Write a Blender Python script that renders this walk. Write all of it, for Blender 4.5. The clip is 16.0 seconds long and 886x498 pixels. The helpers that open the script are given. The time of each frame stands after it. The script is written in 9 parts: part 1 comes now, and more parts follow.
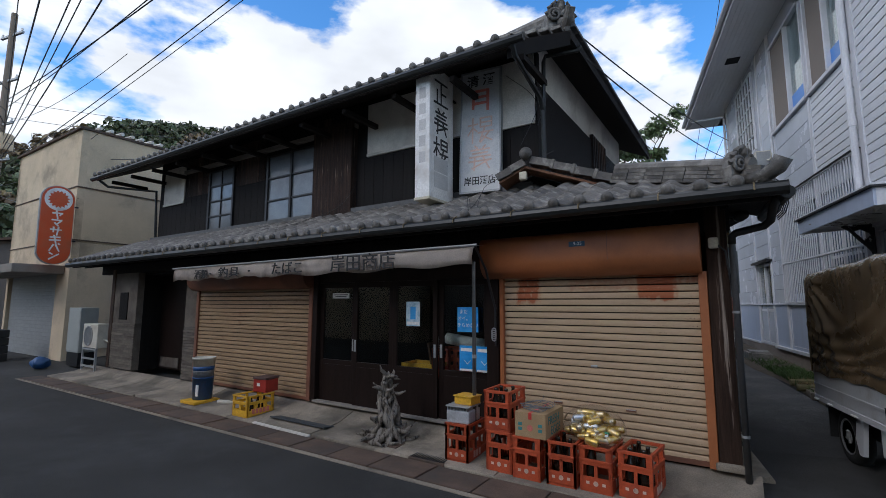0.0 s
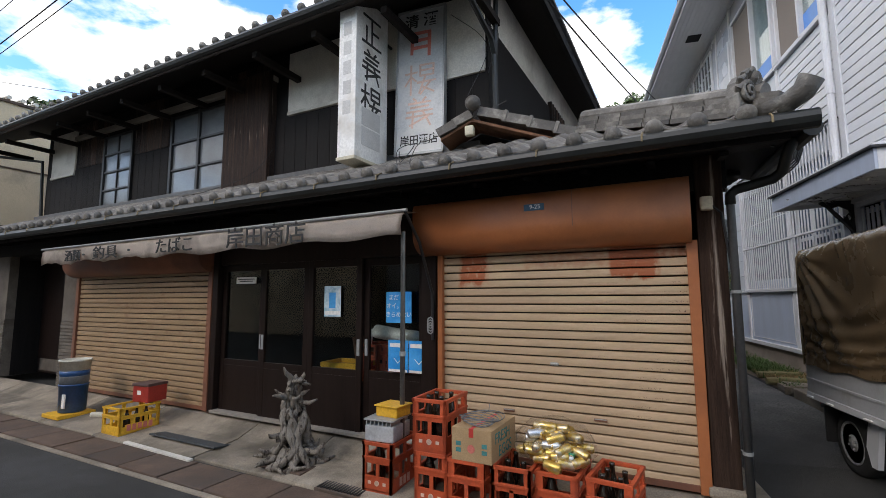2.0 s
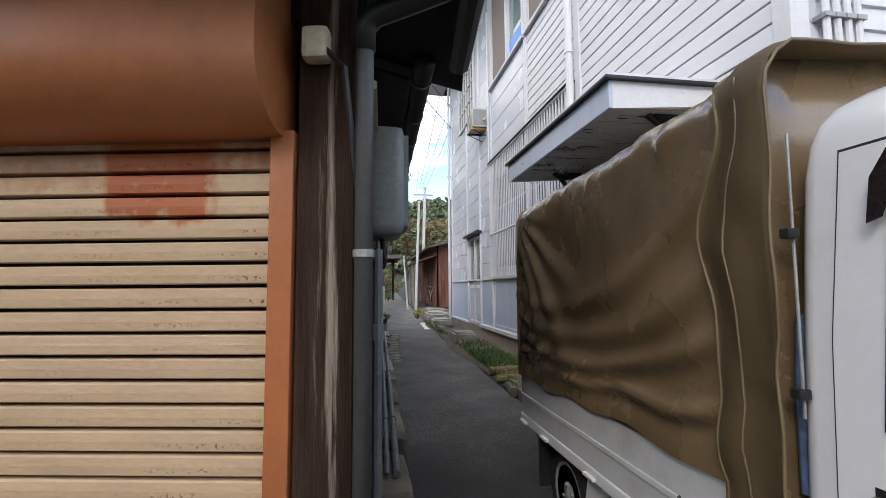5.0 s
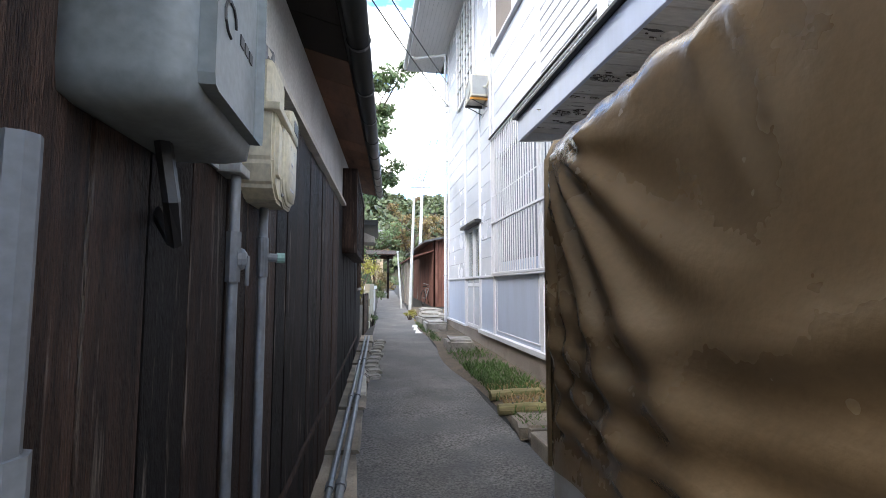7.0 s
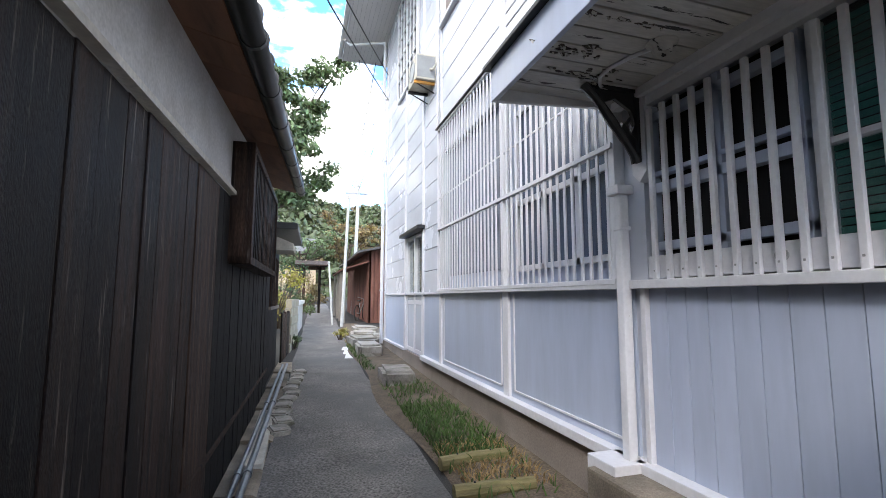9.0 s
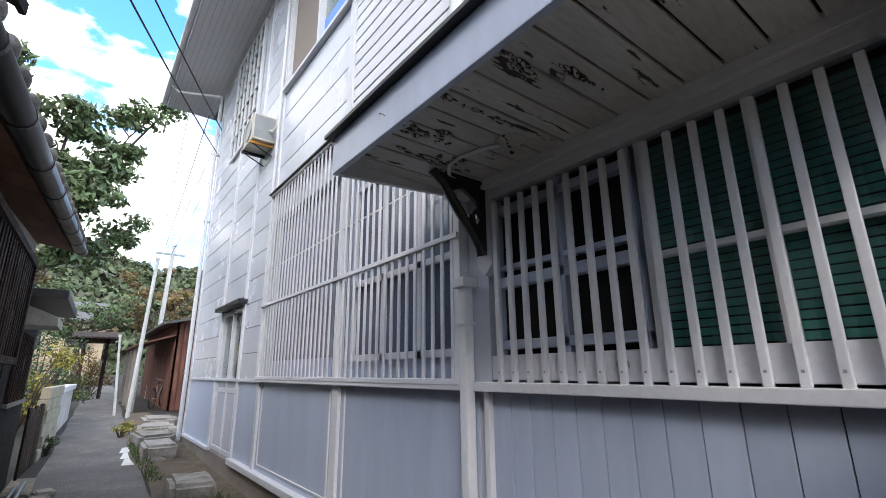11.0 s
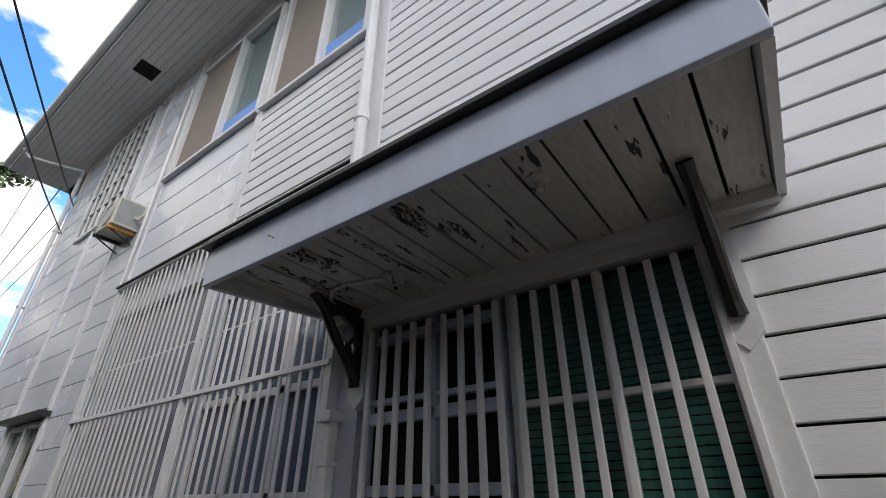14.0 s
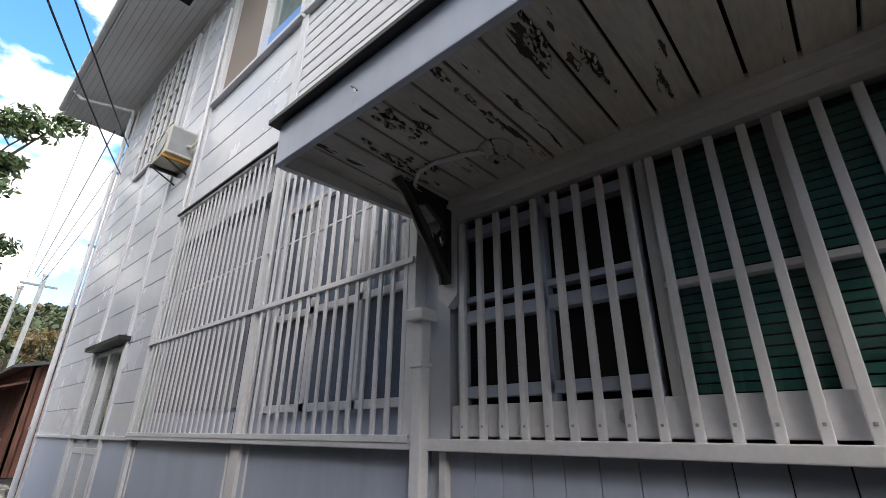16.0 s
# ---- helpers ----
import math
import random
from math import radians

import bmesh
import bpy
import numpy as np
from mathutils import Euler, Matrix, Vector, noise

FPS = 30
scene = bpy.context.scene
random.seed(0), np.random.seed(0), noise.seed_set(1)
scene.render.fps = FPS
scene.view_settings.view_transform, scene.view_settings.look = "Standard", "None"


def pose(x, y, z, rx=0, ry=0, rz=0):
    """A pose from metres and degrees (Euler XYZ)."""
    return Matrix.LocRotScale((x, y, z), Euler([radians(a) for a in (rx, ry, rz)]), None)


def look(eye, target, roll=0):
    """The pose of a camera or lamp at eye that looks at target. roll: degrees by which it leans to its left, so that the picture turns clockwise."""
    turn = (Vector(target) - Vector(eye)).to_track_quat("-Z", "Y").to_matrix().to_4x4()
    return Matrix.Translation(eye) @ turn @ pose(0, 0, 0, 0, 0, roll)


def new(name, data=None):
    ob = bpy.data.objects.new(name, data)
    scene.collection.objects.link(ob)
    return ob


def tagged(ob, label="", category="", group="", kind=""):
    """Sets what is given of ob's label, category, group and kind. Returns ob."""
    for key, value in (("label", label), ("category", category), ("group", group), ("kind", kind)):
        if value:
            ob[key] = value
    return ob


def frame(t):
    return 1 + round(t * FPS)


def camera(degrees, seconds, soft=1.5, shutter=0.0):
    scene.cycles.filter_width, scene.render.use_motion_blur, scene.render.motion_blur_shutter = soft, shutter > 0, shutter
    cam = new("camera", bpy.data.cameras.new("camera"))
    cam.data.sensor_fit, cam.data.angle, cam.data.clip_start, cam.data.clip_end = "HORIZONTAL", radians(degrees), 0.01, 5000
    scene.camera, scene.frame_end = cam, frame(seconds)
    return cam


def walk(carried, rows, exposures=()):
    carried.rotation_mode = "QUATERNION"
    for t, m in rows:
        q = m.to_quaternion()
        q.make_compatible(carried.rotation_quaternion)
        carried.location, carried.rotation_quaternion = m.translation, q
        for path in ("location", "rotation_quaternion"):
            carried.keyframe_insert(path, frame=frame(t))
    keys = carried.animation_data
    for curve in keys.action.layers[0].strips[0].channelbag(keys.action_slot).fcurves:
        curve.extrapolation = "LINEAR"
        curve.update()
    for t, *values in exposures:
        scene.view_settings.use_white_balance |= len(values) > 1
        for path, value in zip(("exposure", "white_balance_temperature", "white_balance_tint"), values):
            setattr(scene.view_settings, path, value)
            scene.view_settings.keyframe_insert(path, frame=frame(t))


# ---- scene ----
# ------------------------------------------------------------ camera
cam = camera(88.0, 16.0, soft=0.6)
METRES, EYE, TILT, LEAN, TURN = 8.0, 1.5, 0.0, 0.0, 21.1
ROWS = [
    (0.0, 0.0, 0.0, 0.0, -0.02, 6.83, -0.13),
    (0.5, -0.0002, 0.0329, -0.0019, -1.2, 6.79, -0.06),
    (1.0, 0.0118, 0.0729, -0.0056, -2.0, 6.56, -0.03),
    (1.5, 0.0232, 0.1109, -0.0111, -2.71, 6.36, 0.12),
    (2.0, 0.0407, 0.1493, -0.0137, -5.34, 6.17, 0.19),
    (2.5, 0.0785, 0.1866, -0.0158, -10.68, 5.87, 0.32),
    (3.0, 0.1142, 0.2222, -0.0152, -16.68, 5.63, 0.49),
    (3.5, 0.1498, 0.258, -0.0161, -22.03, 5.43, 0.53),
    (4.0, 0.1944, 0.2935, -0.0169, -26.57, 5.11, 0.52),
    (4.5, 0.236, 0.3301, -0.0199, -29.46, 4.97, 0.48),
    (5.0, 0.2764, 0.3694, -0.0216, -30.54, 4.85, 0.43),
    (7.5, 0.4168, 0.5729, -0.0184, -30.55, 4.54, -0.06),
    (8.0, 0.4404, 0.6174, -0.0153, -31.44, 4.59, -0.16),
    (10.5, 0.5206, 0.7113, 0.0091, -53.91, 11.91, 0.47),
    (11.0, 0.5188, 0.7111, 0.0139, -58.54, 14.87, 0.53),
    (11.5, 0.5159, 0.7107, 0.0171, -62.85, 17.92, 0.5),
    (12.0, 0.5138, 0.709, 0.0196, -66.53, 20.98, 0.48),
    (12.5, 0.5122, 0.709, 0.0215, -69.45, 23.83, 0.4),
    (13.0, 0.5105, 0.7085, 0.0235, -71.79, 26.11, 0.33),
    (13.5, 0.5104, 0.7081, 0.024, -73.63, 27.85, 0.23),
    (14.0, 0.5109, 0.7107, 0.0238, -75.02, 29.02, 0.12),
    (14.5, 0.513, 0.7166, 0.0217, -75.86, 28.76, -0.01),
    (15.0, 0.5196, 0.724, 0.0174, -75.39, 27.24, -0.11),
    (15.5, 0.5331, 0.7374, 0.012, -73.09, 24.86, -0.25),
    (16.0, 0.5563, 0.762, 0.008, -69.69, 22.12, -0.47),
]
walk(cam, [(t, pose(0, 0, EYE, TILT, LEAN, TURN) @ pose(METRES * x, METRES * y, METRES * z, 90 + pitch, roll, yaw)) for t, x, y, z, yaw, pitch, roll in ROWS],
     exposures=((0.0, -0.7, 6000, 10), (1.5, -0.22, 6550, 10), (2.5, 0.23, 6800, 10), (3.5, 0.62, 6900, 10), (5.0, 0.45, 6800, 10), (7.5, 1.45, 6550, 10), (8.2, 1.38, 6550, 10), (10.5, 0.85, 6550, 10), (11.0, 0.75, 6550, 10), (12.5, 0.25, 7050, 10), (14.0, 0.05, 7050, 10), (15.0, 0.1, 7050, 10), (16.0, 0.38, 7050, 10)))

# ------------------------------------------------------------ world, sun
rnd = random.Random(7)
world = bpy.data.worlds.new("sky")
scene.world = world
world.use_nodes = True
wn, wl = world.node_tree.nodes, world.node_tree.links
wn.clear()
w_out = wn.new("ShaderNodeOutputWorld")
w_bg = wn.new("ShaderNodeBackground")
w_sky = wn.new("ShaderNodeTexSky")
w_sky.sky_type = 'NISHITA'
w_sky.sun_disc = False
w_sky.sun_elevation = math.radians(38)
w_sky.sun_rotation = math.radians(215)
w_sky.ozone_density = 2.5
w_tc = wn.new("ShaderNodeTexCoord")
w_map = wn.new("ShaderNodeMapping")
w_map.inputs["Scale"].default_value = (1.0, 1.0, 2.2)
w_map.inputs["Location"].default_value = (2.6, -0.7, 0.2)
w_noise = wn.new("ShaderNodeTexNoise")
w_noise.inputs["Scale"].default_value = 2.1
w_noise.inputs["Detail"].default_value = 9
w_noise.inputs["Roughness"].default_value = 0.55
w_ramp = wn.new("ShaderNodeValToRGB")
w_ramp.color_ramp.elements[0].position = 0.455
w_ramp.color_ramp.elements[1].position = 0.505
w_shade = wn.new("ShaderNodeTexNoise")
w_shade.inputs["Scale"].default_value = 5.0
w_shade.inputs["Detail"].default_value = 6
w_tone = wn.new("ShaderNodeMapRange")
w_tone.inputs["From Min"].default_value = 0.3
w_tone.inputs["From Max"].default_value = 0.7
w_tone.inputs["To Min"].default_value = 12.5
w_tone.inputs["To Max"].default_value = 17.0
w_comb = wn.new("ShaderNodeCombineColor")
w_mix = wn.new("ShaderNodeMix")
w_mix.data_type = 'RGBA'
wl.new(w_tc.outputs["Generated"], w_map.inputs["Vector"])
wl.new(w_map.outputs[0], w_noise.inputs["Vector"])
wl.new(w_map.outputs[0], w_shade.inputs["Vector"])
wl.new(w_noise.outputs["Fac"], w_ramp.inputs["Fac"])
wl.new(w_shade.outputs["Fac"], w_tone.inputs["Value"])
for socket in w_comb.inputs:
    wl.new(w_tone.outputs[0], socket)
wl.new(w_ramp.outputs["Color"], w_mix.inputs["Factor"])
w_hue = wn.new("ShaderNodeHueSaturation")
w_hue.inputs["Saturation"].default_value = 1.28
w_hue.inputs["Value"].default_value = 3.9
wl.new(w_sky.outputs["Color"], w_hue.inputs["Color"])
wl.new(w_hue.outputs["Color"], w_mix.inputs[6])
wl.new(w_comb.outputs[0], w_mix.inputs[7])
wl.new(w_mix.outputs[2], w_bg.inputs["Color"])
w_bg.inputs["Strength"].default_value = 0.11
wl.new(w_bg.outputs[0], w_out.inputs["Surface"])

sun_data = bpy.data.lights.new("sun", 'SUN')
sun_data.energy = 0.7
sun_data.angle = math.radians(14)
sun_data.color = (1.0, 0.95, 0.88)
sun = new("sun", sun_data)
sun.matrix_world = look((0, 0, 30), (0 + 12, 17, 30 - 16))

# ------------------------------------------------------------ materials
def surf(name, base, var=0.2, scale=4.0, rough=0.6, bump=0.15, bscale=70.0, metal=0.0, stretch=(1, 1, 1), rand=0.0,
         stain=None, stain_scale=1.2, stain_at=0.6, stain_soft=0.12, fine=0.15, coat=0.0, rough_var=0.12, spec=0.5):
    """A weathered surface: colour that wanders at two scales, stains with a shape of their own, fine relief."""
    m = bpy.data.materials.new(name)
    m.use_nodes = True
    n, l = m.node_tree.nodes, m.node_tree.links
    b = n["Principled BSDF"]
    tc = n.new("ShaderNodeTexCoord")
    mp = n.new("ShaderNodeMapping")
    mp.inputs["Scale"].default_value = stretch
    l.new(tc.outputs["Object"], mp.inputs["Vector"])
    oi = n.new("ShaderNodeObjectInfo")
    mul = n.new("ShaderNodeMath")
    mul.operation = 'MULTIPLY'
    mul.inputs[1].default_value = 37.0
    l.new(oi.outputs["Random"], mul.inputs[0])
    add = n.new("ShaderNodeVectorMath")
    add.operation = 'ADD'
    l.new(mp.outputs[0], add.inputs[0])
    l.new(mul.outputs[0], add.inputs[1])
    big = n.new("ShaderNodeTexNoise")
    big.inputs["Scale"].default_value = scale
    big.inputs["Detail"].default_value = 5
    big.inputs["Roughness"].default_value = 0.6
    l.new(add.outputs[0], big.inputs["Vector"])
    ramp = n.new("ShaderNodeValToRGB")
    ramp.color_ramp.elements[0].position = 0.3
    ramp.color_ramp.elements[1].position = 0.7
    ramp.color_ramp.elements[0].color = [c * (1 - var) for c in base] + [1]
    ramp.color_ramp.elements[1].color = [min(0.95, c * (1 + var)) for c in base] + [1]
    l.new(big.outputs["Fac"], ramp.inputs["Fac"])
    small = n.new("ShaderNodeTexNoise")
    small.inputs["Scale"].default_value = bscale
    small.inputs["Detail"].default_value = 3
    l.new(add.outputs[0], small.inputs["Vector"])
    hsv = n.new("ShaderNodeHueSaturation")
    rng = n.new("ShaderNodeMapRange")
    rng.inputs["From Min"].default_value = 0.25
    rng.inputs["From Max"].default_value = 0.75
    rng.inputs["To Min"].default_value = 1 - fine
    rng.inputs["To Max"].default_value = 1 + fine
    l.new(small.outputs["Fac"], rng.inputs["Value"])
    val = rng.outputs[0]
    if rand:
        rr = n.new("ShaderNodeMapRange")
        rr.inputs["To Min"].default_value = 1 - rand
        rr.inputs["To Max"].default_value = 1 + rand
        l.new(oi.outputs["Random"], rr.inputs["Value"])
        mm = n.new("ShaderNodeMath")
        mm.operation = 'MULTIPLY'
        l.new(val, mm.inputs[0])
        l.new(rr.outputs[0], mm.inputs[1])
        val = mm.outputs[0]
    l.new(val, hsv.inputs["Value"])
    l.new(ramp.outputs["Color"], hsv.inputs["Color"])
    col = hsv.outputs["Color"]
    if stain:
        sn = n.new("ShaderNodeTexNoise")
        sn.inputs["Scale"].default_value = stain_scale
        sn.inputs["Detail"].default_value = 8
        sn.inputs["Roughness"].default_value = 0.65
        l.new(add.outputs[0], sn.inputs["Vector"])
        sr = n.new("ShaderNodeMapRange")
        sr.inputs["From Min"].default_value = stain_at - stain_soft
        sr.inputs["From Max"].default_value = stain_at + stain_soft
        l.new(sn.outputs["Fac"], sr.inputs["Value"])
        mix = n.new("ShaderNodeMix")
        mix.data_type = 'RGBA'
        l.new(sr.outputs[0], mix.inputs["Factor"])
        l.new(col, mix.inputs[6])
        mix.inputs[7].default_value = list(stain) + [1]
        col = mix.outputs[2]
    l.new(col, b.inputs["Base Color"])
    rv = n.new("ShaderNodeMapRange")
    rv.inputs["To Min"].default_value = max(0.02, rough - rough_var)
    rv.inputs["To Max"].default_value = min(1, rough + rough_var)
    l.new(big.outputs["Fac"], rv.inputs["Value"])
    l.new(rv.outputs[0], b.inputs["Roughness"])
    b.inputs["Metallic"].default_value = metal
    b.inputs["Coat Weight"].default_value = coat
    b.inputs["Specular IOR Level"].default_value = spec
    if bump:
        bp = n.new("ShaderNodeBump")
        bp.inputs["Strength"].default_value = bump
        bp.inputs["Distance"].default_value = 0.01
        l.new(small.outputs["Fac"], bp.inputs["Height"])
        l.new(bp.outputs[0], b.inputs["Normal"])
    return m


def glass(name, tint=(0.8, 0.85, 0.85), rough=0.03, ior=1.5):
    m = bpy.data.materials.new(name)
    m.use_nodes = True
    n, l = m.node_tree.nodes, m.node_tree.links
    n.clear()
    out = n.new("ShaderNodeOutputMaterial")
    mix = n.new("ShaderNodeMixShader")
    tr = n.new("ShaderNodeBsdfTransparent")
    tr.inputs["Color"].default_value = list(tint) + [1]
    gl = n.new("ShaderNodeBsdfGlossy")
    gl.inputs["Roughness"].default_value = rough
    lw = n.new("ShaderNodeLayerWeight")
    pw = n.new("ShaderNodeMath")
    pw.operation = 'POWER'
    pw.inputs[1].default_value = 4.0
    fr = n.new("ShaderNodeMapRange")
    fr.inputs["To Min"].default_value = ((ior - 1) / (ior + 1)) ** 2
    fr.inputs["To Max"].default_value = min(1.0, 2.0 * (ior - 1))
    l.new(lw.outputs["Facing"], pw.inputs[0])
    l.new(pw.outputs[0], fr.inputs["Value"])
    l.new(fr.outputs[0], mix.inputs[0])
    l.new(tr.outputs[0], mix.inputs[1])
    l.new(gl.outputs[0], mix.inputs[2])
    l.new(mix.outputs[0], out.inputs["Surface"])
    return m


M_ASPHALT = surf("asphalt", (0.048, 0.0465, 0.0435), 0.25, 0.9, 0.8, 0.7, 130, fine=0.5, stain=(0.08, 0.08, 0.078), stain_scale=0.5, stain_at=0.62, spec=0.18)
M_CONCRETE = surf("concrete", (0.255, 0.215, 0.165), 0.4, 1.8, 0.9, 0.35, 90, stain=(0.1, 0.085, 0.065), stain_scale=1.3, stain_at=0.57, stain_soft=0.1, rand=0.12, fine=0.25)
M_PLINTH = surf("plinth_render", (0.27, 0.23, 0.2), 0.15, 1.2, 0.9, 0.3, 60, stain=(0.16, 0.14, 0.12), stain_scale=1.0, stain_at=0.62)
# same asphalt as the street, paler: the lane's brighter light is in the colour
M_LANE = surf("lit_lane_asphalt", (0.158, 0.149, 0.138), 0.35, 1.6, 0.88, 1.0, 55, fine=0.8, stain=(0.12, 0.118, 0.115), stain_scale=1.4, stain_at=0.58)


def fade_into(m, colour, y0, y1):
    """Blends one paving colour into another along the lane, with an uneven border."""
    n, l = m.node_tree.nodes, m.node_tree.links
    b = n["Principled BSDF"]
    col = b.inputs["Base Color"].links[0].from_socket
    tc = n.new("ShaderNodeTexCoord")
    sep = n.new("ShaderNodeSeparateXYZ")
    l.new(tc.outputs["Object"], sep.inputs[0])
    nz = n.new("ShaderNodeTexNoise")
    nz.inputs["Scale"].default_value = 1.1
    nz.inputs["Detail"].default_value = 6
    l.new(tc.outputs["Object"], nz.inputs["Vector"])
    mad = n.new("ShaderNodeMath")
    mad.operation = 'MULTIPLY_ADD'
    mad.inputs[1].default_value = 3.0
    l.new(nz.outputs["Fac"], mad.inputs[0])
    l.new(sep.outputs[1], mad.inputs[2])
    rg = n.new("ShaderNodeMapRange")
    rg.inputs["From Min"].default_value = y0 + 1.5
    rg.inputs["From Max"].default_value = y1 + 1.5
    l.new(mad.outputs[0], rg.inputs["Value"])
    mx = n.new("ShaderNodeMix")
    mx.data_type = 'RGBA'
    l.new(rg.outputs[0], mx.inputs["Factor"])
    mx.inputs[6].default_value = list(colour) + [1]
    l.new(col, mx.inputs[7])
    l.new(mx.outputs[2], b.inputs["Base Color"])


fade_into(M_LANE, (0.048, 0.0465, 0.0435), 6.6, 9.0)
M_DRAIN = surf("drain_cover", (0.105, 0.068, 0.048), 0.3, 3, 0.9, 0.4, 80, stain=(0.05, 0.045, 0.04), rand=0.2)
M_EARTH = surf("earth", (0.13, 0.1, 0.07), 0.35, 5, 1.0, 0.8, 60, fine=0.4)
M_DARKWOOD = surf("charred_wood", (0.04, 0.023, 0.016), 0.9, 2.6, 0.6, 1.2, 60, stretch=(9, 9, 0.5), rand=0.8, stain=(0.3, 0.245, 0.195), stain_scale=3.4, stain_at=0.655, stain_soft=0.06, fine=0.7, spec=0.25)
M_BLACKWOOD = surf("black_boards", (0.012, 0.0105, 0.01), 0.35, 3, 0.7, 0.3, 60, stretch=(6, 6, 0.5), rand=0.25, spec=0.18)
M_EAVEWOOD = surf("eave_wood", (0.018, 0.014, 0.012), 0.3, 3, 0.8, 0.3, 60, stretch=(5, 0.6, 5), spec=0.18)
M_BROWNWOOD = surf("brown_wood", (0.17, 0.085, 0.05), 0.35, 3, 0.7, 0.3, 60, stretch=(5, 0.6, 5), rand=0.2, stain=(0.06, 0.035, 0.025), stain_scale=1.5, spec=0.18)
M_POST = surf("weathered_post", (0.045, 0.027, 0.019), 0.6, 3, 0.85, 0.9, 40, stretch=(9, 9, 0.45), stain=(0.33, 0.27, 0.22), stain_scale=1.5, stain_at=0.635, stain_soft=0.05, spec=0.15)
M_DOORWOOD = surf("door_wood", (0.016, 0.0098, 0.008), 0.25, 3, 0.4, 0.15, 60, stretch=(6, 6, 0.6), spec=0.18)
M_LIMEWASH = surf("grey_limewash", (0.56, 0.55, 0.53), 0.12, 1.6, 0.9, 0.15, 60, stain=(0.36, 0.34, 0.3), stain_scale=1.5, stain_at=0.635, stain_soft=0.15)
M_PLASTER = surf("old_plaster", (0.62, 0.59, 0.52), 0.12, 1.4, 0.9, 0.15, 50, stain=(0.36, 0.33, 0.28), stain_scale=1.3, stain_at=0.62)
# stained plaster, its base darkened to hold the shade below the eaves
M_DIMPLASTER = surf("eave_shaded_plaster", (0.15, 0.128, 0.105), 0.3, 1.8, 0.9, 0.3, 50, stain=(0.07, 0.057, 0.045), stain_scale=1.6, stain_at=0.55)
M_GREYPLASTER = surf("grey_plaster", (0.25, 0.225, 0.195), 0.18, 1.4, 0.9, 0.2, 50, stain=(0.2, 0.18, 0.15), stain_scale=1.3, stain_at=0.6)
M_TILE = surf("roof_tile", (0.125, 0.114, 0.1), 0.45, 6, 0.55, 0.4, 70, rand=0.35, stain=(0.27, 0.255, 0.225), stain_scale=6, stain_at=0.6, stain_soft=0.06)
M_BLACKTILE = surf("dark_tile", (0.09, 0.09, 0.09), 0.3, 7, 0.5, 0.2, 90, rand=0.2)
M_GUTTER = surf("gutter_metal", (0.012, 0.0135, 0.0128), 0.3, 4, 0.42, 0.08, 60, rough_var=0.15)
M_SHUTTER_PLAIN = surf("shutter_slat", (0.47, 0.34, 0.215), 0.07, 2.5, 0.5, 0.12, 30, stretch=(1, 1, 3), rand=0.05, stain=(0.12, 0.06, 0.03), stain_scale=16, stain_at=0.755, stain_soft=0.03, fine=0.06)
# left shutter: the slat paint again, darkened for the shade under the awning
M_SHUTTER_DIM = surf("shaded_shutter_slat", (0.33, 0.22, 0.125), 0.12, 2.5, 0.5, 0.12, 30, stretch=(1, 1, 3), rand=0.08, stain=(0.16, 0.07, 0.03), stain_scale=4, stain_at=0.68)
M_ORANGE = surf("orange_steel", (0.36, 0.122, 0.042), 0.14, 1.6, 0.45, 0.06, 50, stain=(0.2, 0.07, 0.03), stain_scale=1.0, stain_at=0.64, fine=0.05)
# brown trim; also the left housing and rails, orange darkened for shade
M_ORANGE_DIM = surf("brown_and_shaded_steel", (0.2, 0.08, 0.045), 0.2, 1.6, 0.5, 0.06, 50, stain=(0.1, 0.045, 0.03))
M_AWNING = surf("faded_canvas", (0.66, 0.58, 0.51), 0.12, 2.5, 0.9, 0.25, 120, stain=(0.3, 0.25, 0.21), stain_scale=2, stain_at=0.6)
M_SIDING = surf("white_paint_boards", (0.65, 0.655, 0.68), 0.04, 2.0, 0.42, 0.1, 40, stretch=(4, 0.5, 4), rand=0.04, fine=0.04, stain=(0.3, 0.27, 0.24), stain_scale=7, stain_at=0.755, stain_soft=0.02)
M_SHEET = surf("white_paint_sheet", (0.58, 0.605, 0.66), 0.07, 1.0, 0.24, 0.35, 5, rand=0.04, fine=0.02)
# white paint; the blue sky's reflection is mixed into its base colour
M_PANEL = surf("sky_tinted_white_panel", (0.43, 0.485, 0.6), 0.08, 1.5, 0.35, 0.06, 8, stretch=(1, 3, 0.5), rand=0.05, fine=0.03)
M_TRIM = surf("white_trim", (0.66, 0.665, 0.69), 0.06, 3, 0.45, 0.06, 40, fine=0.05, stain=(0.4, 0.37, 0.33), stain_scale=6, stain_at=0.72, stain_soft=0.04)
M_SOFFIT = surf("soffit_boards", (0.5, 0.49, 0.46), 0.1, 2, 0.6, 0.1, 40, stretch=(0.3, 1.7, 1), rand=0.06, stain=(0.03, 0.028, 0.026), stain_scale=8, stain_at=0.63, stain_soft=0.008)
# black for joints, and for sheets that stand in for shade behind openings
M_DARKGAP = surf("gap_and_shade_black", (0.012, 0.012, 0.013), 0.2, 3, 0.9, 0)
# room shade put into the wall colour
M_INTERIOR = surf("shade_black_interior", (0.012, 0.011, 0.01), 0.3, 1.5, 0.8, 0, spec=0.18)
M_GLASS = glass("window_glass")
M_TEAL = surf("teal_blind", (0.075, 0.25, 0.225), 0.15, 2, 0.6, 0.05, 40, rand=0.05)
M_CURTAIN = surf("pale_curtain", (0.55, 0.6, 0.62), 0.15, 3, 0.9, 0.1, 60, stretch=(1, 12, 0.3))
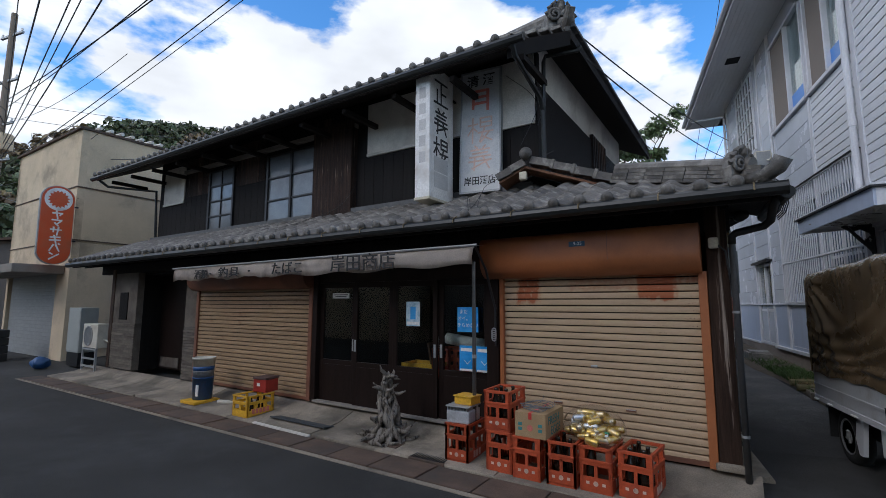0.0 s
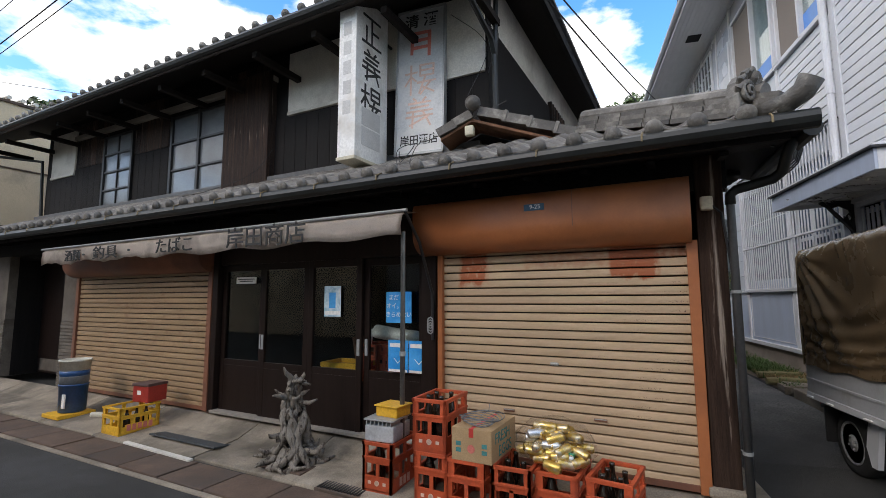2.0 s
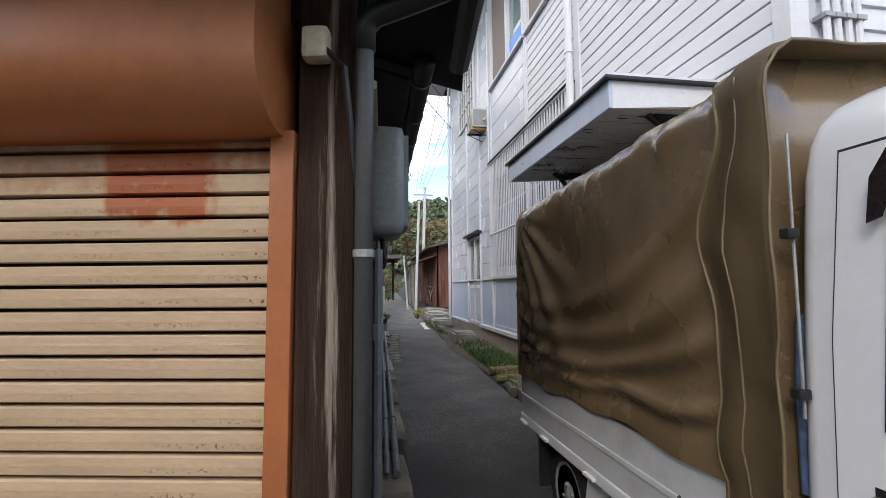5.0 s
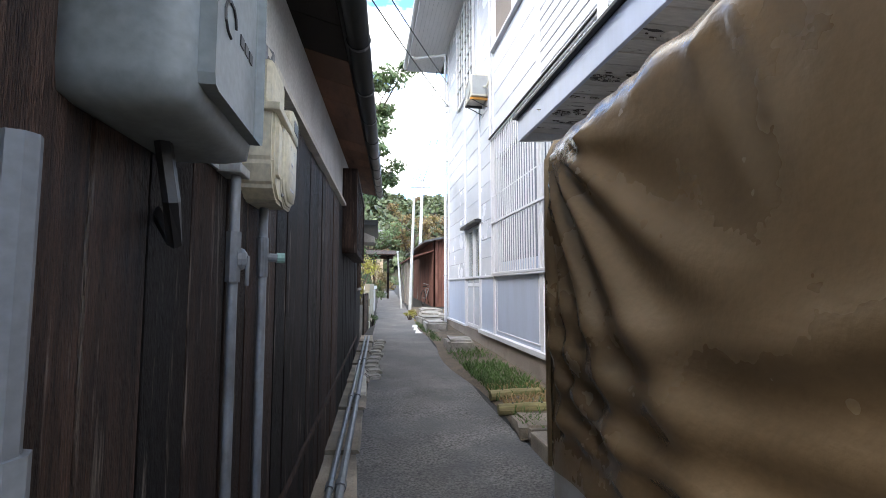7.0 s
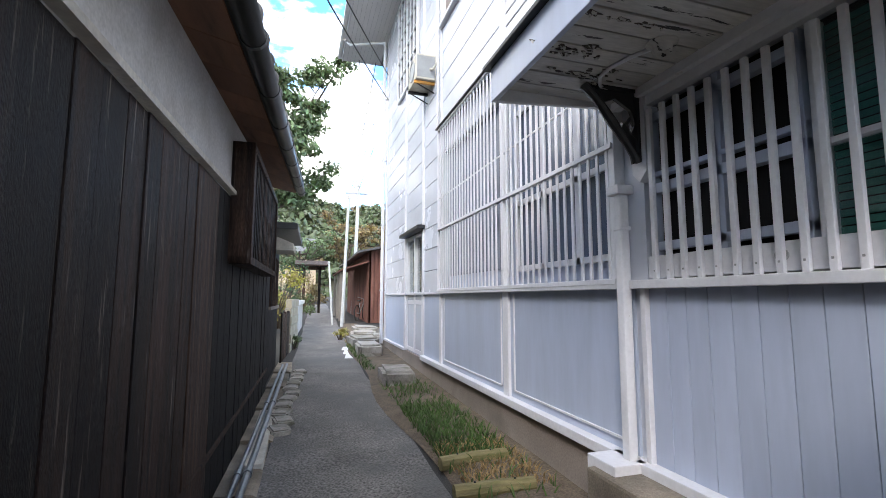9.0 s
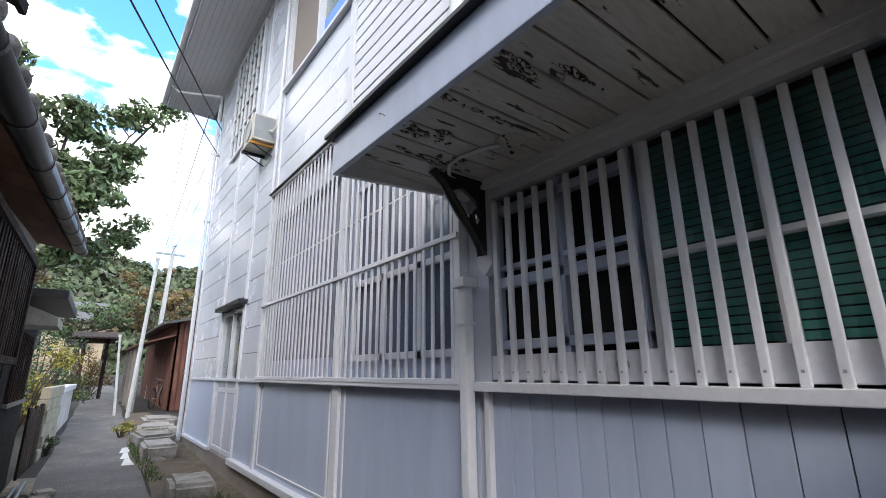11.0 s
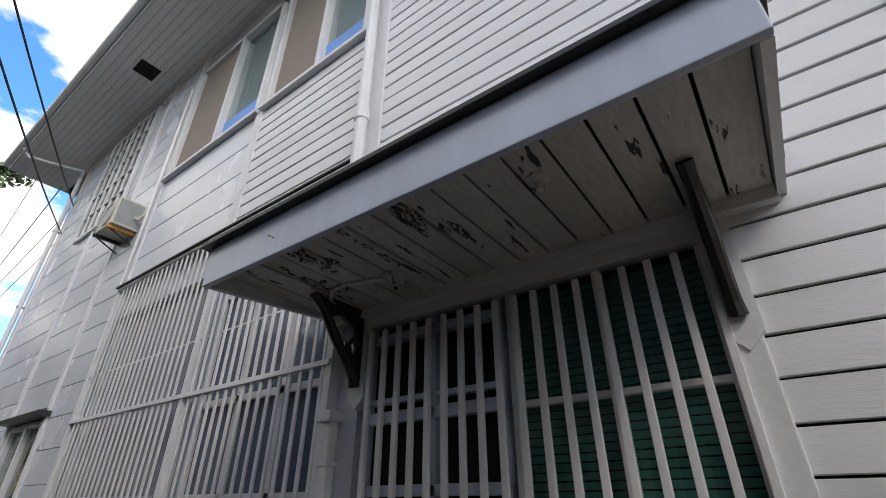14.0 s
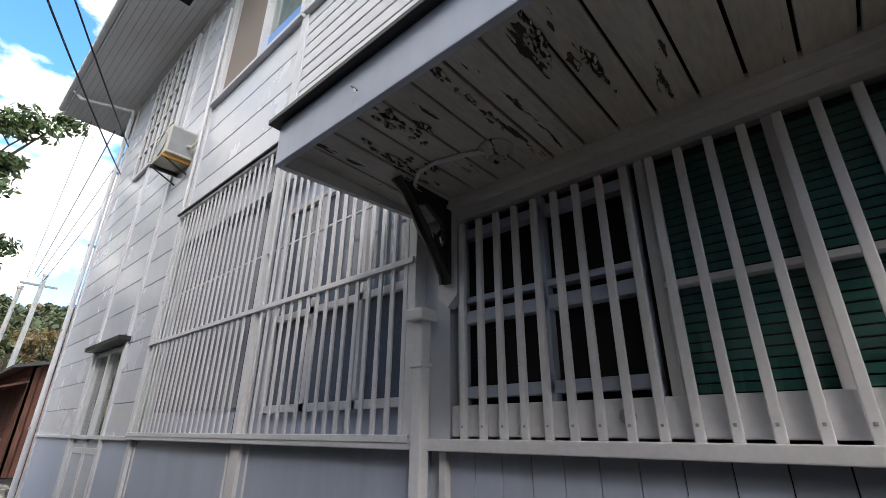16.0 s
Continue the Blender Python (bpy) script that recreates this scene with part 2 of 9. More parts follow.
M_SCREEN = surf("insect_screen", (0.24, 0.2, 0.17), 0.06, 2, 0.8, 0.05, 200)
M_BLUE = surf("flat_blue", (0.1, 0.3, 0.75), 0.1, 2, 0.4, 0)
M_BEIGE = surf("beige_mortar", (0.56, 0.45, 0.31), 0.13, 1.0, 0.9, 0.2, 60, stain=(0.2, 0.165, 0.12), stain_scale=0.7, stain_at=0.62)
M_GREYWALL = surf("grey_brown_wall", (0.16, 0.145, 0.13), 0.12, 0.7, 0.9, 0.1, 40)
M_WHITE = surf("white_coat", (0.78, 0.78, 0.78), 0.04, 2, 0.4, 0.03, 40, fine=0.03)
M_SIGNWHITE = surf("sign_white", (0.8, 0.79, 0.76), 0.08, 2, 0.5, 0.04, 40, stain=(0.5, 0.45, 0.38), stain_scale=2.5, stain_at=0.62)
M_SIGNGREY = surf("sign_grey", (0.5, 0.52, 0.53), 0.1, 2.5, 0.5, 0.06, 40, stain=(0.62, 0.62, 0.6), stain_scale=3, stain_at=0.55)
M_BLACK = surf("black_paint", (0.015, 0.015, 0.016), 0.2, 4, 0.45, 0.08, 60)
M_INK = surf("black_ink", (0.02, 0.02, 0.02), 0.15, 4, 0.6, 0)
M_REDINK = surf("faded_red_ink", (0.62, 0.18, 0.14), 0.2, 4, 0.6, 0)
M_PINKINK = surf("faded_orange_ink", (0.62, 0.44, 0.36), 0.2, 4, 0.6, 0)
M_PALEINK = surf("faded_grey_ink", (0.55, 0.54, 0.52), 0.1, 4, 0.6, 0)
M_BRASS = surf("dull_brass", (0.2, 0.15, 0.08), 0.25, 6, 0.5, 0.1, 60, metal=0.4)
M_GREYMETAL = surf("galvanised", (0.34, 0.35, 0.35), 0.15, 4, 0.45, 0.06, 60, metal=0.3)
M_GREYPIPE = surf("grey_pvc", (0.17, 0.18, 0.19), 0.12, 4, 0.5, 0.05, 60, stain=(0.08, 0.08, 0.08), stain_scale=5)
M_CREAMBOX = surf("cream_enamel", (0.58, 0.53, 0.4), 0.08, 4, 0.5, 0.06, 50, stain=(0.35, 0.3, 0.22), stain_scale=6, stain_at=0.66)
M_DARKPIPE = surf("dark_grey_pvc", (0.055, 0.055, 0.056), 0.15, 4, 0.45, 0.05, 60)
M_GREYBOX = surf("grey_enamel", (0.2, 0.22, 0.22), 0.1, 3, 0.45, 0.05, 50)
M_IVORY = surf("ivory_plastic", (0.6, 0.57, 0.48), 0.07, 3, 0.5, 0.03, 50, stain=(0.42, 0.38, 0.3), stain_scale=3)


# ------------------------------------------------------------ building helpers
def thing(name, m, label, category, group="", kind=""):
    ob = new(name)
    ob.matrix_world = m
    return tagged(ob, label, category, group, kind)


def mesh_of(bm, name, mats, smooth=False):
    me = bpy.data.meshes.new(name)
    bmesh.ops.recalc_face_normals(bm, faces=bm.faces)
    if smooth:
        for f in bm.faces:
            f.smooth = True
    bm.to_mesh(me)
    bm.free()
    for mt in (mats if isinstance(mats, (list, tuple)) else [mats]):
        me.materials.append(mt)
    return me


def part(name, bm, mat, parent=None, label="", smooth=False, kind=""):
    ob = new(name, mesh_of(bm, name, mat, smooth))
    if parent is not None:
        ob.parent = parent
    if label or kind:
        tagged(ob, label, kind=kind)
    return ob


def share(name, me, parent, m):
    ob = new(name, me)
    ob.parent = parent
    ob.matrix_local = m
    return ob


def solo(name, bm, mat, label, category, kind="", group="", smooth=False, at=None):
    ob = new(name, mesh_of(bm, name, mat, smooth))
    if at is not None:
        ob.matrix_world = at
    return tagged(ob, label, category, group, kind)


def box(x0, x1, y0, y1, z0, z1, bm=None, bev=0.0, m=None, mi=0):
    bm = bm or bmesh.new()
    vs = [bm.verts.new((x, y, z)) for x in (x0, x1) for y in (y0, y1) for z in (z0, z1)]
    fs = [bm.faces.new([vs[i] for i in q]) for q in ((0, 1, 3, 2), (4, 6, 7, 5), (0, 4, 5, 1), (2, 3, 7, 6), (0, 2, 6, 4), (1, 5, 7, 3))]
    for f in fs:
        f.material_index = mi
    if bev:
        es = list({e for f in fs for e in f.edges})
        r = bmesh.ops.bevel(bm, geom=es, offset=bev, segments=2, affect='EDGES', profile=0.6)
        vs = list({v for f in r["faces"] for v in f.verts})
    if m is not None:
        bmesh.ops.transform(bm, matrix=m, verts=[v for v in vs if v.is_valid])
    return bm


def slab(pts, t, bm=None):
    """A flat polygon with thickness t downwards."""
    bm = bm or bmesh.new()
    top = [bm.verts.new(p) for p in pts]
    bot = [bm.verts.new((p[0], p[1], p[2] - t)) for p in pts]
    bm.faces.new(top)
    bm.faces.new(list(reversed(bot)))
    k = len(pts)
    for i in range(k):
        bm.faces.new((top[i], bot[i], bot[(i + 1) % k], top[(i + 1) % k]))
    return bm


def extrude(profile, axis, a, b, bm=None):
    """A closed 2D outline drawn out along an axis from a to b; the outline holds the two other coordinates in order."""
    bm = bm or bmesh.new()

    def at(p, s):
        c = list(p)
        c.insert("xyz".index(axis), s)
        return bm.verts.new(c)
    r0 = [at(p, a) for p in profile]
    r1 = [at(p, b) for p in profile]
    bm.faces.new(r0)
    bm.faces.new(list(reversed(r1)))
    k = len(profile)
    for i in range(k):
        bm.faces.new((r0[i], r1[i], r1[(i + 1) % k], r0[(i + 1) % k]))
    return bm


def tube(pts, r, seg=8, bm=None, close=True):
    """A round pipe along points; r may be one radius or one for each point."""
    bm = bm or bmesh.new()
    pts = [Vector(p) for p in pts]
    rs = r if isinstance(r, (list, tuple)) else [r] * len(pts)
    rings = []
    up = None
    for i, p in enumerate(pts):
        d = (pts[min(i + 1, len(pts) - 1)] - pts[max(i - 1, 0)]).normalized()
        if up is None:
            up = Vector((0, 0, 1)) if abs(d.z) < 0.9 else Vector((1, 0, 0))
        s = d.cross(up).normalized()
        up = s.cross(d).normalized()
        rings.append([bm.verts.new(p + (s * math.cos(2 * math.pi * k / seg) + up * math.sin(2 * math.pi * k / seg)) * rs[i]) for k in range(seg)])
    for a, b in zip(rings, rings[1:]):
        for k in range(seg):
            bm.faces.new((a[k], a[(k + 1) % seg], b[(k + 1) % seg], b[k]))
    if close:
        bm.faces.new(list(reversed(rings[0])))
        bm.faces.new(rings[-1])
    return bm


def lathe(profile, seg=16, bm=None, at=(0, 0, 0)):
    """Turned about z: the profile is a list of (radius, height)."""
    bm = bm or bmesh.new()
    o = Vector(at)
    rings = []
    for r, z in profile:
        rings.append([bm.verts.new(o + Vector((r * math.cos(2 * math.pi * k / seg), r * math.sin(2 * math.pi * k / seg), z))) for k in range(seg)])
    for a, b in zip(rings, rings[1:]):
        for k in range(seg):
            bm.faces.new((a[k], a[(k + 1) % seg], b[(k + 1) % seg], b[k]))
    bm.faces.new(list(reversed(rings[0])))
    bm.faces.new(rings[-1])
    return bm


def ball(c, r, bm=None, seg=10, squash=(1, 1, 1)):
    bm = bm or bmesh.new()
    m = Matrix.Translation(c) @ Matrix.Diagonal((squash[0], squash[1], squash[2], 1))
    bmesh.ops.create_uvsphere(bm, u_segments=seg, v_segments=max(5, seg // 2 + 1), radius=r, matrix=m)
    return bm


def words(name, text, size, mat, m, parent=None, depth=0.002, shear=0.0, bold=0.0, width=None):
    """Raised lettering in the built-in font, turned into a mesh; centred on its pose, facing its +z."""
    cu = bpy.data.curves.new(name, 'FONT')
    cu.body = text
    cu.size = size
    cu.align_x = 'CENTER'
    cu.align_y = 'CENTER'
    cu.extrude = depth
    cu.offset = bold
    tmp = bpy.data.objects.new(name, cu)
    me = bpy.data.meshes.new_from_object(tmp)
    bpy.data.objects.remove(tmp)
    if width and me.vertices:
        xs = [v.co.x for v in me.vertices]
        k = width / max(1e-4, max(xs) - min(xs))
        for v in me.vertices:
            v.co.x *= k
    me.materials.append(mat)
    ob = new(name, me)
    if parent is not None:
        ob.parent = parent
        ob.matrix_local = m
    else:
        ob.matrix_world = m
    return ob


S = pose(0.70, 5.06, 0.0, 0, 0, -11.5)


def gs(s):
    """Height of the ground by the distance s inwards from the shop front: the street lies low, the lane climbs."""
    return -0.21 + 0.05 * min(max(0.0, s + 0.8), 4.2) + 0.024 * min(max(0.0, s - 3.4), 60.0)


def gz(x, y):
    return gs((S.inverted() @ Vector((x, y, 0))).y)


def strokes(name, segs, mat, m, parent, w=0.04, k=1.0):
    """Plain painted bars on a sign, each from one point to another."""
    for i, (x0, y0, x1, y1) in enumerate(segs):
        a, b = Vector((x0, y0, 0)) * k, Vector((x1, y1, 0)) * k
        d = (b - a).normalized()
        n = Vector((-d.y, d.x, 0)) * w / 2
        bm = bmesh.new()
        lo = [bm.verts.new(p) for p in (a - n - d * w * 0.3, b - n * 0.8 + d * w * 0.2, b + n * 0.8 + d * w * 0.3, a + n - d * w * 0.2)]
        hi = [bm.verts.new(v.co + Vector((0, 0, 0.0016 + 0.0003 * (i % 3)))) for v in lo]
        bm.faces.new(hi)
        bm.faces.new(list(reversed(lo)))
        for j in range(4):
            bm.faces.new((lo[j], lo[(j + 1) % 4], hi[(j + 1) % 4], hi[j]))
        part(name, bm, mat, parent).matrix_local = m


MARK_A = [(-.4, .4, .4, .42), (0, .38, 0, -.4), (.02, .02, .32, .03), (-.25, .1, -.25, -.38), (-.45, -.4, .45, -.38)]
MARK_B = [(-.2, .45, -.1, .36), (.2, .45, .1, .36), (-.35, .3, .35, .31), (-.28, .17, .28, .18), (-.4, .04, .4, .05), (-.42, -.12, .42, -.1), (-.2, .0, -.22, -.45), (.1, .05, .35, -.42), (.3, -.12, -.3, -.38)]
MARK_C = [(-.28, .45, -.28, -.45), (-.45, .2, -.1, .22), (-.28, .1, -.45, -.15), (-.28, .1, -.12, -.05), (.0, .42, .0, .1), (.0, .42, .4, .42), (.4, .42, .4, .1), (.0, .26, .4, .26), (.0, .1, .4, .1), (-.08, -.1, .46, -.08), (.15, .05, -.02, -.42), (.32, -.1, .02, -.45), (.1, -.25, .42, -.42)]
MARK_D = [(-.3, .42, -.32, -.3), (-.3, .42, .3, .42), (.3, .42, .3, -.42), (-.3, .16, .3, .16), (-.3, -.1, .3, -.1)]

# ------------------------------------------------------------ ground
def ground_sheet():
    bm = bmesh.new()
    ys = [-400, -60, -12, -4, -0.8, 0.6, 2, 3.4, 6, 10, 14, 20, 28, 40, 63, 120, 400]
    xs = [-400, -60, -25, -12, -6, -2, 0, 1, 2, 3, 4, 8, 20, 60, 400]
    grid = [[bm.verts.new((x, y, gs(y))) for x in xs] for y in ys]
    for r0, r1 in zip(grid, grid[1:]):
        for i in range(len(xs) - 1):
            bm.faces.new((r0[i], r0[i + 1], r1[i + 1], r1[i]))
    solo("ground", bm, M_ASPHALT, "dark grey worn asphalt of the street and lane", "ground", "structure", at=S)


ground_sheet()
apron = thing("pavement", S, "stained pale concrete apron in front of the shop", "pavement", kind="structure")
ax = -13.4
k = 0
while ax < 0.3:
    w = (1.35, 1.8, 1.1, 1.55)[k % 4]
    bx = min(ax + w, 0.42)
    e = -0.8 - 0.02 * (k % 3)
    d = 0.005 * (k % 2)
    part("paving_slab", extrude([(0.04, -0.02), (-0.3, -0.14 + d), (e, -0.178 + d), (e - 0.008, -0.19), (e - 0.008, -0.4), (0.04, -0.4)], "x", ax, bx - 0.012), M_CONCRETE, apron)
    ax = bx
    k += 1
lids = thing("drain_channel", S, "brown concrete drain covers along the road edge", "drain", kind="structure")
for i in range(23):
    x0 = -13.6 + i * 0.62
    part("drain_cover", box(x0, x0 + 0.6, -1.26, -0.85, -0.3, -0.193 + 0.003 * (i % 3), bev=0.008), M_DRAIN, lids)
solo("kerb_line", box(-13.6, 0.7, -1.33, -1.27, -0.3, -0.2, bev=0.004), M_CONCRETE, "thin pale concrete edge between drain and road", "kerb", "structure", at=S)


# ------------------------------------------------------------ roof tiles
def tile_mesh(w, l, name, cap=False):
    """A wavy pan tile, one hollow and one roll; with cap it ends in a round boss."""
    bm = bmesh.new()
    t = 0.018
    prof = []
    for i in range(9):
        u = i / 8
        prof.append((u * w - w / 2, 0.028 * math.sin(2 * math.pi * (u * 1.0 + 0.08)) + 0.01))
    rows = []
    for y, dz in ((0.0, 0.0), (l, 0.012)):
        rows.append([(bm.verts.new((x, y, z + dz + t)), bm.verts.new((x, y, z + dz))) for x, z in prof])
    for i in range(8):
        bm.faces.new((rows[0][i][0], rows[0][i + 1][0], rows[1][i + 1][0], rows[1][i][0]))
        bm.faces.new((rows[0][i][1], rows[0][i][0], rows[0][i + 1][0], rows[0][i + 1][1]))
    bm.faces.new((rows[0][0][0], rows[0][0][1], rows[1][0][1], rows[1][0][0]))
    if cap:
        ball((-w / 2 + 0.05, -0.012, 0.035), 0.06, bm, 14, (1, 0.7, 1))
        box(-w / 2 + 0.1, w / 2, -0.008, 0.01, -0.03, 0.02, bm)
    me = mesh_of(bm, name, M_TILE, smooth=True)
    return me


TW, TL = 0.262, 0.235
ME_TILE = tile_mesh(TW, TL + 0.03, "roof_tile")
ME_EAVE = tile_mesh(TW, TL + 0.03, "eave_tile", True)


def lay_tiles(parent, x0, x1, y0, z0, slope, top_of, parts_from=-99.0):
    """Courses of tiles that climb from (y0, z0); top_of(x) is the y at which a column ends."""
    lean = math.atan(slope)
    dy = TL * math.cos(lean)
    n = int((x1 - x0) / TW)
    rest = bmesh.new()
    for c in range(n):
        x = x0 + (c + 0.5) * TW
        r = 0
        while y0 + (r + 0.6) * dy < top_of(x):
            y = y0 + r * dy
            z = z0 + slope * (y - y0) + 0.008
            m = Matrix.Translation((x + rnd.uniform(-.004, .004), y, z)) @ Matrix.Rotation(lean - 0.06 + rnd.uniform(-.012, .012), 4, 'X') @ Matrix.Rotation(rnd.uniform(-.01, .01), 4, 'Z')
            me = ME_EAVE if r == 0 else ME_TILE
            if x >= parts_from:
                share("roof_tile", me, parent, m)
            else:
                rest.from_mesh(me)
                nv = len(me.vertices)
                rest.verts.ensure_lookup_table()
                bmesh.ops.transform(rest, matrix=m, verts=rest.verts[-nv:])
            r += 1
    if len(rest.verts):
        part("tile_field", rest, M_TILE, parent, "rows of grey wavy roof tiles", True, "stuff")
    else:
        rest.free()


# ------------------------------------------------------------ the old shop
shop = thing("shop_house", S, "old two-storey timber liquor shop with grey tiled roofs and dark boards", "house")

# right roller shutter
def rusty_paint(base, blooms, flecks):
    """Shutter paint on which rust has bloomed in patches below the housing and flaked in short dark rows."""
    m = base.copy()
    m.name = "rusted_shutter_slat"
    n, l = m.node_tree.nodes, m.node_tree.links
    b = n["Principled BSDF"]
    col = b.inputs["Base Color"].links[0].from_socket

    def calc(op, a, c, d=None):
        nd = n.new("ShaderNodeMath")
        nd.operation = op
        for k, v in enumerate((a, c, d)):
            if v is None:
                continue
            if isinstance(v, (int, float)):
                nd.inputs[k].default_value = v
            else:
                l.new(v, nd.inputs[k])
        return nd.outputs[0]

    def ramp(v, lo, hi):
        r = n.new("ShaderNodeMapRange")
        r.interpolation_type = 'SMOOTHSTEP'
        r.inputs["From Min"].default_value = lo
        r.inputs["From Max"].default_value = hi
        l.new(v, r.inputs["Value"])
        return r.outputs[0]

    def grain(scale, vec, detail=5):
        t = n.new("ShaderNodeTexNoise")
        t.inputs["Scale"].default_value = scale
        t.inputs["Detail"].default_value = detail
        l.new(vec, t.inputs["Vector"])
        return t.outputs["Fac"]

    def blend(fac, a, colour):
        mx = n.new("ShaderNodeMix")
        mx.data_type = 'RGBA'
        l.new(fac, mx.inputs["Factor"])
        l.new(a, mx.inputs[6])
        mx.inputs[7].default_value = list(colour) + [1]
        return mx.outputs[2]

    geo = n.new("ShaderNodeNewGeometry")
    off = n.new("ShaderNodeMapping")
    off.vector_type = 'TEXTURE'
    off.inputs["Location"].default_value = S.translation
    off.inputs["Rotation"].default_value = S.to_euler()
    l.new(geo.outputs["Position"], off.inputs["Vector"])
    sep = n.new("ShaderNodeSeparateXYZ")
    l.new(off.outputs[0], sep.inputs[0])
    tall = n.new("ShaderNodeMapping")
    tall.inputs["Scale"].default_value = (1.0, 1.0, 0.35)
    l.new(off.outputs[0], tall.inputs["Vector"])
    edge = grain(9.0, tall.outputs[0])
    blotch = grain(22.0, off.outputs[0])
    for cx, cz, wx, wz, strength in blooms:
        dx = calc('DIVIDE', calc('ABSOLUTE', calc('SUBTRACT', sep.outputs[0], cx), 0), wx)
        dz = calc('DIVIDE', calc('ABSOLUTE', calc('SUBTRACT', sep.outputs[2], cz), 0), wz)
        d = calc('MAXIMUM', dx, dz)
        d = calc('ADD', d, calc('MULTIPLY', calc('SUBTRACT', edge, 0.5), 1.1))
        inside = calc('SUBTRACT', 1.0, ramp(d, 0.72, 1.12))
        fac = calc('MULTIPLY', calc('MULTIPLY', inside, strength), calc('ADD', 0.45, ramp(blotch, 0.3, 0.62)))
        fac = calc('MINIMUM', fac, 0.92)
        col = blend(fac, col, (0.36, 0.088, 0.024))
    # flaked rows along the lower third of a slat
    tc = n.new("ShaderNodeTexCoord")
    so = n.new("ShaderNodeSeparateXYZ")
    l.new(tc.outputs["Object"], so.inputs[0])
    band = calc('SUBTRACT', 1.0, ramp(calc('ABSOLUTE', calc('SUBTRACT', so.outputs[2], 0.018), 0), 0.004, 0.01))
    runs = ramp(grain(2.6, off.outputs[0], 2), 0.47, 0.6)
    side_ = ramp(sep.outputs[0], flecks - 0.5, flecks + 0.9)
    spots = ramp(grain(75.0, off.outputs[0], 2), 0.55, 0.6)
    fac = calc('MULTIPLY', calc('MULTIPLY', band, spots), calc('MULTIPLY', runs, side_))
    col = blend(fac, col, (0.09, 0.045, 0.022))
    l.new(col, b.inputs["Base Color"])
    return m


M_SHUTTER = rusty_paint(M_SHUTTER_PLAIN, ((-0.37, 1.72, 0.17, 0.17, 1.5), (-1.74, 1.7, 0.15, 0.19, 1.0), (-0.75, 1.74, 0.5, 0.09, 0.3), (-0.12, 1.76, 0.2, 0.06, 0.5), (-1.9, 0.2, 0.1, 0.18, 0.3)), -0.6)
def roller_shutter(x0, x1, top, mat):
    ob = part("roller_shutter", box(x0, x1, 0.05, 0.06, 0.0, top), M_DARKGAP, shop, "closed beige steel roller shutter with rust marks")
    n = int(top / 0.073)
    w = x1 - x0
    prof = [(0.046, 0.0), (0.008, 0.0), (0.002, 0.0035), (0.0, 0.03), (0.0015, 0.056), (0.007, 0.061), (0.046, 0.0625)]
    me = mesh_of(extrude(prof, "x", 0, w), "slat", mat)
    for i in range(n):
        share("slat", me, ob, Matrix.Translation((x0, 0.0, 0.03 + i * 0.073)))
    part("bottom_bar", box(x0, x1, -0.005, 0.05, 0.0, 0.05, bev=0.004), M_ORANGE_DIM, ob)
    return ob


r_sh = roller_shutter(-2.05, 0.01, 1.84, M_SHUTTER)
lock = part("lock", box(-1.05, -0.98, -0.012, 0.02, 0.83, 0.856, bev=0.01), M_GREYMETAL, r_sh, "small steel keyhole plate")
for hx in (-1.42, -0.66):
    part("pull_slot", box(hx - 0.05, hx + 0.05, -0.008, 0.0, 0.415, 0.438, bev=0.003), M_ORANGE_DIM, r_sh, "recessed pull slot")
    part("pull_lip", box(hx - 0.045, hx + 0.045, -0.011, -0.004, 0.43, 0.437), M_GREYMETAL, r_sh)
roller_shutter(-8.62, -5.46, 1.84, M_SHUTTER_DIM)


def shutter_case(x0, x1, z0, z1, d, mat, seams=()):
    prof = [(0.06, z1), (-d + 0.06, z1), (-d + 0.02, z1 - 0.012), (-d, z1 - 0.05)]
    rr = 0.2
    for i in range(0, 13):
        a = i / 12 * math.pi / 2
        prof.append((-d + rr * (1 - math.cos(a)), z0 + rr * (1 - math.sin(a))))
    prof += [(0.06, z0)]
    bm = extrude(prof, "x", x0, x1)
    for f in bm.faces:
        f.smooth = len(f.verts) == 4
    ob = part("shutter_case", bm, mat, shop, "orange-brown painted steel shutter housing")
    for s in seams:
        part("seam", box(s, s + 0.006, -d - 0.0025, -d + 0.02, z0 + 0.16, z1 - 0.02), M_ORANGE_DIM, ob)
    return ob


case = shutter_case(-2.25, 0.05, 1.8, 2.27, 0.26, M_ORANGE, (-0.78,))
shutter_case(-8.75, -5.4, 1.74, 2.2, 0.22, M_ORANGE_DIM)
plate = part("house_number_plate", box(-1.17, -1.0, -0.268, -0.255, 2.11, 2.165, bev=0.004), surf("blue_plate", (0.03, 0.09, 0.15), 0.1, 4, 0.4, 0), case, "small dark blue house number plate")
words("number", "9-25", 0.05, M_WHITE, pose(-1.075, -0.269, 2.138, 90), shop, 0.001)
for px0, px1 in ((0.01, 0.085), (-2.1, -2.05)):
    part("guide_rail", box(px0, px1, -0.045, 0.08, 0.0, 1.82, bev=0.005), M_ORANGE, shop, "orange-brown shutter guide rail")
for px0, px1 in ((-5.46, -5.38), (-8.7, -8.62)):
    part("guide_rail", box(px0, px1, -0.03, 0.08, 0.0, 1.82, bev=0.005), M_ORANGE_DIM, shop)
part("corner_post", box(0.09, 0.27, -0.03, 0.2, 0.0, 2.5, bev=0.012), M_POST, shop, "split and weathered dark timber post")
part("post", box(-2.29, -2.13, -0.02, 0.12, 0.0, 2.4, bev=0.01), M_DOORWOOD, shop)
part("post", box(-5.38, -5.28, -0.02, 0.12, 0.0, 2.4, bev=0.01), M_DOORWOOD, shop)
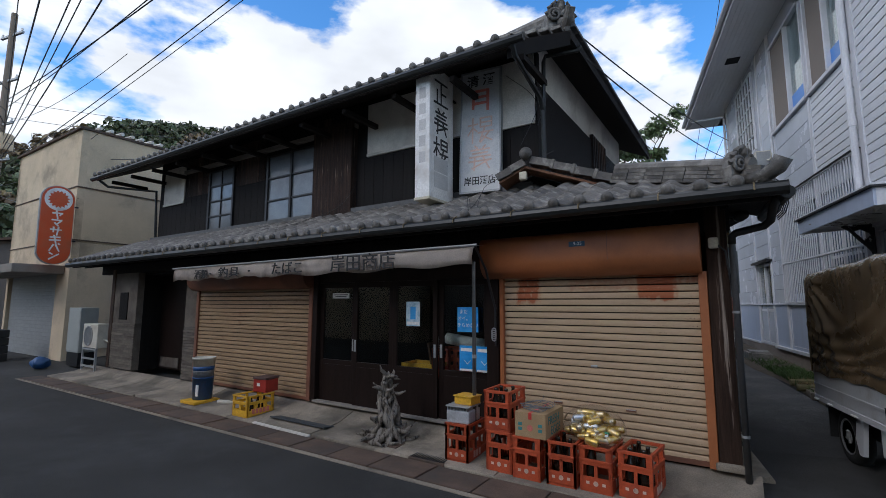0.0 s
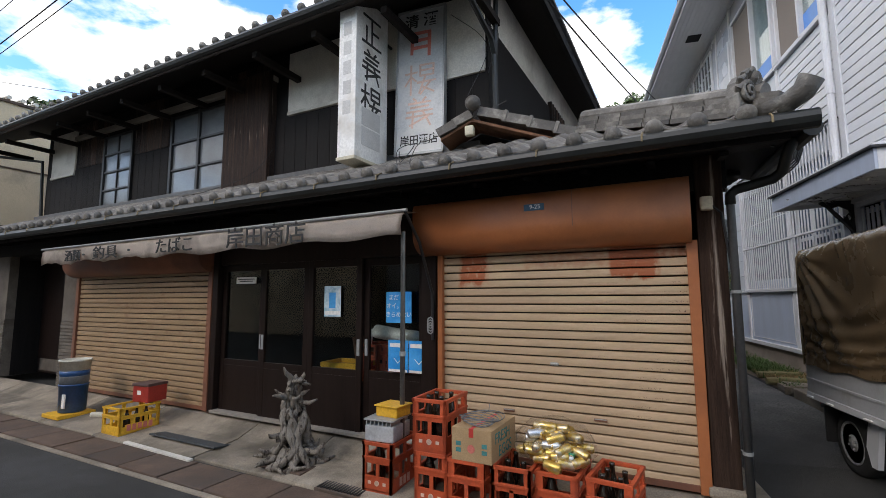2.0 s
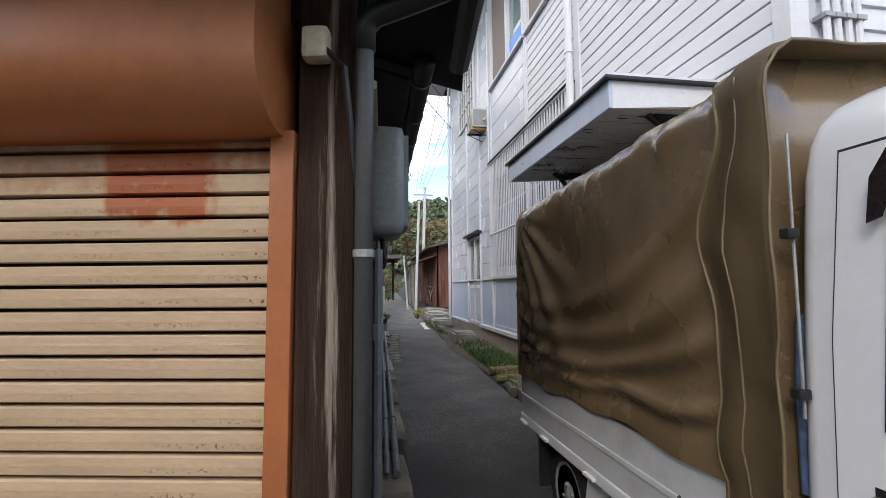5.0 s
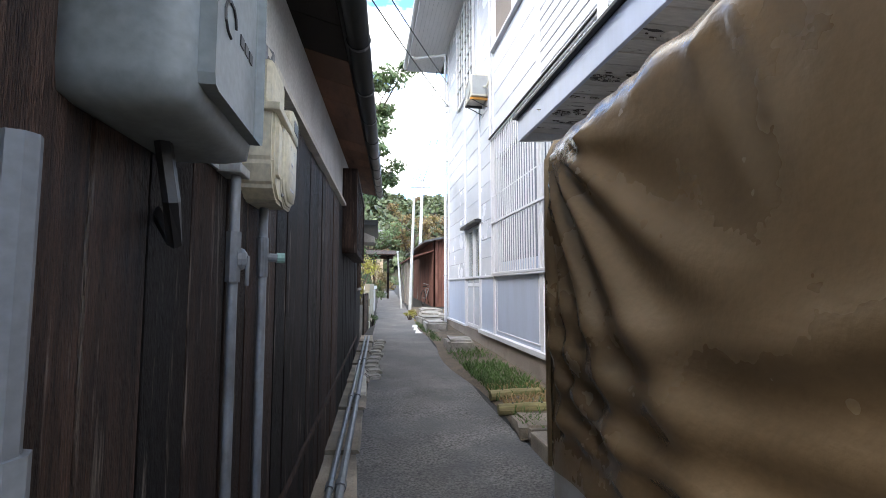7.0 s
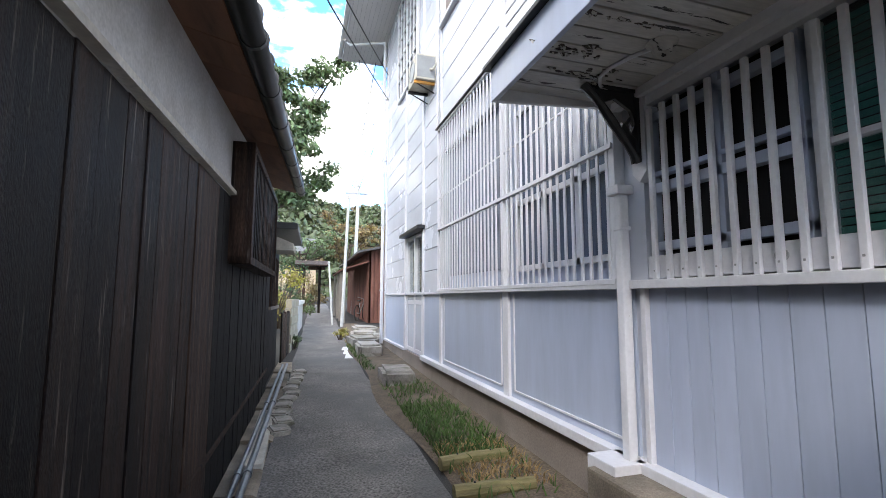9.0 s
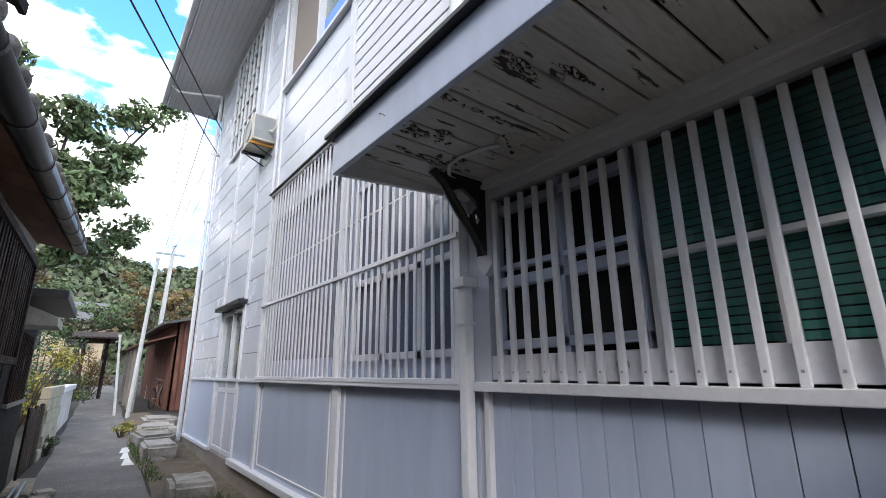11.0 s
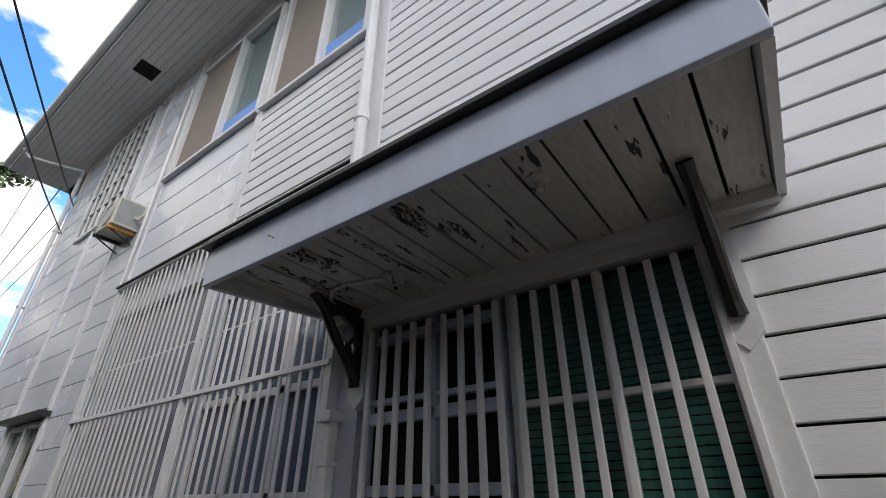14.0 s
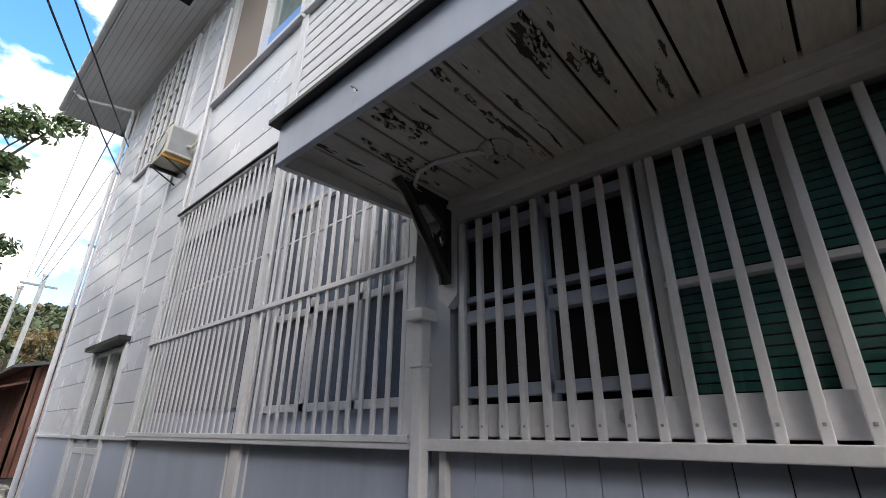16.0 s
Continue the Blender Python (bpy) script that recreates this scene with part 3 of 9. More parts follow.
part("post_base", box(0.06, 0.3, -0.07, 0.24, 0.0, 0.07, bev=0.02), M_CONCRETE, shop)
part("header", box(-13.1, 0.3, 0.0, 0.16, 2.2, 2.56), M_BLACKWOOD, shop, "blackened timber lintel under the eaves")

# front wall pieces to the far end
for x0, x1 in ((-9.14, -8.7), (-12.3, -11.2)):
    part("plaster_panel", box(x0, x1, 0.0, 0.14, 1.04, 2.2), M_DIMPLASTER, shop, "stained grey plaster panel darkened for eave shade")
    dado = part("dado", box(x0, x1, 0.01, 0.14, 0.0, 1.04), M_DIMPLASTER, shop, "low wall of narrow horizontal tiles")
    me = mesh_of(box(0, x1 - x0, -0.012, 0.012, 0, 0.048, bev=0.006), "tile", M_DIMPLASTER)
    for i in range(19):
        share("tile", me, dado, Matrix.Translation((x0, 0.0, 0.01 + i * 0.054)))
part("plaster_window", box(-11.98, -11.6, -0.02, 0.02, 1.12, 1.75, bev=0.01), M_BLACKWOOD, shop, "small dark shuttered window")
part("post", box(-12.45, -12.3, -0.02, 0.14, 0.0, 2.3, bev=0.01), M_DARKWOOD, shop)
dark_door = part("sliding_door", box(-11.2, -9.14, 0.56, 0.6, 0.0, 2.2), M_BLACKWOOD, shop, "dark timber sliding doors in deep shade")
for i in range(2):
    x0 = -11.15 + i * 1.0
    part("door_frame", box(x0, x0 + 0.98, 0.53 - 0.02 * i, 0.56, 0.02, 2.1, bev=0.006), M_DOORWOOD, dark_door)
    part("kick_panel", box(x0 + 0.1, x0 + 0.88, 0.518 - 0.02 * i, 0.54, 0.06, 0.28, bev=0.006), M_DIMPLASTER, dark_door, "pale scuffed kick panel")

for cx in (-11.25, -9.14):
    part("door_cheek", box(cx, cx + 0.05, 0.14, 0.6, 0.0, 2.2), M_BLACKWOOD, shop)
part("door_lintel", box(-11.2, -9.14, 0.16, 0.6, 2.15, 2.2), M_BLACKWOOD, shop)

# glazed sliding doors of the shop
for i in range(4):
    x0 = -5.27 + i * 0.745
    yo = 0.02 if i in (1, 2) else 0.06
    d = part("sliding_door", box(x0, x0 + 0.745, yo, yo + 0.035, 0.03, 0.58, bev=0.004), M_DOORWOOD, shop, "brown timber glazed sliding door")
    for a, b in ((x0, x0 + 0.07), (x0 + 0.675, x0 + 0.745)):
        part("stile", box(a, b, yo - 0.004, yo + 0.036, 0.03, 1.82, bev=0.004), M_DOORWOOD, d)
    part("rail", box(x0 + 0.07, x0 + 0.675, yo - 0.002, yo + 0.036, 0.58, 0.65, bev=0.004), M_DOORWOOD, d)
    part("rail", box(x0 + 0.07, x0 + 0.675, yo - 0.002, yo + 0.036, 1.74, 1.82, bev=0.004), M_DOORWOOD, d)
    p = part("pane", box(x0 + 0.07, x0 + 0.675, yo + 0.014, yo + 0.019, 0.65, 1.74), M_GLASS, d)
    p.visible_shadow = False
    part("pull", box(x0 + (0.69 if i % 2 == 0 else 0.02), x0 + (0.725 if i % 2 == 0 else 0.055), yo - 0.012, yo, 0.8, 0.97, bev=0.004), M_GREYMETAL, d, "worn metal finger pull")
part("transom", box(-5.28, -2.29, 0.02, 0.1, 1.82, 2.2), M_DOORWOOD, shop, "dark boarding over the doors")
part("threshold", box(-5.3, -2.28, -0.05, 0.14, 0.0, 0.032, bev=0.006), M_GREYPLASTER, shop, "worn stone threshold")
# room behind the doors; near-black walls carry its shade in their colour
room = part("shop_room", box(-5.4, -2.1, 0.15, 0.17, 2.2, 2.4), M_INTERIOR, shop, "shop interior with its shade coloured in near black")
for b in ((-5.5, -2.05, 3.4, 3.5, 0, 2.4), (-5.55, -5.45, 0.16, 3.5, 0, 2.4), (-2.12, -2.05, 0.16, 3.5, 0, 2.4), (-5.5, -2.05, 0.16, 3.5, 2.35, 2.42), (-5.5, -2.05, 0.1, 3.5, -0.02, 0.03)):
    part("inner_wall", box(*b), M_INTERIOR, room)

# upper storey
UY = 0.95
part("upper_wall", box(-12.5, -1.95, UY, UY + 0.15, 2.6, 5.2), M_BLACKWOOD, shop, "upper wall of blackened boards")
me_board = mesh_of(box(0, 0.215, -0.012, 0.0, 0, 1.1, bev=0.003), "board", M_BLACKWOOD)
for i in range(48):
    x = -12.48 + i * 0.22
    if not (-7.95 < x + 0.1 < -6.45 or -10.1 < x + 0.1 < -9.15):
        share("board", me_board, shop, Matrix.Translation((x, UY, 3.02)))
me_board2 = mesh_of(box(0, 0.215, -0.016, 0.0, 0, 0.95, bev=0.003), "board", M_DARKWOOD)
for i in range(48):
    x = -12.48 + i * 0.22
    if -11.2 < x < -5.5 and not (-8.1 < x + 0.1 < -6.45 or -10.15 < x + 0.1 < -9.15):
        share("board", me_board2, shop, Matrix.Translation((x, UY, 4.13)))
for x0, x1, z0, z1 in ((-5.15, -3.15, 4.17, 5.1), (-2.5, -1.97, 4.12, 5.1), (-3.15, -2.5, 4.12, 5.1), (-12.25, -11.28, 4.05, 4.98)):
    part("plaster_panel", box(x0, x1, UY - 0.03, UY + 0.02, z0, z1), M_PLASTER, shop, "off-white plaster panel with grey streaks")
    part("sill_strip", box(x0, x1, UY - 0.05, UY, z0 - 0.045, z0), M_PLASTER, shop)
part("storm_shutter_box", box(-6.42, -5.42, UY - 0.16, UY, 3.06, 4.86, bev=0.01), M_DARKWOOD, shop, "brown board box for the storm shutters")
part("window_rail", box(-11.2, -5.4, UY - 0.1, UY, 4.72, 4.8, bev=0.006), M_GREYPLASTER, shop)
for x0, x1, nx, nz in ((-7.95, -6.45, 2, 3), (-10.12, -9.17, 1, 4)):
    w = part("window", box(x0, x1, UY - 0.02, UY - 0.005, 3.16, 4.6), surf("window_grey", (0.15, 0.162, 0.172), 0.25, 1.5, 0.14, 0.02), shop, "window of small frosted panes in black bars")
    for i in range(nx + 1):
        x = x0 + (x1 - x0) * i / nx
        part("glazing_bar", box(x - 0.03, x + 0.03, UY - 0.06, UY - 0.02, 3.13, 4.63, bev=0.004), M_BLACK, w)
    for i in range(nz + 1):
        z = 3.16 + 1.44 * i / nz
        part("glazing_bar", box(x0, x1, UY - 0.05, UY - 0.02, z - 0.018, z + 0.018, bev=0.003), M_BLACK, w)
    part("glazing_bar", box((x0 + x1) / 2 - 0.012, (x0 + x1) / 2 + 0.012, UY - 0.045, UY - 0.02, 3.16, 4.6), M_BLACK, w)

# side wall of the upper storey, towards the lane
GX0, GR = -1.97, 2.4


def gable_sheet(name, poly, mat, t, label):
    bm = bmesh.new()
    a = [bm.verts.new((GX0 + t, y, z)) for y, z in poly]
    b = [bm.verts.new((GX0 - 0.1, y, z)) for y, z in poly]
    bm.faces.new(a)
    bm.faces.new(list(reversed(b)))
    for i in range(len(poly)):
        bm.faces.new((a[i], b[i], b[(i + 1) % len(poly)], a[(i + 1) % len(poly)]))
    return part(name, bm, mat, shop, label)


gable_sheet("gable_boarding", [(UY, 2.6), (6.7, 2.6), (6.7, 4.8), (UY, 4.7)], M_BLACKWOOD, 0.03, "black boards of the upper side wall")
gable_sheet("gable_plaster", [(UY, 4.7), (6.7, 4.8), (6.7, 5.6), (UY + 0.5, 5.55), (UY, 5.25)], M_PLASTER, 0.0, "off-white plaster band under the side eaves")
for i in range(8):
    y = 3.9 + i * 0.14
    gable_sheet("lattice_bar", [(y, 3.9), (y + 0.06, 3.9), (y + 0.06, 4.86), (y, 4.86)], M_DARKWOOD, 0.07, "")

# upper roof
HC = Vector((-1.45, 0.9, 5.3))
HT = Vector((-3.0, GR, 4.84 + 0.5 * GR))
up_roof = part("upper_roof", slab([(-13.95, 0.0, 4.84), (-1.95, 0.0, 4.84), HC, HT, (-13.95, GR, HT.z)], 0.1), M_EAVEWOOD, shop, "grey tiled hipped upper roof with dark timber eaves")
part("side_slope", slab([HC, (-1.4, 7.4, 5.36), (-3.0, 7.4, 6.12), HT], 0.1), M_EAVEWOOD, up_roof, "side slope with deep dark eaves")
part("rear_slope", slab([(-13.95, GR, HT.z), HT, (-3.0, 4.95, 4.77), (-13.95, 4.95, 4.77)], 0.1), M_EAVEWOOD, up_roof)
part("inner_wall", box(-3.1, -3.0, 2.4, 7.4, 4.6, 6.0), M_BLACKWOOD, up_roof)
lay_tiles(up_roof, -13.95, -1.85, -0.04, 4.86, 0.5, lambda x: GR if x < HT.x else GR - (x - HT.x) * 0.97, 99)
vt = bmesh.new()
for i in range(27):
    box(-1.66, -1.36, 0, 0.215, 0, 0.05, vt, 0.01, Matrix.Translation((0, 0.95 + i * 0.236, 5.37 + 0.0022 * i)))
part("eave_tiles", vt, M_BLACKTILE, up_roof, "dark tile ends along the side eaves")
vt = bmesh.new()
for i in range(5):
    y = i * 0.19
    box(-0.26, 0.03, -0.02, 0.21, 0, 0.05, vt, 0.01, Matrix.Translation((-1.95 + 0.55 * y, y, 4.9 + 0.5 * y)))
part("verge_tiles", vt, M_TILE, up_roof, "stepped verge tiles")
bb = bmesh.new()
slab([(-1.98, 0.02, 4.82), (-1.92, 0.02, 4.82), (-1.42, 0.9, 5.28), (-1.48, 0.9, 5.28)], 0.2, bb)
slab([(-1.46, 0.9, 5.3), (-1.4, 0.9, 5.3), (-1.37, 7.4, 5.36), (-1.43, 7.4, 5.36)], 0.14, bb)
part("bargeboard", bb, M_BLACKWOOD, up_roof, "black bargeboards")
ridge = bmesh.new()
for i in range(7):
    for j in range(37):
        x0 = -13.9 + 0.295 * j + 0.13 * (i % 2)
        box(x0, min(x0 + 0.285, -2.98 + 0.02 * i), GR - 0.2 + 0.02 * i, GR + 0.2 - 0.02 * i, 6.04 + i * 0.055, 6.086 + i * 0.055, ridge)
part("ridge", ridge, M_TILE, up_roof, "layered ridge tiles")
part("ridge_cap", tube([(-13.9, GR, 6.46), (-2.98, GR, 6.46)], 0.1, 10), M_TILE, up_roof)
up_hip = part("hip_ridge", tube([HC + Vector((0, 0, 0.02)), HT + Vector((0, 0, 0.02))], 0.05, 6), M_TILE, up_roof, "layered tiles of the hip")
for i in range(6):
    p0, p1 = HC + Vector((-0.1, 0.1, 0.08 + 0.045 * i)), HT + Vector((0, 0, 0.08 + 0.06 * i))
    d = p1 - p0
    sd_ = d.cross(Vector((0, 0, 1))).normalized() * (0.17 - 0.018 * i)
    for j in range(8):
        p, q = p0 + d * (j / 8 + 0.006), p0 + d * ((j + 1) / 8)
        part("ridge_tile", slab([p - sd_, p + sd_, q + sd_, q - sd_], 0.038), M_TILE, up_hip)
part("hip_cap", tube([HC + Vector((-0.15, 0.15, 0.38)), HT + Vector((0, 0, 0.46))], 0.085, 10), M_TILE, up_roof)


def demon_tile(parent, m, s):
    """A swollen ridge-end ornament: a shield with two deep scrolls, curls along its rim and a round boss."""
    bm = bmesh.new()
    extrude([(-0.24, -0.12), (0.24, -0.12), (0.25, 0.08), (0.2, 0.24), (0.1, 0.34), (0.0, 0.38), (-0.1, 0.34), (-0.2, 0.24), (-0.25, 0.08)], "x", -0.08, 0.06, bm)
    for sx in (-1, 1):
        pts, rad = [], []
        for i in range(26):
            a = i / 25 * math.pi * 3.6
            r = 0.125 * (1 - i / 31)
            pts.append((0.07 + 0.05 * i / 25, sx * (0.12 - r * math.cos(a)), 0.12 + r * math.sin(a)))
            rad.append(0.036 * (1 - i / 45))
        tube(pts, rad, 8, bm)
        for i in range(4):
            a = math.radians(15 + i * 22)
            tube([(0.03, sx * 0.2 * math.cos(a), 0.06 + 0.24 * math.sin(a)), (0.07, sx * 0.27 * math.cos(a), 0.08 + 0.29 * math.sin(a)), (0.09, sx * (0.26 * math.cos(a) - 0.04), 0.1 + 0.32 * math.sin(a))], [0.045, 0.038, 0.018], 8, bm)
    ball((0.1, 0, -0.02), 0.085, bm, 14)
    tube([(0.02, 0, 0.22), (0.09, 0, 0.3), (0.12, 0, 0.36)], [0.06, 0.05, 0.03], 8, bm)
    for v in bm.verts:
        v.co *= s
    bmesh.ops.transform(bm, matrix=m, verts=bm.verts)
    return part("ridge_ornament", bm, M_TILE, parent, "scrolled grey clay ridge-end ornament", False)


demon_tile(up_roof, pose(-1.6, 1.02, 5.5, 0, 0, -48), 0.85)
part("horn", tube([(-1.6, 1.05, 5.38), (-1.5, 0.95, 5.4), (-1.42, 0.86, 5.48), (-1.37, 0.8, 5.58)], [0.055, 0.06, 0.065, 0.07], 12), M_TILE, up_roof)
part("eave_gutter", tube([(-13.95, -0.1, 4.76), (-1.7, -0.1, 4.78)], 0.055, 8), M_GUTTER, up_roof, "black half-round gutter")
part("rain_pipe", tube([(-13.6, -0.06, 4.7), (-13.5, 0.1, 4.55), (-12.55, 0.86, 4.45), (-12.5, 0.9, 3.1)], 0.035, 8), M_GUTTER, up_roof)
part("rain_pipe", tube([(-1.85, -0.1, 4.72), (-1.85, -0.02, 4.6), (-1.82, 0.75, 4.35), (-1.82, 0.85, 4.2), (-1.82, 0.88, 3.25)], 0.035, 8), M_GUTTER, up_roof)
part("rain_pipe", tube([(-1.38, 1.25, 5.22), (-1.4, 1.2, 5.14), (-1.82, 1.0, 5.08), (-1.82, 0.92, 4.95), (-1.82, 0.88, 4.2)], 0.03, 8), M_GUTTER, up_roof)
for i in range(12):
    part("rafter", box(-13.3 + i * 1.04, -13.22 + i * 1.04, 0.1, UY, 4.6, 4.68), M_EAVEWOOD, up_roof)

# lower front roof
RY, RZ, RS = -0.58, 2.47, 0.42
HX, HY = -0.75, 0.32
low = part("lower_roof", slab([(-13.3, RY, RZ), (0.66, RY, RZ), (HX, HY, RZ + RS * (HY - RY)), (-1.95, UY, RZ + RS * (UY - RY)), (-13.3, UY, RZ + RS * (UY - RY))], 0.07), M_BLACKWOOD, shop, "grey wavy tiles on the low front roof")
part("hip_slope", slab([(0.66, RY, RZ), (0.62, 1.25, RZ + 0.1), (-0.8, 1.25, RZ + 0.55), (HX, HY, RZ + RS * (HY - RY))], 0.07), M_BLACKWOOD, low)
part("join_slope", slab([(HX, HY, RZ + RS * (HY - RY)), (-0.8, 1.25, RZ + 0.6), (-1.97, 1.25, RZ + 0.66), (-1.95, UY, RZ + RS * (UY - RY))], 0.07), M_BLACKWOOD, low)


def hip_top(x):
    return UY if x < -1.9 else (HY + (HX - x) / (HX + 1.9) * (UY - HY) if x < HX else RY + (0.66 - x) / (0.66 - HX) * (HY - RY))


lay_tiles(low, -13.3, 0.6, RY - 0.03, RZ + 0.01, RS, hip_top, -10.2)
hip = part("hip_ridge", tube([(0.55, RY + 0.05, RZ + 0.02), (HX, HY, RZ + RS * (HY - RY) + 0.02)], 0.05, 6), M_TILE, low, "layered tiles of the hip")
for i in range(4):
    a = Vector((0.6, RY + 0.03, RZ + 0.05 + i * 0.04))
    b = Vector((HX, HY, RZ + RS * (HY - RY) + 0.06 + i * 0.04))
    d = (b - a)
    s = d.cross(Vector((0, 0, 1))).normalized() * (0.13 - 0.018 * i)
    n = 7
    for j in range(n):
        p, q = a + d * (j / n + 0.006), a + d * ((j + 1) / n)
        part("ridge_tile", slab([p - s, p + s, q + s, q - s], 0.034), M_TILE, hip)
part("hip_cap", tube([Vector((0.5, RY + 0.08, RZ + 0.21)), Vector((HX, HY, RZ + RS * (HY - RY) + 0.2))], 0.065, 10), M_TILE, low)
demon_tile(low, pose(0.4, RY + 0.1, RZ + 0.14, 0, 0, -35), 0.6)
part("corner_horn", tube([(0.44, RY - 0.0, RZ + 0.05), (0.58, RY - 0.04, RZ + 0.08), (0.66, RY - 0.06, RZ + 0.13), (0.7, RY - 0.08, RZ + 0.2)], [0.055, 0.06, 0.065, 0.07], 12), M_TILE, low, "upturned round corner tile", True)
part("wall_flashing", box(-12.6, -2.0, UY - 0.14, UY, RZ + RS * (UY - RY) - 0.02, RZ + RS * (UY - RY) + 0.09, bev=0.01), M_BLACKTILE, low, "dark capping tiles where the roof meets the wall")
gut = part("eave_gutter", tube([(-13.35, RY - 0.07, RZ - 0.06), (0.72, RY - 0.07, RZ - 0.045)], 0.058, 10), M_GUTTER, low, "black half-round gutter")
for i in range(20):
    x = -13.0 + i * 0.71
    part("gutter_strap", tube([(x, RY - 0.135, RZ - 0.055), (x, RY - 0.13, RZ - 0.01), (x, RY - 0.05, RZ + 0.03)], 0.007, 6), M_BRASS, gut)
part("fascia", box(-13.3, 0.6, RY + 0.02, RY + 0.06, RZ - 0.12, RZ - 0.01), M_BLACKWOOD, low)
part("soffit", slab([(-13.3, RY + 0.04, RZ - 0.1), (0.6, RY + 0.04, RZ - 0.1), (0.6, 0.1, RZ + 0.03), (-13.3, 0.1, RZ + 0.03)], 0.02), M_BLACKWOOD, low, "blackened boards under the eaves")
for i in range(30):
    x = -13.1 + i * 0.46
    part("rafter", extrude([(RY + 0.2, RZ - 0.1), (0.02, RZ + 0.0), (0.02, RZ - 0.06), (RY + 0.2, RZ - 0.13)], "x", x, x + 0.05), M_BLACKWOOD, low)

# end walls that close the shop
part("end_wall", box(-12.5, -12.4, 0.14, 0.95, 0.0, 2.5), M_GREYPLASTER, shop)
part("end_wall", box(-12.5, -12.4, UY + 0.15, 4.4, 0.0, 4.9), M_BLACKWOOD, shop)
part("back_wall", box(-12.5, -2.1, 4.4, 4.5, 0.0, 4.8), M_BLACKWOOD, shop)

# ------------------------------------------------------------ white house across the lane
WX = 3.64
YN, YF = 5.93, 17.6
ZS = 8.2
wh = thing("white_house", Matrix.Identity(4), "tall two-storey white-painted weatherboard house", "house")
for y0, y1, z0, z1 in ((YN, YF, 0.0, 1.5), (YN, 6.85, 1.5, ZS), (6.85, 8.75, 2.62, ZS), (8.75, 8.95, 1.5, ZS), (8.95, 12.9, 3.6, 5.6), (8.95, 12.9, 7.75, ZS),
                       (10.62, 10.78, 5.6, 7.75), (12.88, 13.95, 1.5, ZS), (13.95, 15.3, 2.6, ZS), (15.3, YF, 1.5, ZS)):
    part("wall", box(WX + 0.02, WX + 0.2, y0, y1, z0, z1), M_SHEET, wh)
part("wall", box(WX + 0.2, 11.5, YN + 0.02, YN + 0.2, 0.0, ZS), M_SHEET, wh)
part("wall", box(WX, 11.5, YF - 0.1, YF, 0.0, ZS), M_SHEET, wh)
part("wall", box(11.4, 11.6, YN, YF, 0.0, ZS), M_SHEET, wh)
part("inner_wall", box(WX + 1.2, WX + 1.3, YN + 0.2, YF - 0.1, 0, ZS), M_CURTAIN, wh)
part("plinth", box(WX - 0.02, WX + 0.2, YN - 0.02, YF + 0.02, -0.1, 0.44), M_PLINTH, wh, "brown-grey rendered concrete plinth")


def boards(y0, y1, z0, z1, pitch, mat, face=WX):
    proud, gap = (0.007, 0.0045) if mat is M_SHEET else (0.012, 0.008)
    n = max(1, int(round((z1 - z0) / pitch)))
    h = (z1 - z0) / n
    prof = [(0.012, 0.0), (-proud + 0.003, 0.0), (-proud, 0.004), (-proud * 0.5, h - gap - 0.004), (0.0, h - gap), (0.012, h - gap)]
    part("backing", box(face + 0.0125, face + 0.018, y0, y1, z0, z1), M_DARKGAP, wh)
    me = mesh_of(extrude(prof, "y", 0, y1 - y0), "siding_board", mat)
    for i in range(n):
        share("siding_board", me, wh, Matrix.Translation((face, y0, z0 + i * h)) @ Matrix.Rotation(rnd.uniform(-.0012, .0012), 4, 'X'))


boards(YN + 0.1, 6.8, 0.47, 2.62, 0.145, M_SIDING)
boards(YN + 0.1, 8.72, 2.62, ZS, 0.145, M_SIDING)
boards(8.86, 10.62, 3.98, 5.56, 0.145, M_SIDING)
boards(10.74, 12.9, 3.98, 5.56, 0.4, M_SHEET)
boards(12.96, 13.9, 1.52, ZS, 0.36, M_SHEET)
boards(13.98, 15.3, 2.72, ZS, 0.36, M_SHEET)
boards(15.36, YF - 0.08, 1.52, ZS, 0.36, M_SHEET)
# front face, towards the street
prof = [(0.0, 0.0), (-0.02, 0.008), (-0.02, 0.022), (0.0, 0.172)]
me = mesh_of(extrude([(YN + 0.02 + p, z) for p, z in prof], "x", WX + 0.1, 11.4), "siding_board", M_SIDING)
for i in range(45):
    share("siding_board", me, wh, Matrix.Translation((0, 0, 0.47 + i * 0.168)))
trims = [(YN - 0.03, YN + 0.1, 0.44, ZS), (12.88, 12.97, 0.44, ZS), (13.9, 13.99, 0.44, ZS), (15.28, 15.37, 0.44, ZS), (YF - 0.1, YF + 0.03, 0.44, ZS), (10.62, 10.74, 0.44, 1.5), (10.62, 10.74, 3.95, 5.56),
         (8.72, 8.86, 2.9, ZS), (8.73, 8.77, 0.44, 1.5)]
for y0, y1, z0, z1 in trims:
    part("trim_board", box(WX - 0.03, WX + 0.03, y0, y1, z0, z1, bev=0.004), M_TRIM, wh)
part("trim_board", box(WX - 0.02, WX + 0.12, YN - 0.025, YN + 0.02, 0.44, ZS, bev=0.004), M_TRIM, wh)
part("sill_board", box(WX - 0.07, WX + 0.03, 6.75, 12.97, 1.5, 1.55, bev=0.005), M_TRIM, wh, "long projecting sill")
part("sill_board", box(WX - 0.035, WX + 0.03, 12.97, YF, 1.49, 1.53, bev=0.004), M_TRIM, wh)
part("water_table", box(WX - 0.08, WX + 0.03, 6.9, 13.9, 0.43, 0.5, bev=0.006), M_TRIM, wh, "sloping white board over the plinth")
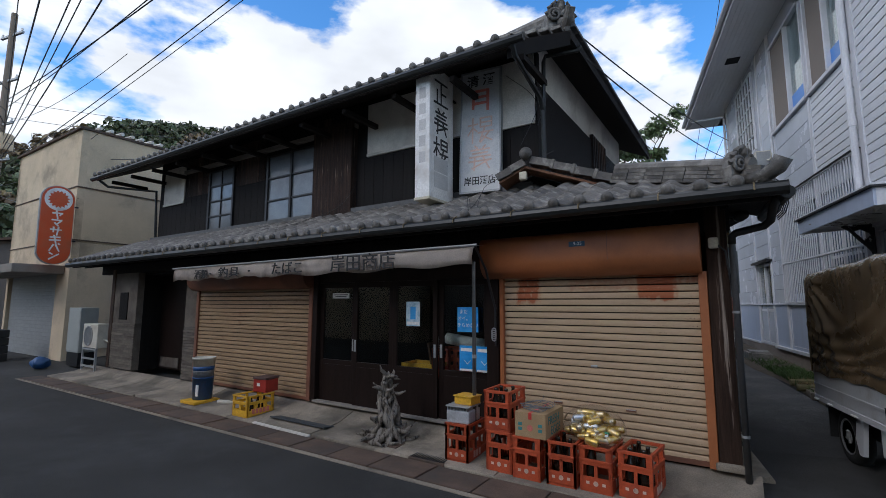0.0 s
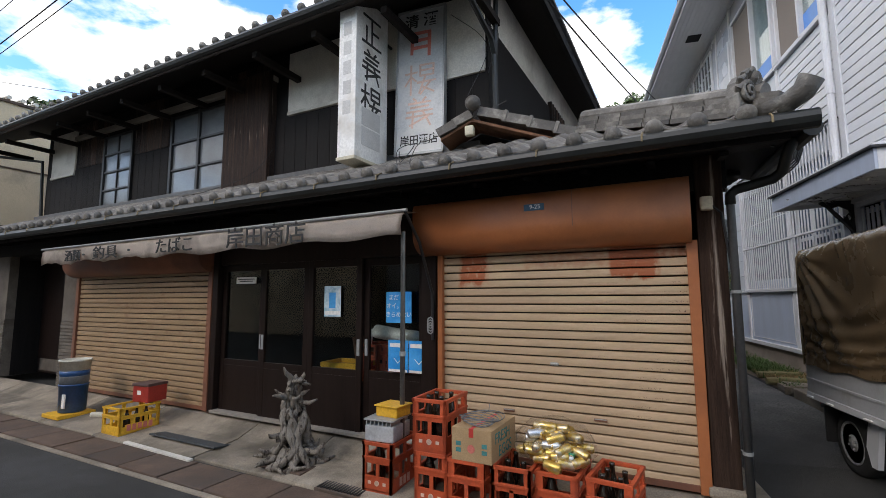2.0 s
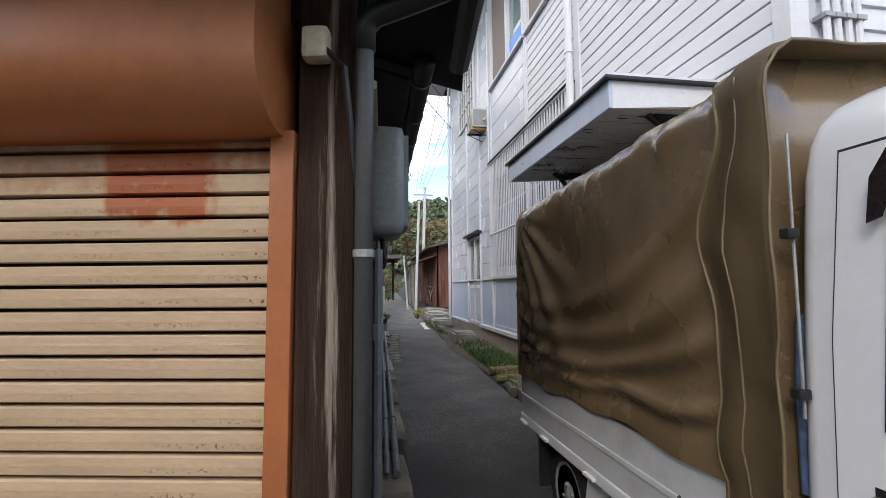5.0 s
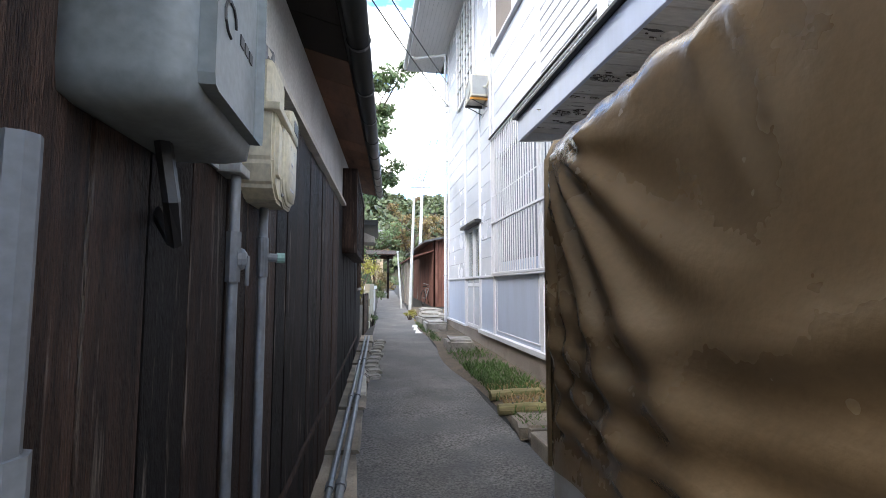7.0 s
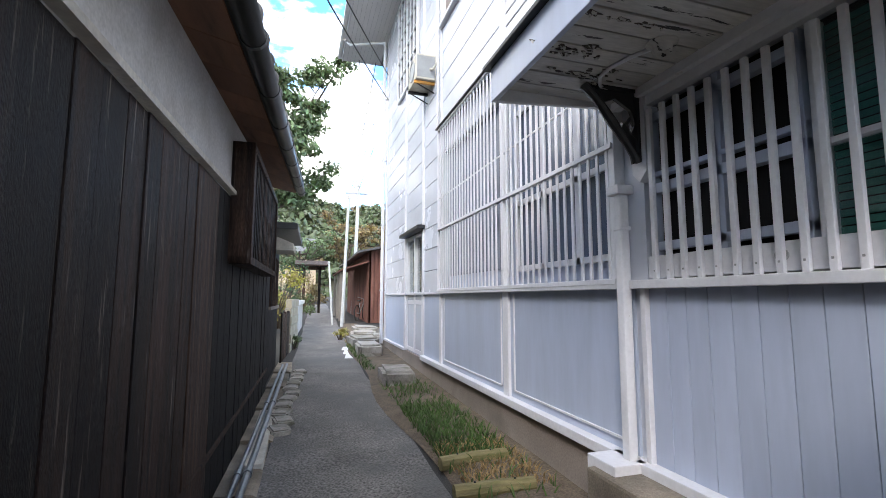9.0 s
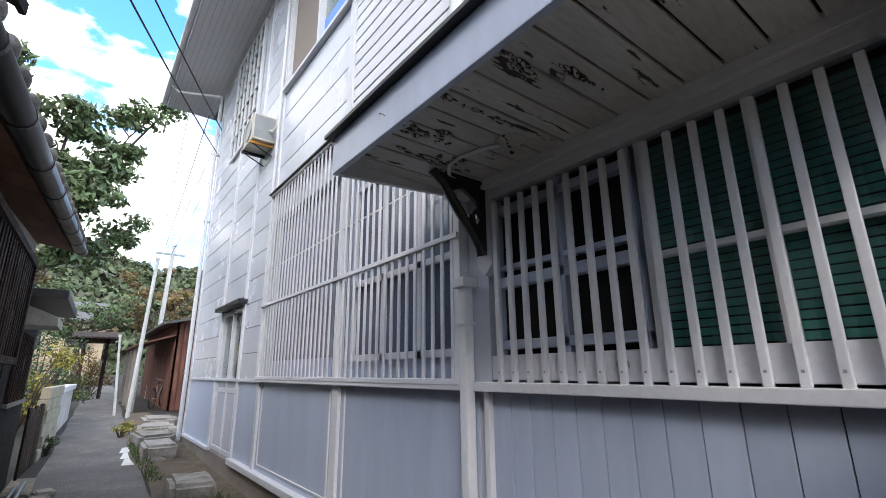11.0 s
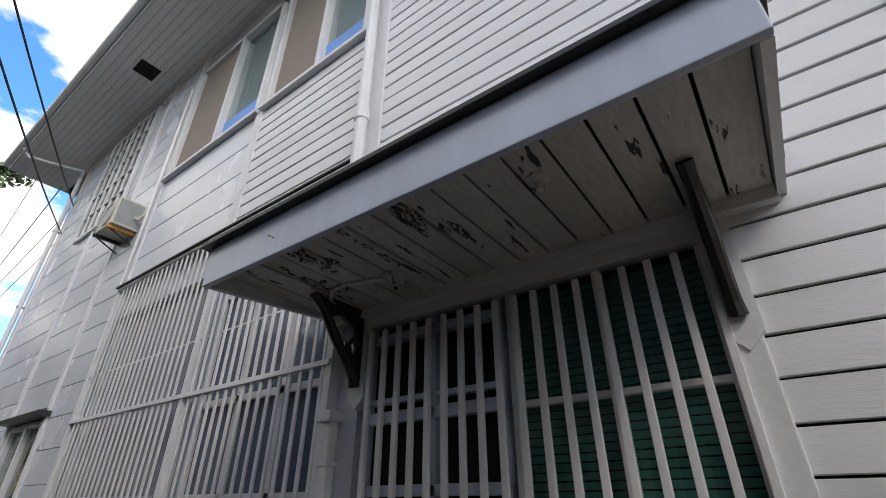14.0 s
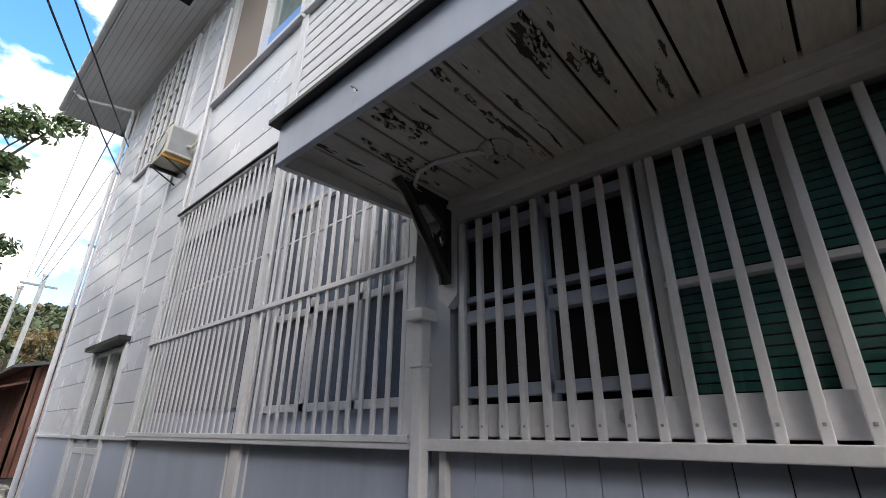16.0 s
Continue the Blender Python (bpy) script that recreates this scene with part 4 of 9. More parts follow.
part("water_table", box(WX - 0.05, WX + 0.03, 15.3, YF, 0.43, 0.48, bev=0.006), M_TRIM, wh)
# panels under the sill
part("backing", box(WX + 0.012, WX + 0.018, 6.82, 8.73, 0.5, 1.5), M_DARKGAP, wh)
me = mesh_of(box(0, 0.02, 0, 0.1325, 0, 1.0, bev=0.0025), "board", M_PANEL)
for i in range(14):
    share("board", me, wh, Matrix.Translation((WX + rnd.uniform(0, .002), 6.82 + i * 0.1365, 0.5)))
for y0, y1 in ((8.86, 10.62), (10.74, 12.88)):
    p = part("panel", box(WX, WX + 0.02, y0, y1, 0.5, 1.5), M_PANEL, wh, "flat white panel tinted by sky reflection, with thin beads")
    for b in ((y0 + 0.08, y1 - 0.08, 0.56, 0.575), (y0 + 0.08, y0 + 0.095, 0.56, 1.48), (y1 - 0.095, y1 - 0.08, 0.56, 1.48)):
        part("bead", box(WX - 0.012, WX + 0.002, b[0], b[1], b[2], b[3]), M_TRIM, p)
part("panel", box(WX, WX + 0.02, 12.97, 13.9, 0.48, 1.5), M_PANEL, wh)
part("panel", box(WX, WX + 0.02, 15.37, YF - 0.1, 0.48, 1.5), M_PANEL, wh)

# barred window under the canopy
# black sheet in place of the shaded room behind the bars
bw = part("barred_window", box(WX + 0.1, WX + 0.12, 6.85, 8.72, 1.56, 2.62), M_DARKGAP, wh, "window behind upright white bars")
for i, y in enumerate((6.86, 7.3, 7.74)):
    part("mullion", box(WX + 0.02, WX + 0.09, y, y + (0.035 if i else 0.05), 1.66, 2.6, bev=0.004), M_TRIM, bw)
part("sash_rail", box(WX + 0.025, WX + 0.08, 6.9, 7.76, 2.06, 2.085, bev=0.003), M_TRIM, bw)
part("bottom_rail", box(WX + 0.0, WX + 0.1, 6.86, 8.72, 1.56, 1.69, bev=0.006), M_TRIM, bw, "peeling white bottom rail")
for y0, y1 in ((6.91, 7.3), (7.335, 7.74)):
    bl = part("blind", box(WX + 0.092, WX + 0.097, y0, y1, 1.69, 2.6), M_DARKGAP, bw, "teal slatted blind")
    me = mesh_of(box(0, 0.006, 0, y1 - y0, 0, 0.028, bev=0.002), "blind_slat", M_TEAL)
    for i in range(26):
        share("blind_slat", me, bl, Matrix.Translation((WX + 0.082, y0, 1.7 + i * 0.034)))
    p = part("pane", box(WX + 0.06, WX + 0.064, y0, y1, 1.69, 2.6), M_GLASS, bw)
    p.visible_shadow = False
for z0, z1 in ((1.72, 1.77), (2.06, 2.12), (2.16, 2.19), (2.5, 2.55)):
    part("sash_rail", box(WX + 0.02, WX + 0.075, 7.8, 8.7, z0, z1, bev=0.004), M_PANEL, bw)
for y in (7.8, 8.2, 8.66):
    part("sash_stile", box(WX + 0.02, WX + 0.07, y, y + 0.04, 1.69, 2.6, bev=0.004), M_PANEL, bw)
me = mesh_of(box(-0.024, 0.0, -0.015, 0.015, 1.53, 2.56, bev=0.004), "bar", M_TRIM)
nail = mesh_of(box(-0.027, -0.023, -0.005, 0.005, 1.595, 1.605, bev=0.002), "bar_nail", M_GREYMETAL)
for i in range(18):
    share("bar_nail", nail, share("bar", me, bw, pose(WX - 0.02, 6.879 + i * 0.1026, 0, 0, 0, rnd.uniform(-2, 2))), Matrix())
part("window_casing", box(WX - 0.025, WX + 0.03, 6.78, 6.88, 1.5, 2.75, bev=0.006), M_TRIM, wh)
part("window_casing", box(WX - 0.02, WX + 0.03, 6.78, 8.8, 2.6, 2.72, bev=0.006), M_TRIM, wh)
scr = part("tap_boss", lathe([(0.028, 0), (0.03, 0.01), (0.02, 0.014), (0.015, 0.03), (0.006, 0.032)], 14), M_GREYMETAL, bw, "round metal screw boss")
scr.matrix_local = pose(WX, 7.92, 1.63, 0, -90, 0)

# tall barred bay
gr = part("window_grille", box(WX + 0.12, WX + 0.14, 8.95, 12.88, 1.55, 3.95), M_PANEL, wh, "tall white slatted grille over the windows")
part("window_pane", box(WX + 0.1, WX + 0.115, 9.0, 10.6, 1.75, 3.3), surf("blue_dusk_glass", (0.1, 0.13, 0.18), 0.15, 1.2, 0.08, 0), gr, "dark bluish window pane")
# far bay: grey sheet added so the gaps between bars look shaded
part("window_pane", box(WX + 0.1, WX + 0.115, 10.8, 12.85, 1.75, 3.9), surf("grille_shade_grey", (0.26, 0.29, 0.34), 0.12, 1.2, 0.2, 0), gr, "grey sheet added to shade the far grille's gaps")
for y in (9.0, 9.52, 10.05, 10.58):
    part("window_mullion", box(WX + 0.07, WX + 0.12, y, y + 0.05, 1.7, 3.3), M_TRIM, gr)
for z in (1.7, 2.35, 3.28):
    part("window_rail", box(WX + 0.07, WX + 0.12, 9.0, 10.62, z, z + 0.05), M_TRIM, gr)
for z0, z1, lean in ((1.53, 2.42, 0.0), (2.46, 3.95, 0.0)):
    me = mesh_of(box(-0.013, 0.0, 0, 0.03, z0, z1, bev=0.003), "bar", M_TRIM)
    for y0, n in ((8.98, 17), (10.8, 20)):
        for i in range(n):
            share("bar", me, gr, pose(WX - 0.05, y0 + i * 0.1035, 0, 0, 0, rnd.uniform(-2, 2)))
for z in (1.53, 2.42, 3.93):
    part("grille_rail", box(WX - 0.075, WX - 0.02, 8.93, 12.93, z, z + 0.035, bev=0.004), M_TRIM, gr)
for z in (2.9,):
    part("grille_rail", box(WX - 0.0485, WX - 0.035, 8.93, 12.93, z, z + 0.012), M_TRIM, gr)
# black strip drawn as the shade between the two bays
part("bay_slot", box(WX - 0.035, WX - 0.02, 10.715, 10.76, 1.56, 3.93), M_DARKGAP, gr)
for y in (8.92, 10.64, 12.9):
    part("grille_stile", box(WX - 0.06, WX + 0.02, y, y + 0.06, 1.53, 3.96, bev=0.004), M_TRIM, gr)
part("top_drip", box(WX - 0.1, WX + 0.02, 8.9, 12.95, 3.965, 3.98), M_BLACK, gr)

# side door with glass
sd = part("side_door", box(WX + 0.05, WX + 0.09, 14.02, 15.24, 0.46, 1.35, bev=0.004), M_PANEL, wh, "white half-glazed side door under a small hood")
for y in (14.0, 14.6, 15.22):
    part("door_stile", box(WX, WX + 0.08, y, y + 0.07, 0.46, 2.6, bev=0.004), M_TRIM, sd)
for z in (0.46, 1.32, 2.52):
    part("door_rail", box(WX + 0.01, WX + 0.08, 14.0, 15.28, z, z + 0.07, bev=0.004), M_TRIM, sd)
p = part("pane", box(WX + 0.05, WX + 0.055, 14.05, 15.22, 1.38, 2.54), M_GLASS, sd)
p.visible_shadow = False
part("door_backing", box(WX + 0.3, WX + 0.32, 13.9, 15.4, 0.46, 2.6), M_GREYBOX, sd)
part("door_hood", box(WX - 0.14, WX + 0.03, 13.86, 15.36, 2.6, 2.66, bev=0.005), M_BLACK, sd, "thin dark drip hood")

# upper windows
def upper_window(y0, y1, split, z0=5.62, z1=7.75):
    # black backing sheet instead of an unlit room
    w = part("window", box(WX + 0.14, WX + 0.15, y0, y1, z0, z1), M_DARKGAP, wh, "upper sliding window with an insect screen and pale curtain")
    for a, b in ((y0, y0 + 0.07), (y1 - 0.07, y1), (split - 0.03, split + 0.03)):
        part("window_frame", box(WX - 0.03, WX + 0.1, a, b, z0, z1, bev=0.004), M_TRIM, w)
    for a, b in ((z0, z0 + 0.07), (z1 - 0.07, z1)):
        part("window_frame", box(WX - 0.03, WX + 0.1, y0, y1, a, b, bev=0.004), M_TRIM, w)
    part("window_sill", box(WX - 0.07, WX + 0.03, y0 - 0.04, y1 + 0.04, z0 - 0.05, z0, bev=0.005), M_TRIM, w)
    part("insect_screen", box(WX + 0.02, WX + 0.025, split, y1 - 0.05, z0 + 0.06, z1 - 0.06), M_SCREEN, w, "brown insect screen")
    bm = bmesh.new()
    n = 60
    lo, hi = [], []
    for i in range(n + 1):
        y = y0 + 0.05 + (split - y0 - 0.05) * i / n
        x = WX + 0.1 + 0.018 * math.sin(i * 1.1) + 0.008 * math.sin(i * 0.37)
        lo.append(bm.verts.new((x, y, z0 + 0.06)))
        hi.append(bm.verts.new((x, y, z1 - 0.06)))
    for i in range(n):
        bm.faces.new((lo[i], lo[i + 1], hi[i + 1], hi[i]))
    part("curtain", bm, M_CURTAIN, w, "pale grey-blue curtain", True)
    p = part("pane", box(WX + 0.05, WX + 0.055, y0 + 0.05, split, z0 + 0.06, z1 - 0.06), M_GLASS, w)
    p.visible_shadow = False
    # flat blue strip over the lowest part of the pane
    part("blue_strip", box(WX + 0.044, WX + 0.049, y0 + 0.06, split - 0.02, z0 + 0.08, z0 + 0.42), M_BLUE, w, "blue strip along the foot of the pane")


upper_window(10.75, 12.85, 11.72)
upper_window(9.0, 10.62, 9.75)
w = part("window", box(WX - 0.03, WX - 0.012, 14.35, 16.1, 5.7, 7.9), surf("dim_glass", (0.06, 0.065, 0.07), 0.2, 2, 0.15, 0), wh, "upper window with white glazing bars")
for i in range(7):
    y = 14.35 + 1.75 * i / 6
    part("glazing_bar", box(WX - 0.06, WX - 0.01, y - (0.035 if i % 3 == 0 else 0.014), y + (0.035 if i % 3 == 0 else 0.014), 5.7, 7.9, bev=0.003), M_TRIM, w)
for i in range(6):
    z = 5.7 + 2.2 * i / 5
    part("glazing_bar", box(WX - 0.055, WX - 0.01, 14.35, 16.1, z - (0.035 if i in (0, 5) else 0.014), z + (0.035 if i in (0, 5) else 0.014), bev=0.003), M_TRIM, w)

# eaves and roof
OV = 2.62
eave = part("eave_soffit", box(OV, WX + 0.3, 4.95, 19.3, ZS, ZS + 0.05), M_GREYPIPE, wh, "boarded white soffit")
me = mesh_of(box(0, 0.1, 0, 14.3, -0.016, 0, bev=0.003), "soffit_board", M_WHITE)
for i in range(10):
    share("soffit_board", me, eave, Matrix.Translation((OV + 0.005 + i * 0.105, 4.97, ZS)))
part("fascia", box(OV - 0.03, OV, 4.95, 19.3, ZS - 0.03, ZS + 0.2), M_TRIM, eave)
part("gutter", tube([(OV - 0.08, 4.9, ZS + 0.13), (OV - 0.08, 19.35, ZS + 0.13)], 0.07, 10), M_TRIM, eave, "pale eaves gutter")
part("soffit", box(WX, 11.6, YF, 19.3, ZS, ZS + 0.05), M_TRIM, eave)
part("soffit", box(WX, 11.6, 4.95, YN + 0.1, ZS, ZS + 0.05), M_TRIM, eave)
part("soffit_vent", box(2.98, 3.3, 13.85, 14.2, ZS - 0.025, ZS - 0.013), M_DARKGAP, eave, "dark louvred soffit vent")
part("roof", slab([(OV - 0.05, 4.9, ZS + 0.22), (12.4, 4.9, ZS + 0.22), (12.4, 19.35, ZS + 0.22), (OV - 0.05, 19.35, ZS + 0.22)], 0.02), M_GREYWALL, wh)
part("rain_pipe", tube([(OV - 0.05, 18.3, ZS + 0.08), (OV + 0.1, 18.2, ZS - 0.12), (WX - 0.12, YF - 0.15, ZS - 0.35), (WX - 0.1, YF - 0.05, ZS - 0.5), (WX - 0.1, YF - 0.05, 0.35)], 0.04, 8), M_TRIM, wh, "white corner downpipe")
for z in (1.6, 3.2, 4.8, 6.4):
    part("pipe_clip", box(WX - 0.15, WX, YF - 0.08, YF - 0.02, z, z + 0.03), M_GREYMETAL, wh)

# canopy
CX, CY0, CY1, CZ = 2.74, 6.56, 8.96, 2.64
can = part("canopy", box(CX + 0.02, WX, CY0 + 0.02, CY1 - 0.02, CZ + 0.16, CZ + 0.2), M_TRIM, wh, "peeling white board canopy over the entrance")
part("canopy_fascia", box(CX, CX + 0.03, CY0, CY1, CZ - 0.01, CZ + 0.2, bev=0.005), M_PANEL, can)
for y in (CY0, CY1 - 0.03):
    part("canopy_fascia", extrude([(CX + 0.03, CZ - 0.01), (WX, CZ + 0.05), (WX, CZ + 0.2), (CX + 0.03, CZ + 0.2)], "y", y, y + 0.03), M_TRIM, can)
part("canopy_roof", box(CX - 0.04, WX, CY0 - 0.04, CY1 + 0.04, CZ + 0.2, CZ + 0.225, bev=0.004), M_BLACK, can, "thin dark metal roof edge")
part("canopy_roof_strip", box(CX - 0.02, WX, CY0 - 0.02, CY1 + 0.02, CZ + 0.225, CZ + 0.255, bev=0.006), M_TRIM, can)
me = mesh_of(box(0, WX - CX - 0.05, 0, 0.1365, 0, 0.02, bev=0.003), "soffit_board", M_SOFFIT)
for i in range(16):
    share("soffit_board", me, can, Matrix.Translation((CX + 0.03, CY0 + 0.035 + i * 0.1485, CZ + 0.07 + rnd.uniform(0, .004))))
part("soffit_dark", box(CX + 0.03, WX, CY0 + 0.03, CY1 - 0.03, CZ + 0.118, CZ + 0.13), M_DARKGAP, can)
M_BAREWOOD = surf("bare_grey_wood", (0.07, 0.058, 0.048), 0.3, 12, 0.85, 0.3, 60, stretch=(0.2, 2, 1))


bare, curls = bmesh.new(), bmesh.new()


def peeling(cx, cy, lx, ly, count, seed):
    """Ragged bare patches strung along a board, with paint curling down at their rims."""
    r = random.Random(seed)
    for k in range(count):
        big = k < max(1, count // 6)
        a, b = (r.uniform(.03, .06), r.uniform(.012, .024)) if big else (r.uniform(.006, .028), r.uniform(.003, .009))
        u, v = r.gauss(0, .45) * lx, r.gauss(0, .45) * ly
        rim = []
        n = 13 if big else 8
        for j in range(n):
            w = 2 * math.pi * j / n
            q = r.uniform(.55, 1.3)
            rim.append((cx + u + a * q * math.cos(w), cy + v + b * q * math.sin(w)))
        low = [bare.verts.new((x, y, CZ + 0.0675)) for x, y in rim]
        top = [bare.verts.new((x, y, CZ + 0.0725)) for x, y in rim]
        bare.faces.new(low[::-1])
        for j in range(n):
            bare.faces.new((low[j], low[(j + 1) % n], top[(j + 1) % n], top[j]))
        for j in range(n):
            if r.random() < (.45 if big else .2):
                p, q = rim[j], rim[(j + 1) % n]
                mx, my, d = cx + u, cy + v, r.uniform(.25, .6)
                e = [(p[0], p[1], CZ + .069), (q[0], q[1], CZ + .069), (q[0] + (mx - q[0]) * d, q[1] + (my - q[1]) * d, CZ + .058 - r.uniform(0, .008)), (p[0] + (mx - p[0]) * d, p[1] + (my - p[1]) * d, CZ + .058)]
                f = [curls.verts.new(c) for c in e]
                g = [curls.verts.new((c[0], c[1], c[2] + .0015)) for c in e]
                curls.faces.new(f[::-1])
                curls.faces.new(g)
                for i in range(4):
                    curls.faces.new((f[i], f[(i + 1) % 4], g[(i + 1) % 4], g[i]))


peeling(2.96, 7.79, 0.16, 0.05, 26, 3)
peeling(3.22, 7.7, 0.16, 0.012, 12, 4)
peeling(2.98, 8.42, 0.2, 0.06, 22, 5)
peeling(3.2, 8.62, 0.22, 0.07, 20, 6)
peeling(3.05, 8.12, 0.22, 0.02, 14, 7)
peeling(3.02, 7.28, 0.1, 0.03, 7, 8)
for b in (bare, curls):
    bmesh.ops.recalc_face_normals(b, faces=b.faces)
part("peeled_wood", bare, M_BAREWOOD, can, "bare wood where the paint has peeled", kind="stuff")
part("flaking_paint", curls, M_SOFFIT, can, "curled flakes of white paint", kind="stuff")
part("wall_rail", box(WX - 0.06, WX, CY0 + 0.03, CY1 - 0.03, CZ + 0.02, CZ + 0.1, bev=0.006), M_TRIM, can)
lamp = part("lamp_socket", lathe([(0.075, 0.0), (0.075, 0.012), (0.05, 0.02), (0.045, 0.055), (0.035, 0.06), (0.028, 0.02), (0.01, 0.02)], 16), M_SOFFIT, can, "empty white lamp socket", True)
lamp.matrix_local = pose(3.35, 8.227, CZ + 0.074, 180)
part("cable", tube([(3.33, 8.27, CZ + 0.062), (3.28, 8.37, CZ + 0.06), (3.25, 8.5, CZ + 0.06), (3.26, 8.6, CZ + 0.06), (3.33, 8.7, CZ + 0.06), (3.5, 8.74, CZ + 0.05)], 0.011, 6), M_TRIM, can)
stub = part("old_rose", lathe([(0.05, 0.0), (0.045, 0.01), (0.02, 0.02), (0.015, 0.05)], 12), M_SOFFIT, can, "broken ceiling rose")
stub.matrix_local = pose(3.04, 7.275, CZ + 0.074, 180)
for by in (6.83, 8.72):
    br = part("iron_bracket", tube([(WX - 0.05, by, 2.26), (WX - 0.07, by, 2.31), (WX - 0.13, by, 2.39), (WX - 0.22, by, 2.5), (WX - 0.33, by, CZ + 0.0), (WX - 0.41, by, CZ + 0.065)], [0.032, 0.026, 0.024, 0.03, 0.024, 0.03], 8), M_BLACK, can, "black iron canopy bracket")
    part("bracket_arm", box(WX - 0.36, WX - 0.02, by - 0.025, by + 0.025, CZ + 0.05, CZ + 0.085, bev=0.006), M_BLACK, br)
    part("bracket_leg", box(WX - 0.06, WX - 0.025, by - 0.025, by + 0.025, 2.26, CZ + 0.08, bev=0.006), M_BLACK, br)
    part("bracket_web", extrude([(WX - 0.04, 2.3), (WX - 0.08, 2.33), (WX - 0.16, 2.45), (WX - 0.15, 2.5), (WX - 0.09, 2.44), (WX - 0.06, 2.5), (WX - 0.09, 2.58), (WX - 0.2, CZ + 0.0), (WX - 0.28, CZ - 0.03), (WX - 0.34, CZ + 0.06), (WX - 0.04, CZ + 0.06)], "y", by - 0.012, by + 0.012), M_BLACK, br)
    part("bracket_scroll", tube([(WX - 0.06, by, 2.4), (WX - 0.1, by, 2.43), (WX - 0.12, by, 2.49), (WX - 0.09, by, 2.53), (WX - 0.06, by, 2.49)], 0.014, 6), M_BLACK, br)
    part("bracket_backing", extrude([(by - 0.06, 2.75), (by + 0.06, 2.75), (by + 0.06, 2.2), (by, 2.14), (by - 0.06, 2.2)], "x", WX - 0.035, WX + 0.02), M_TRIM, can)
# downpipes by the canopy
dp = part("downpipe", tube([(WX - 0.11, 8.84, ZS - 0.02), (WX - 0.11, 8.84, CZ + 0.26)], 0.05, 10), M_TRIM, wh, "white downpipe")
part("pipe_collar", tube([(WX - 0.11, 8.84, 4.3), (WX - 0.11, 8.84, 4.42)], 0.06, 10), M_TRIM, dp)
dp = part("downpipe", box(WX - 0.115, WX - 0.05, 8.81, 8.875, 0.05, 2.12, bev=0.012), M_TRIM, wh, "square boxed white downpipe")
part("pipe_head", box(WX - 0.145, WX - 0.03, 8.785, 8.9, 2.08, 2.14, bev=0.01), M_TRIM, dp)
part("pipe_collar", box(WX - 0.122, WX - 0.043, 8.803, 8.882, 1.86, 1.885, bev=0.006), M_TRIM, dp)
part("pipe_foot", box(WX - 0.26, WX - 0.03, 8.76, 9.02, 0.4, 0.5, bev=0.008), M_TRIM, dp)
# bundle of conduits on the street face
for i in range(4):
    c = part("conduit", tube([(WX + 0.2 + i * 0.08, YN - 0.06, 0.5), (WX + 0.2 + i * 0.08, YN - 0.06, 4.5), (WX + 0.26 + i * 0.08, YN - 0.06, 4.7), (WX + 0.26 + i * 0.08, YN - 0.06, 7.9)], 0.022, 8), M_TRIM, wh, "white electrical conduit")
    for z in (1.5, 3.0, 4.2):
        part("conduit_clip", box(WX + 0.165 + i * 0.08, WX + 0.235 + i * 0.08, YN - 0.09, YN, z, z + 0.03), M_GREYMETAL, c)
part("cable_run", tube([(WX - 0.06, 12.94, 5.2), (WX - 0.06, 12.95, 7.4)], 0.022, 6), M_TRIM, wh)
part("cable_run", tube([(WX - 0.06, 12.94, 3.98), (WX - 0.06, 12.94, 5.2)], 0.018, 6), M_TRIM, wh)

# steps to the entrance
steps = thing("entrance_steps", pose(2.75, 7.05, 0.0), "three worn concrete steps against the white house", "steps")
for i in range(3):
    part("step", box(i * 0.29, 0.9, 0, 1.75 + 0.08 * i, -0.05 + 0.15 * i, 0.145 + 0.15 * i, bev=0.02), M_CONCRETE, steps)

# ------------------------------------------------------------ side of the shop along the lane
SIDE = pose(0.98, 5.1, 0.0, 0, 0, -1.6)
side = thing("side_wing", SIDE, "low timber wing of the shop with blackened boards along the lane", "house")
END = 8.5
GX = lambda y: 0.205 + 0.016 * y
GZ = lambda y: 2.43 + 0.07 * y
part("wall_core", box(-0.14, -0.02, 0.12, END, -0.1, 2.9), M_BLACKWOOD, side)
part("wall_return", box(-3.0, -0.14, END - 0.1, END, -0.1, 2.9), M_BLACKWOOD, side)
yy = 0.14
while yy < END:
    w = rnd.choice((0.17, 0.2, 0.23, 0.19))
    w = min(w, END - yy)
    if w < 0.04:
        break
    off = rnd.uniform(0, 0.008)
    if w > 0.05 and yy + w > 5.2 and yy < 7.5:
        part("plank", box(-0.02, 0.012 + off, yy, yy + w - 0.006, 0.02, 1.72, bev=0.003), M_BLACKWOOD, side)
    else:
        part("plank", box(-0.02, 0.012 + off, yy, yy + w - 0.006, -0.12, 2.13 + 0.03 * (yy - 2.4), bev=0.003), M_DARKWOOD if yy < 4.7 else M_BLACKWOOD, side)
    yy += w
part("cap_strip", extrude([(0.05, 0), (-0.02, 0), (-0.02, 0.05), (0.05, 0.03)], "y", 0.14, 5.15), M_PLASTER, side).matrix_local = Matrix.Translation((0, 0, 2.07)) @ Matrix.Rotation(0.03, 4, 'X')
part("plaster_band", extrude([(0.3, 2.0), (END, 2.0), (END, GZ(END) + 0.05), (0.3, GZ(0.3) + 0.05)], "x", -0.06, 0.004), M_LIMEWASH, side, "white plaster band under the eaves")
part("base_rail", box(-0.02, 0.03, 0.14, END, 0.42, 0.45), M_DARKWOOD, side)
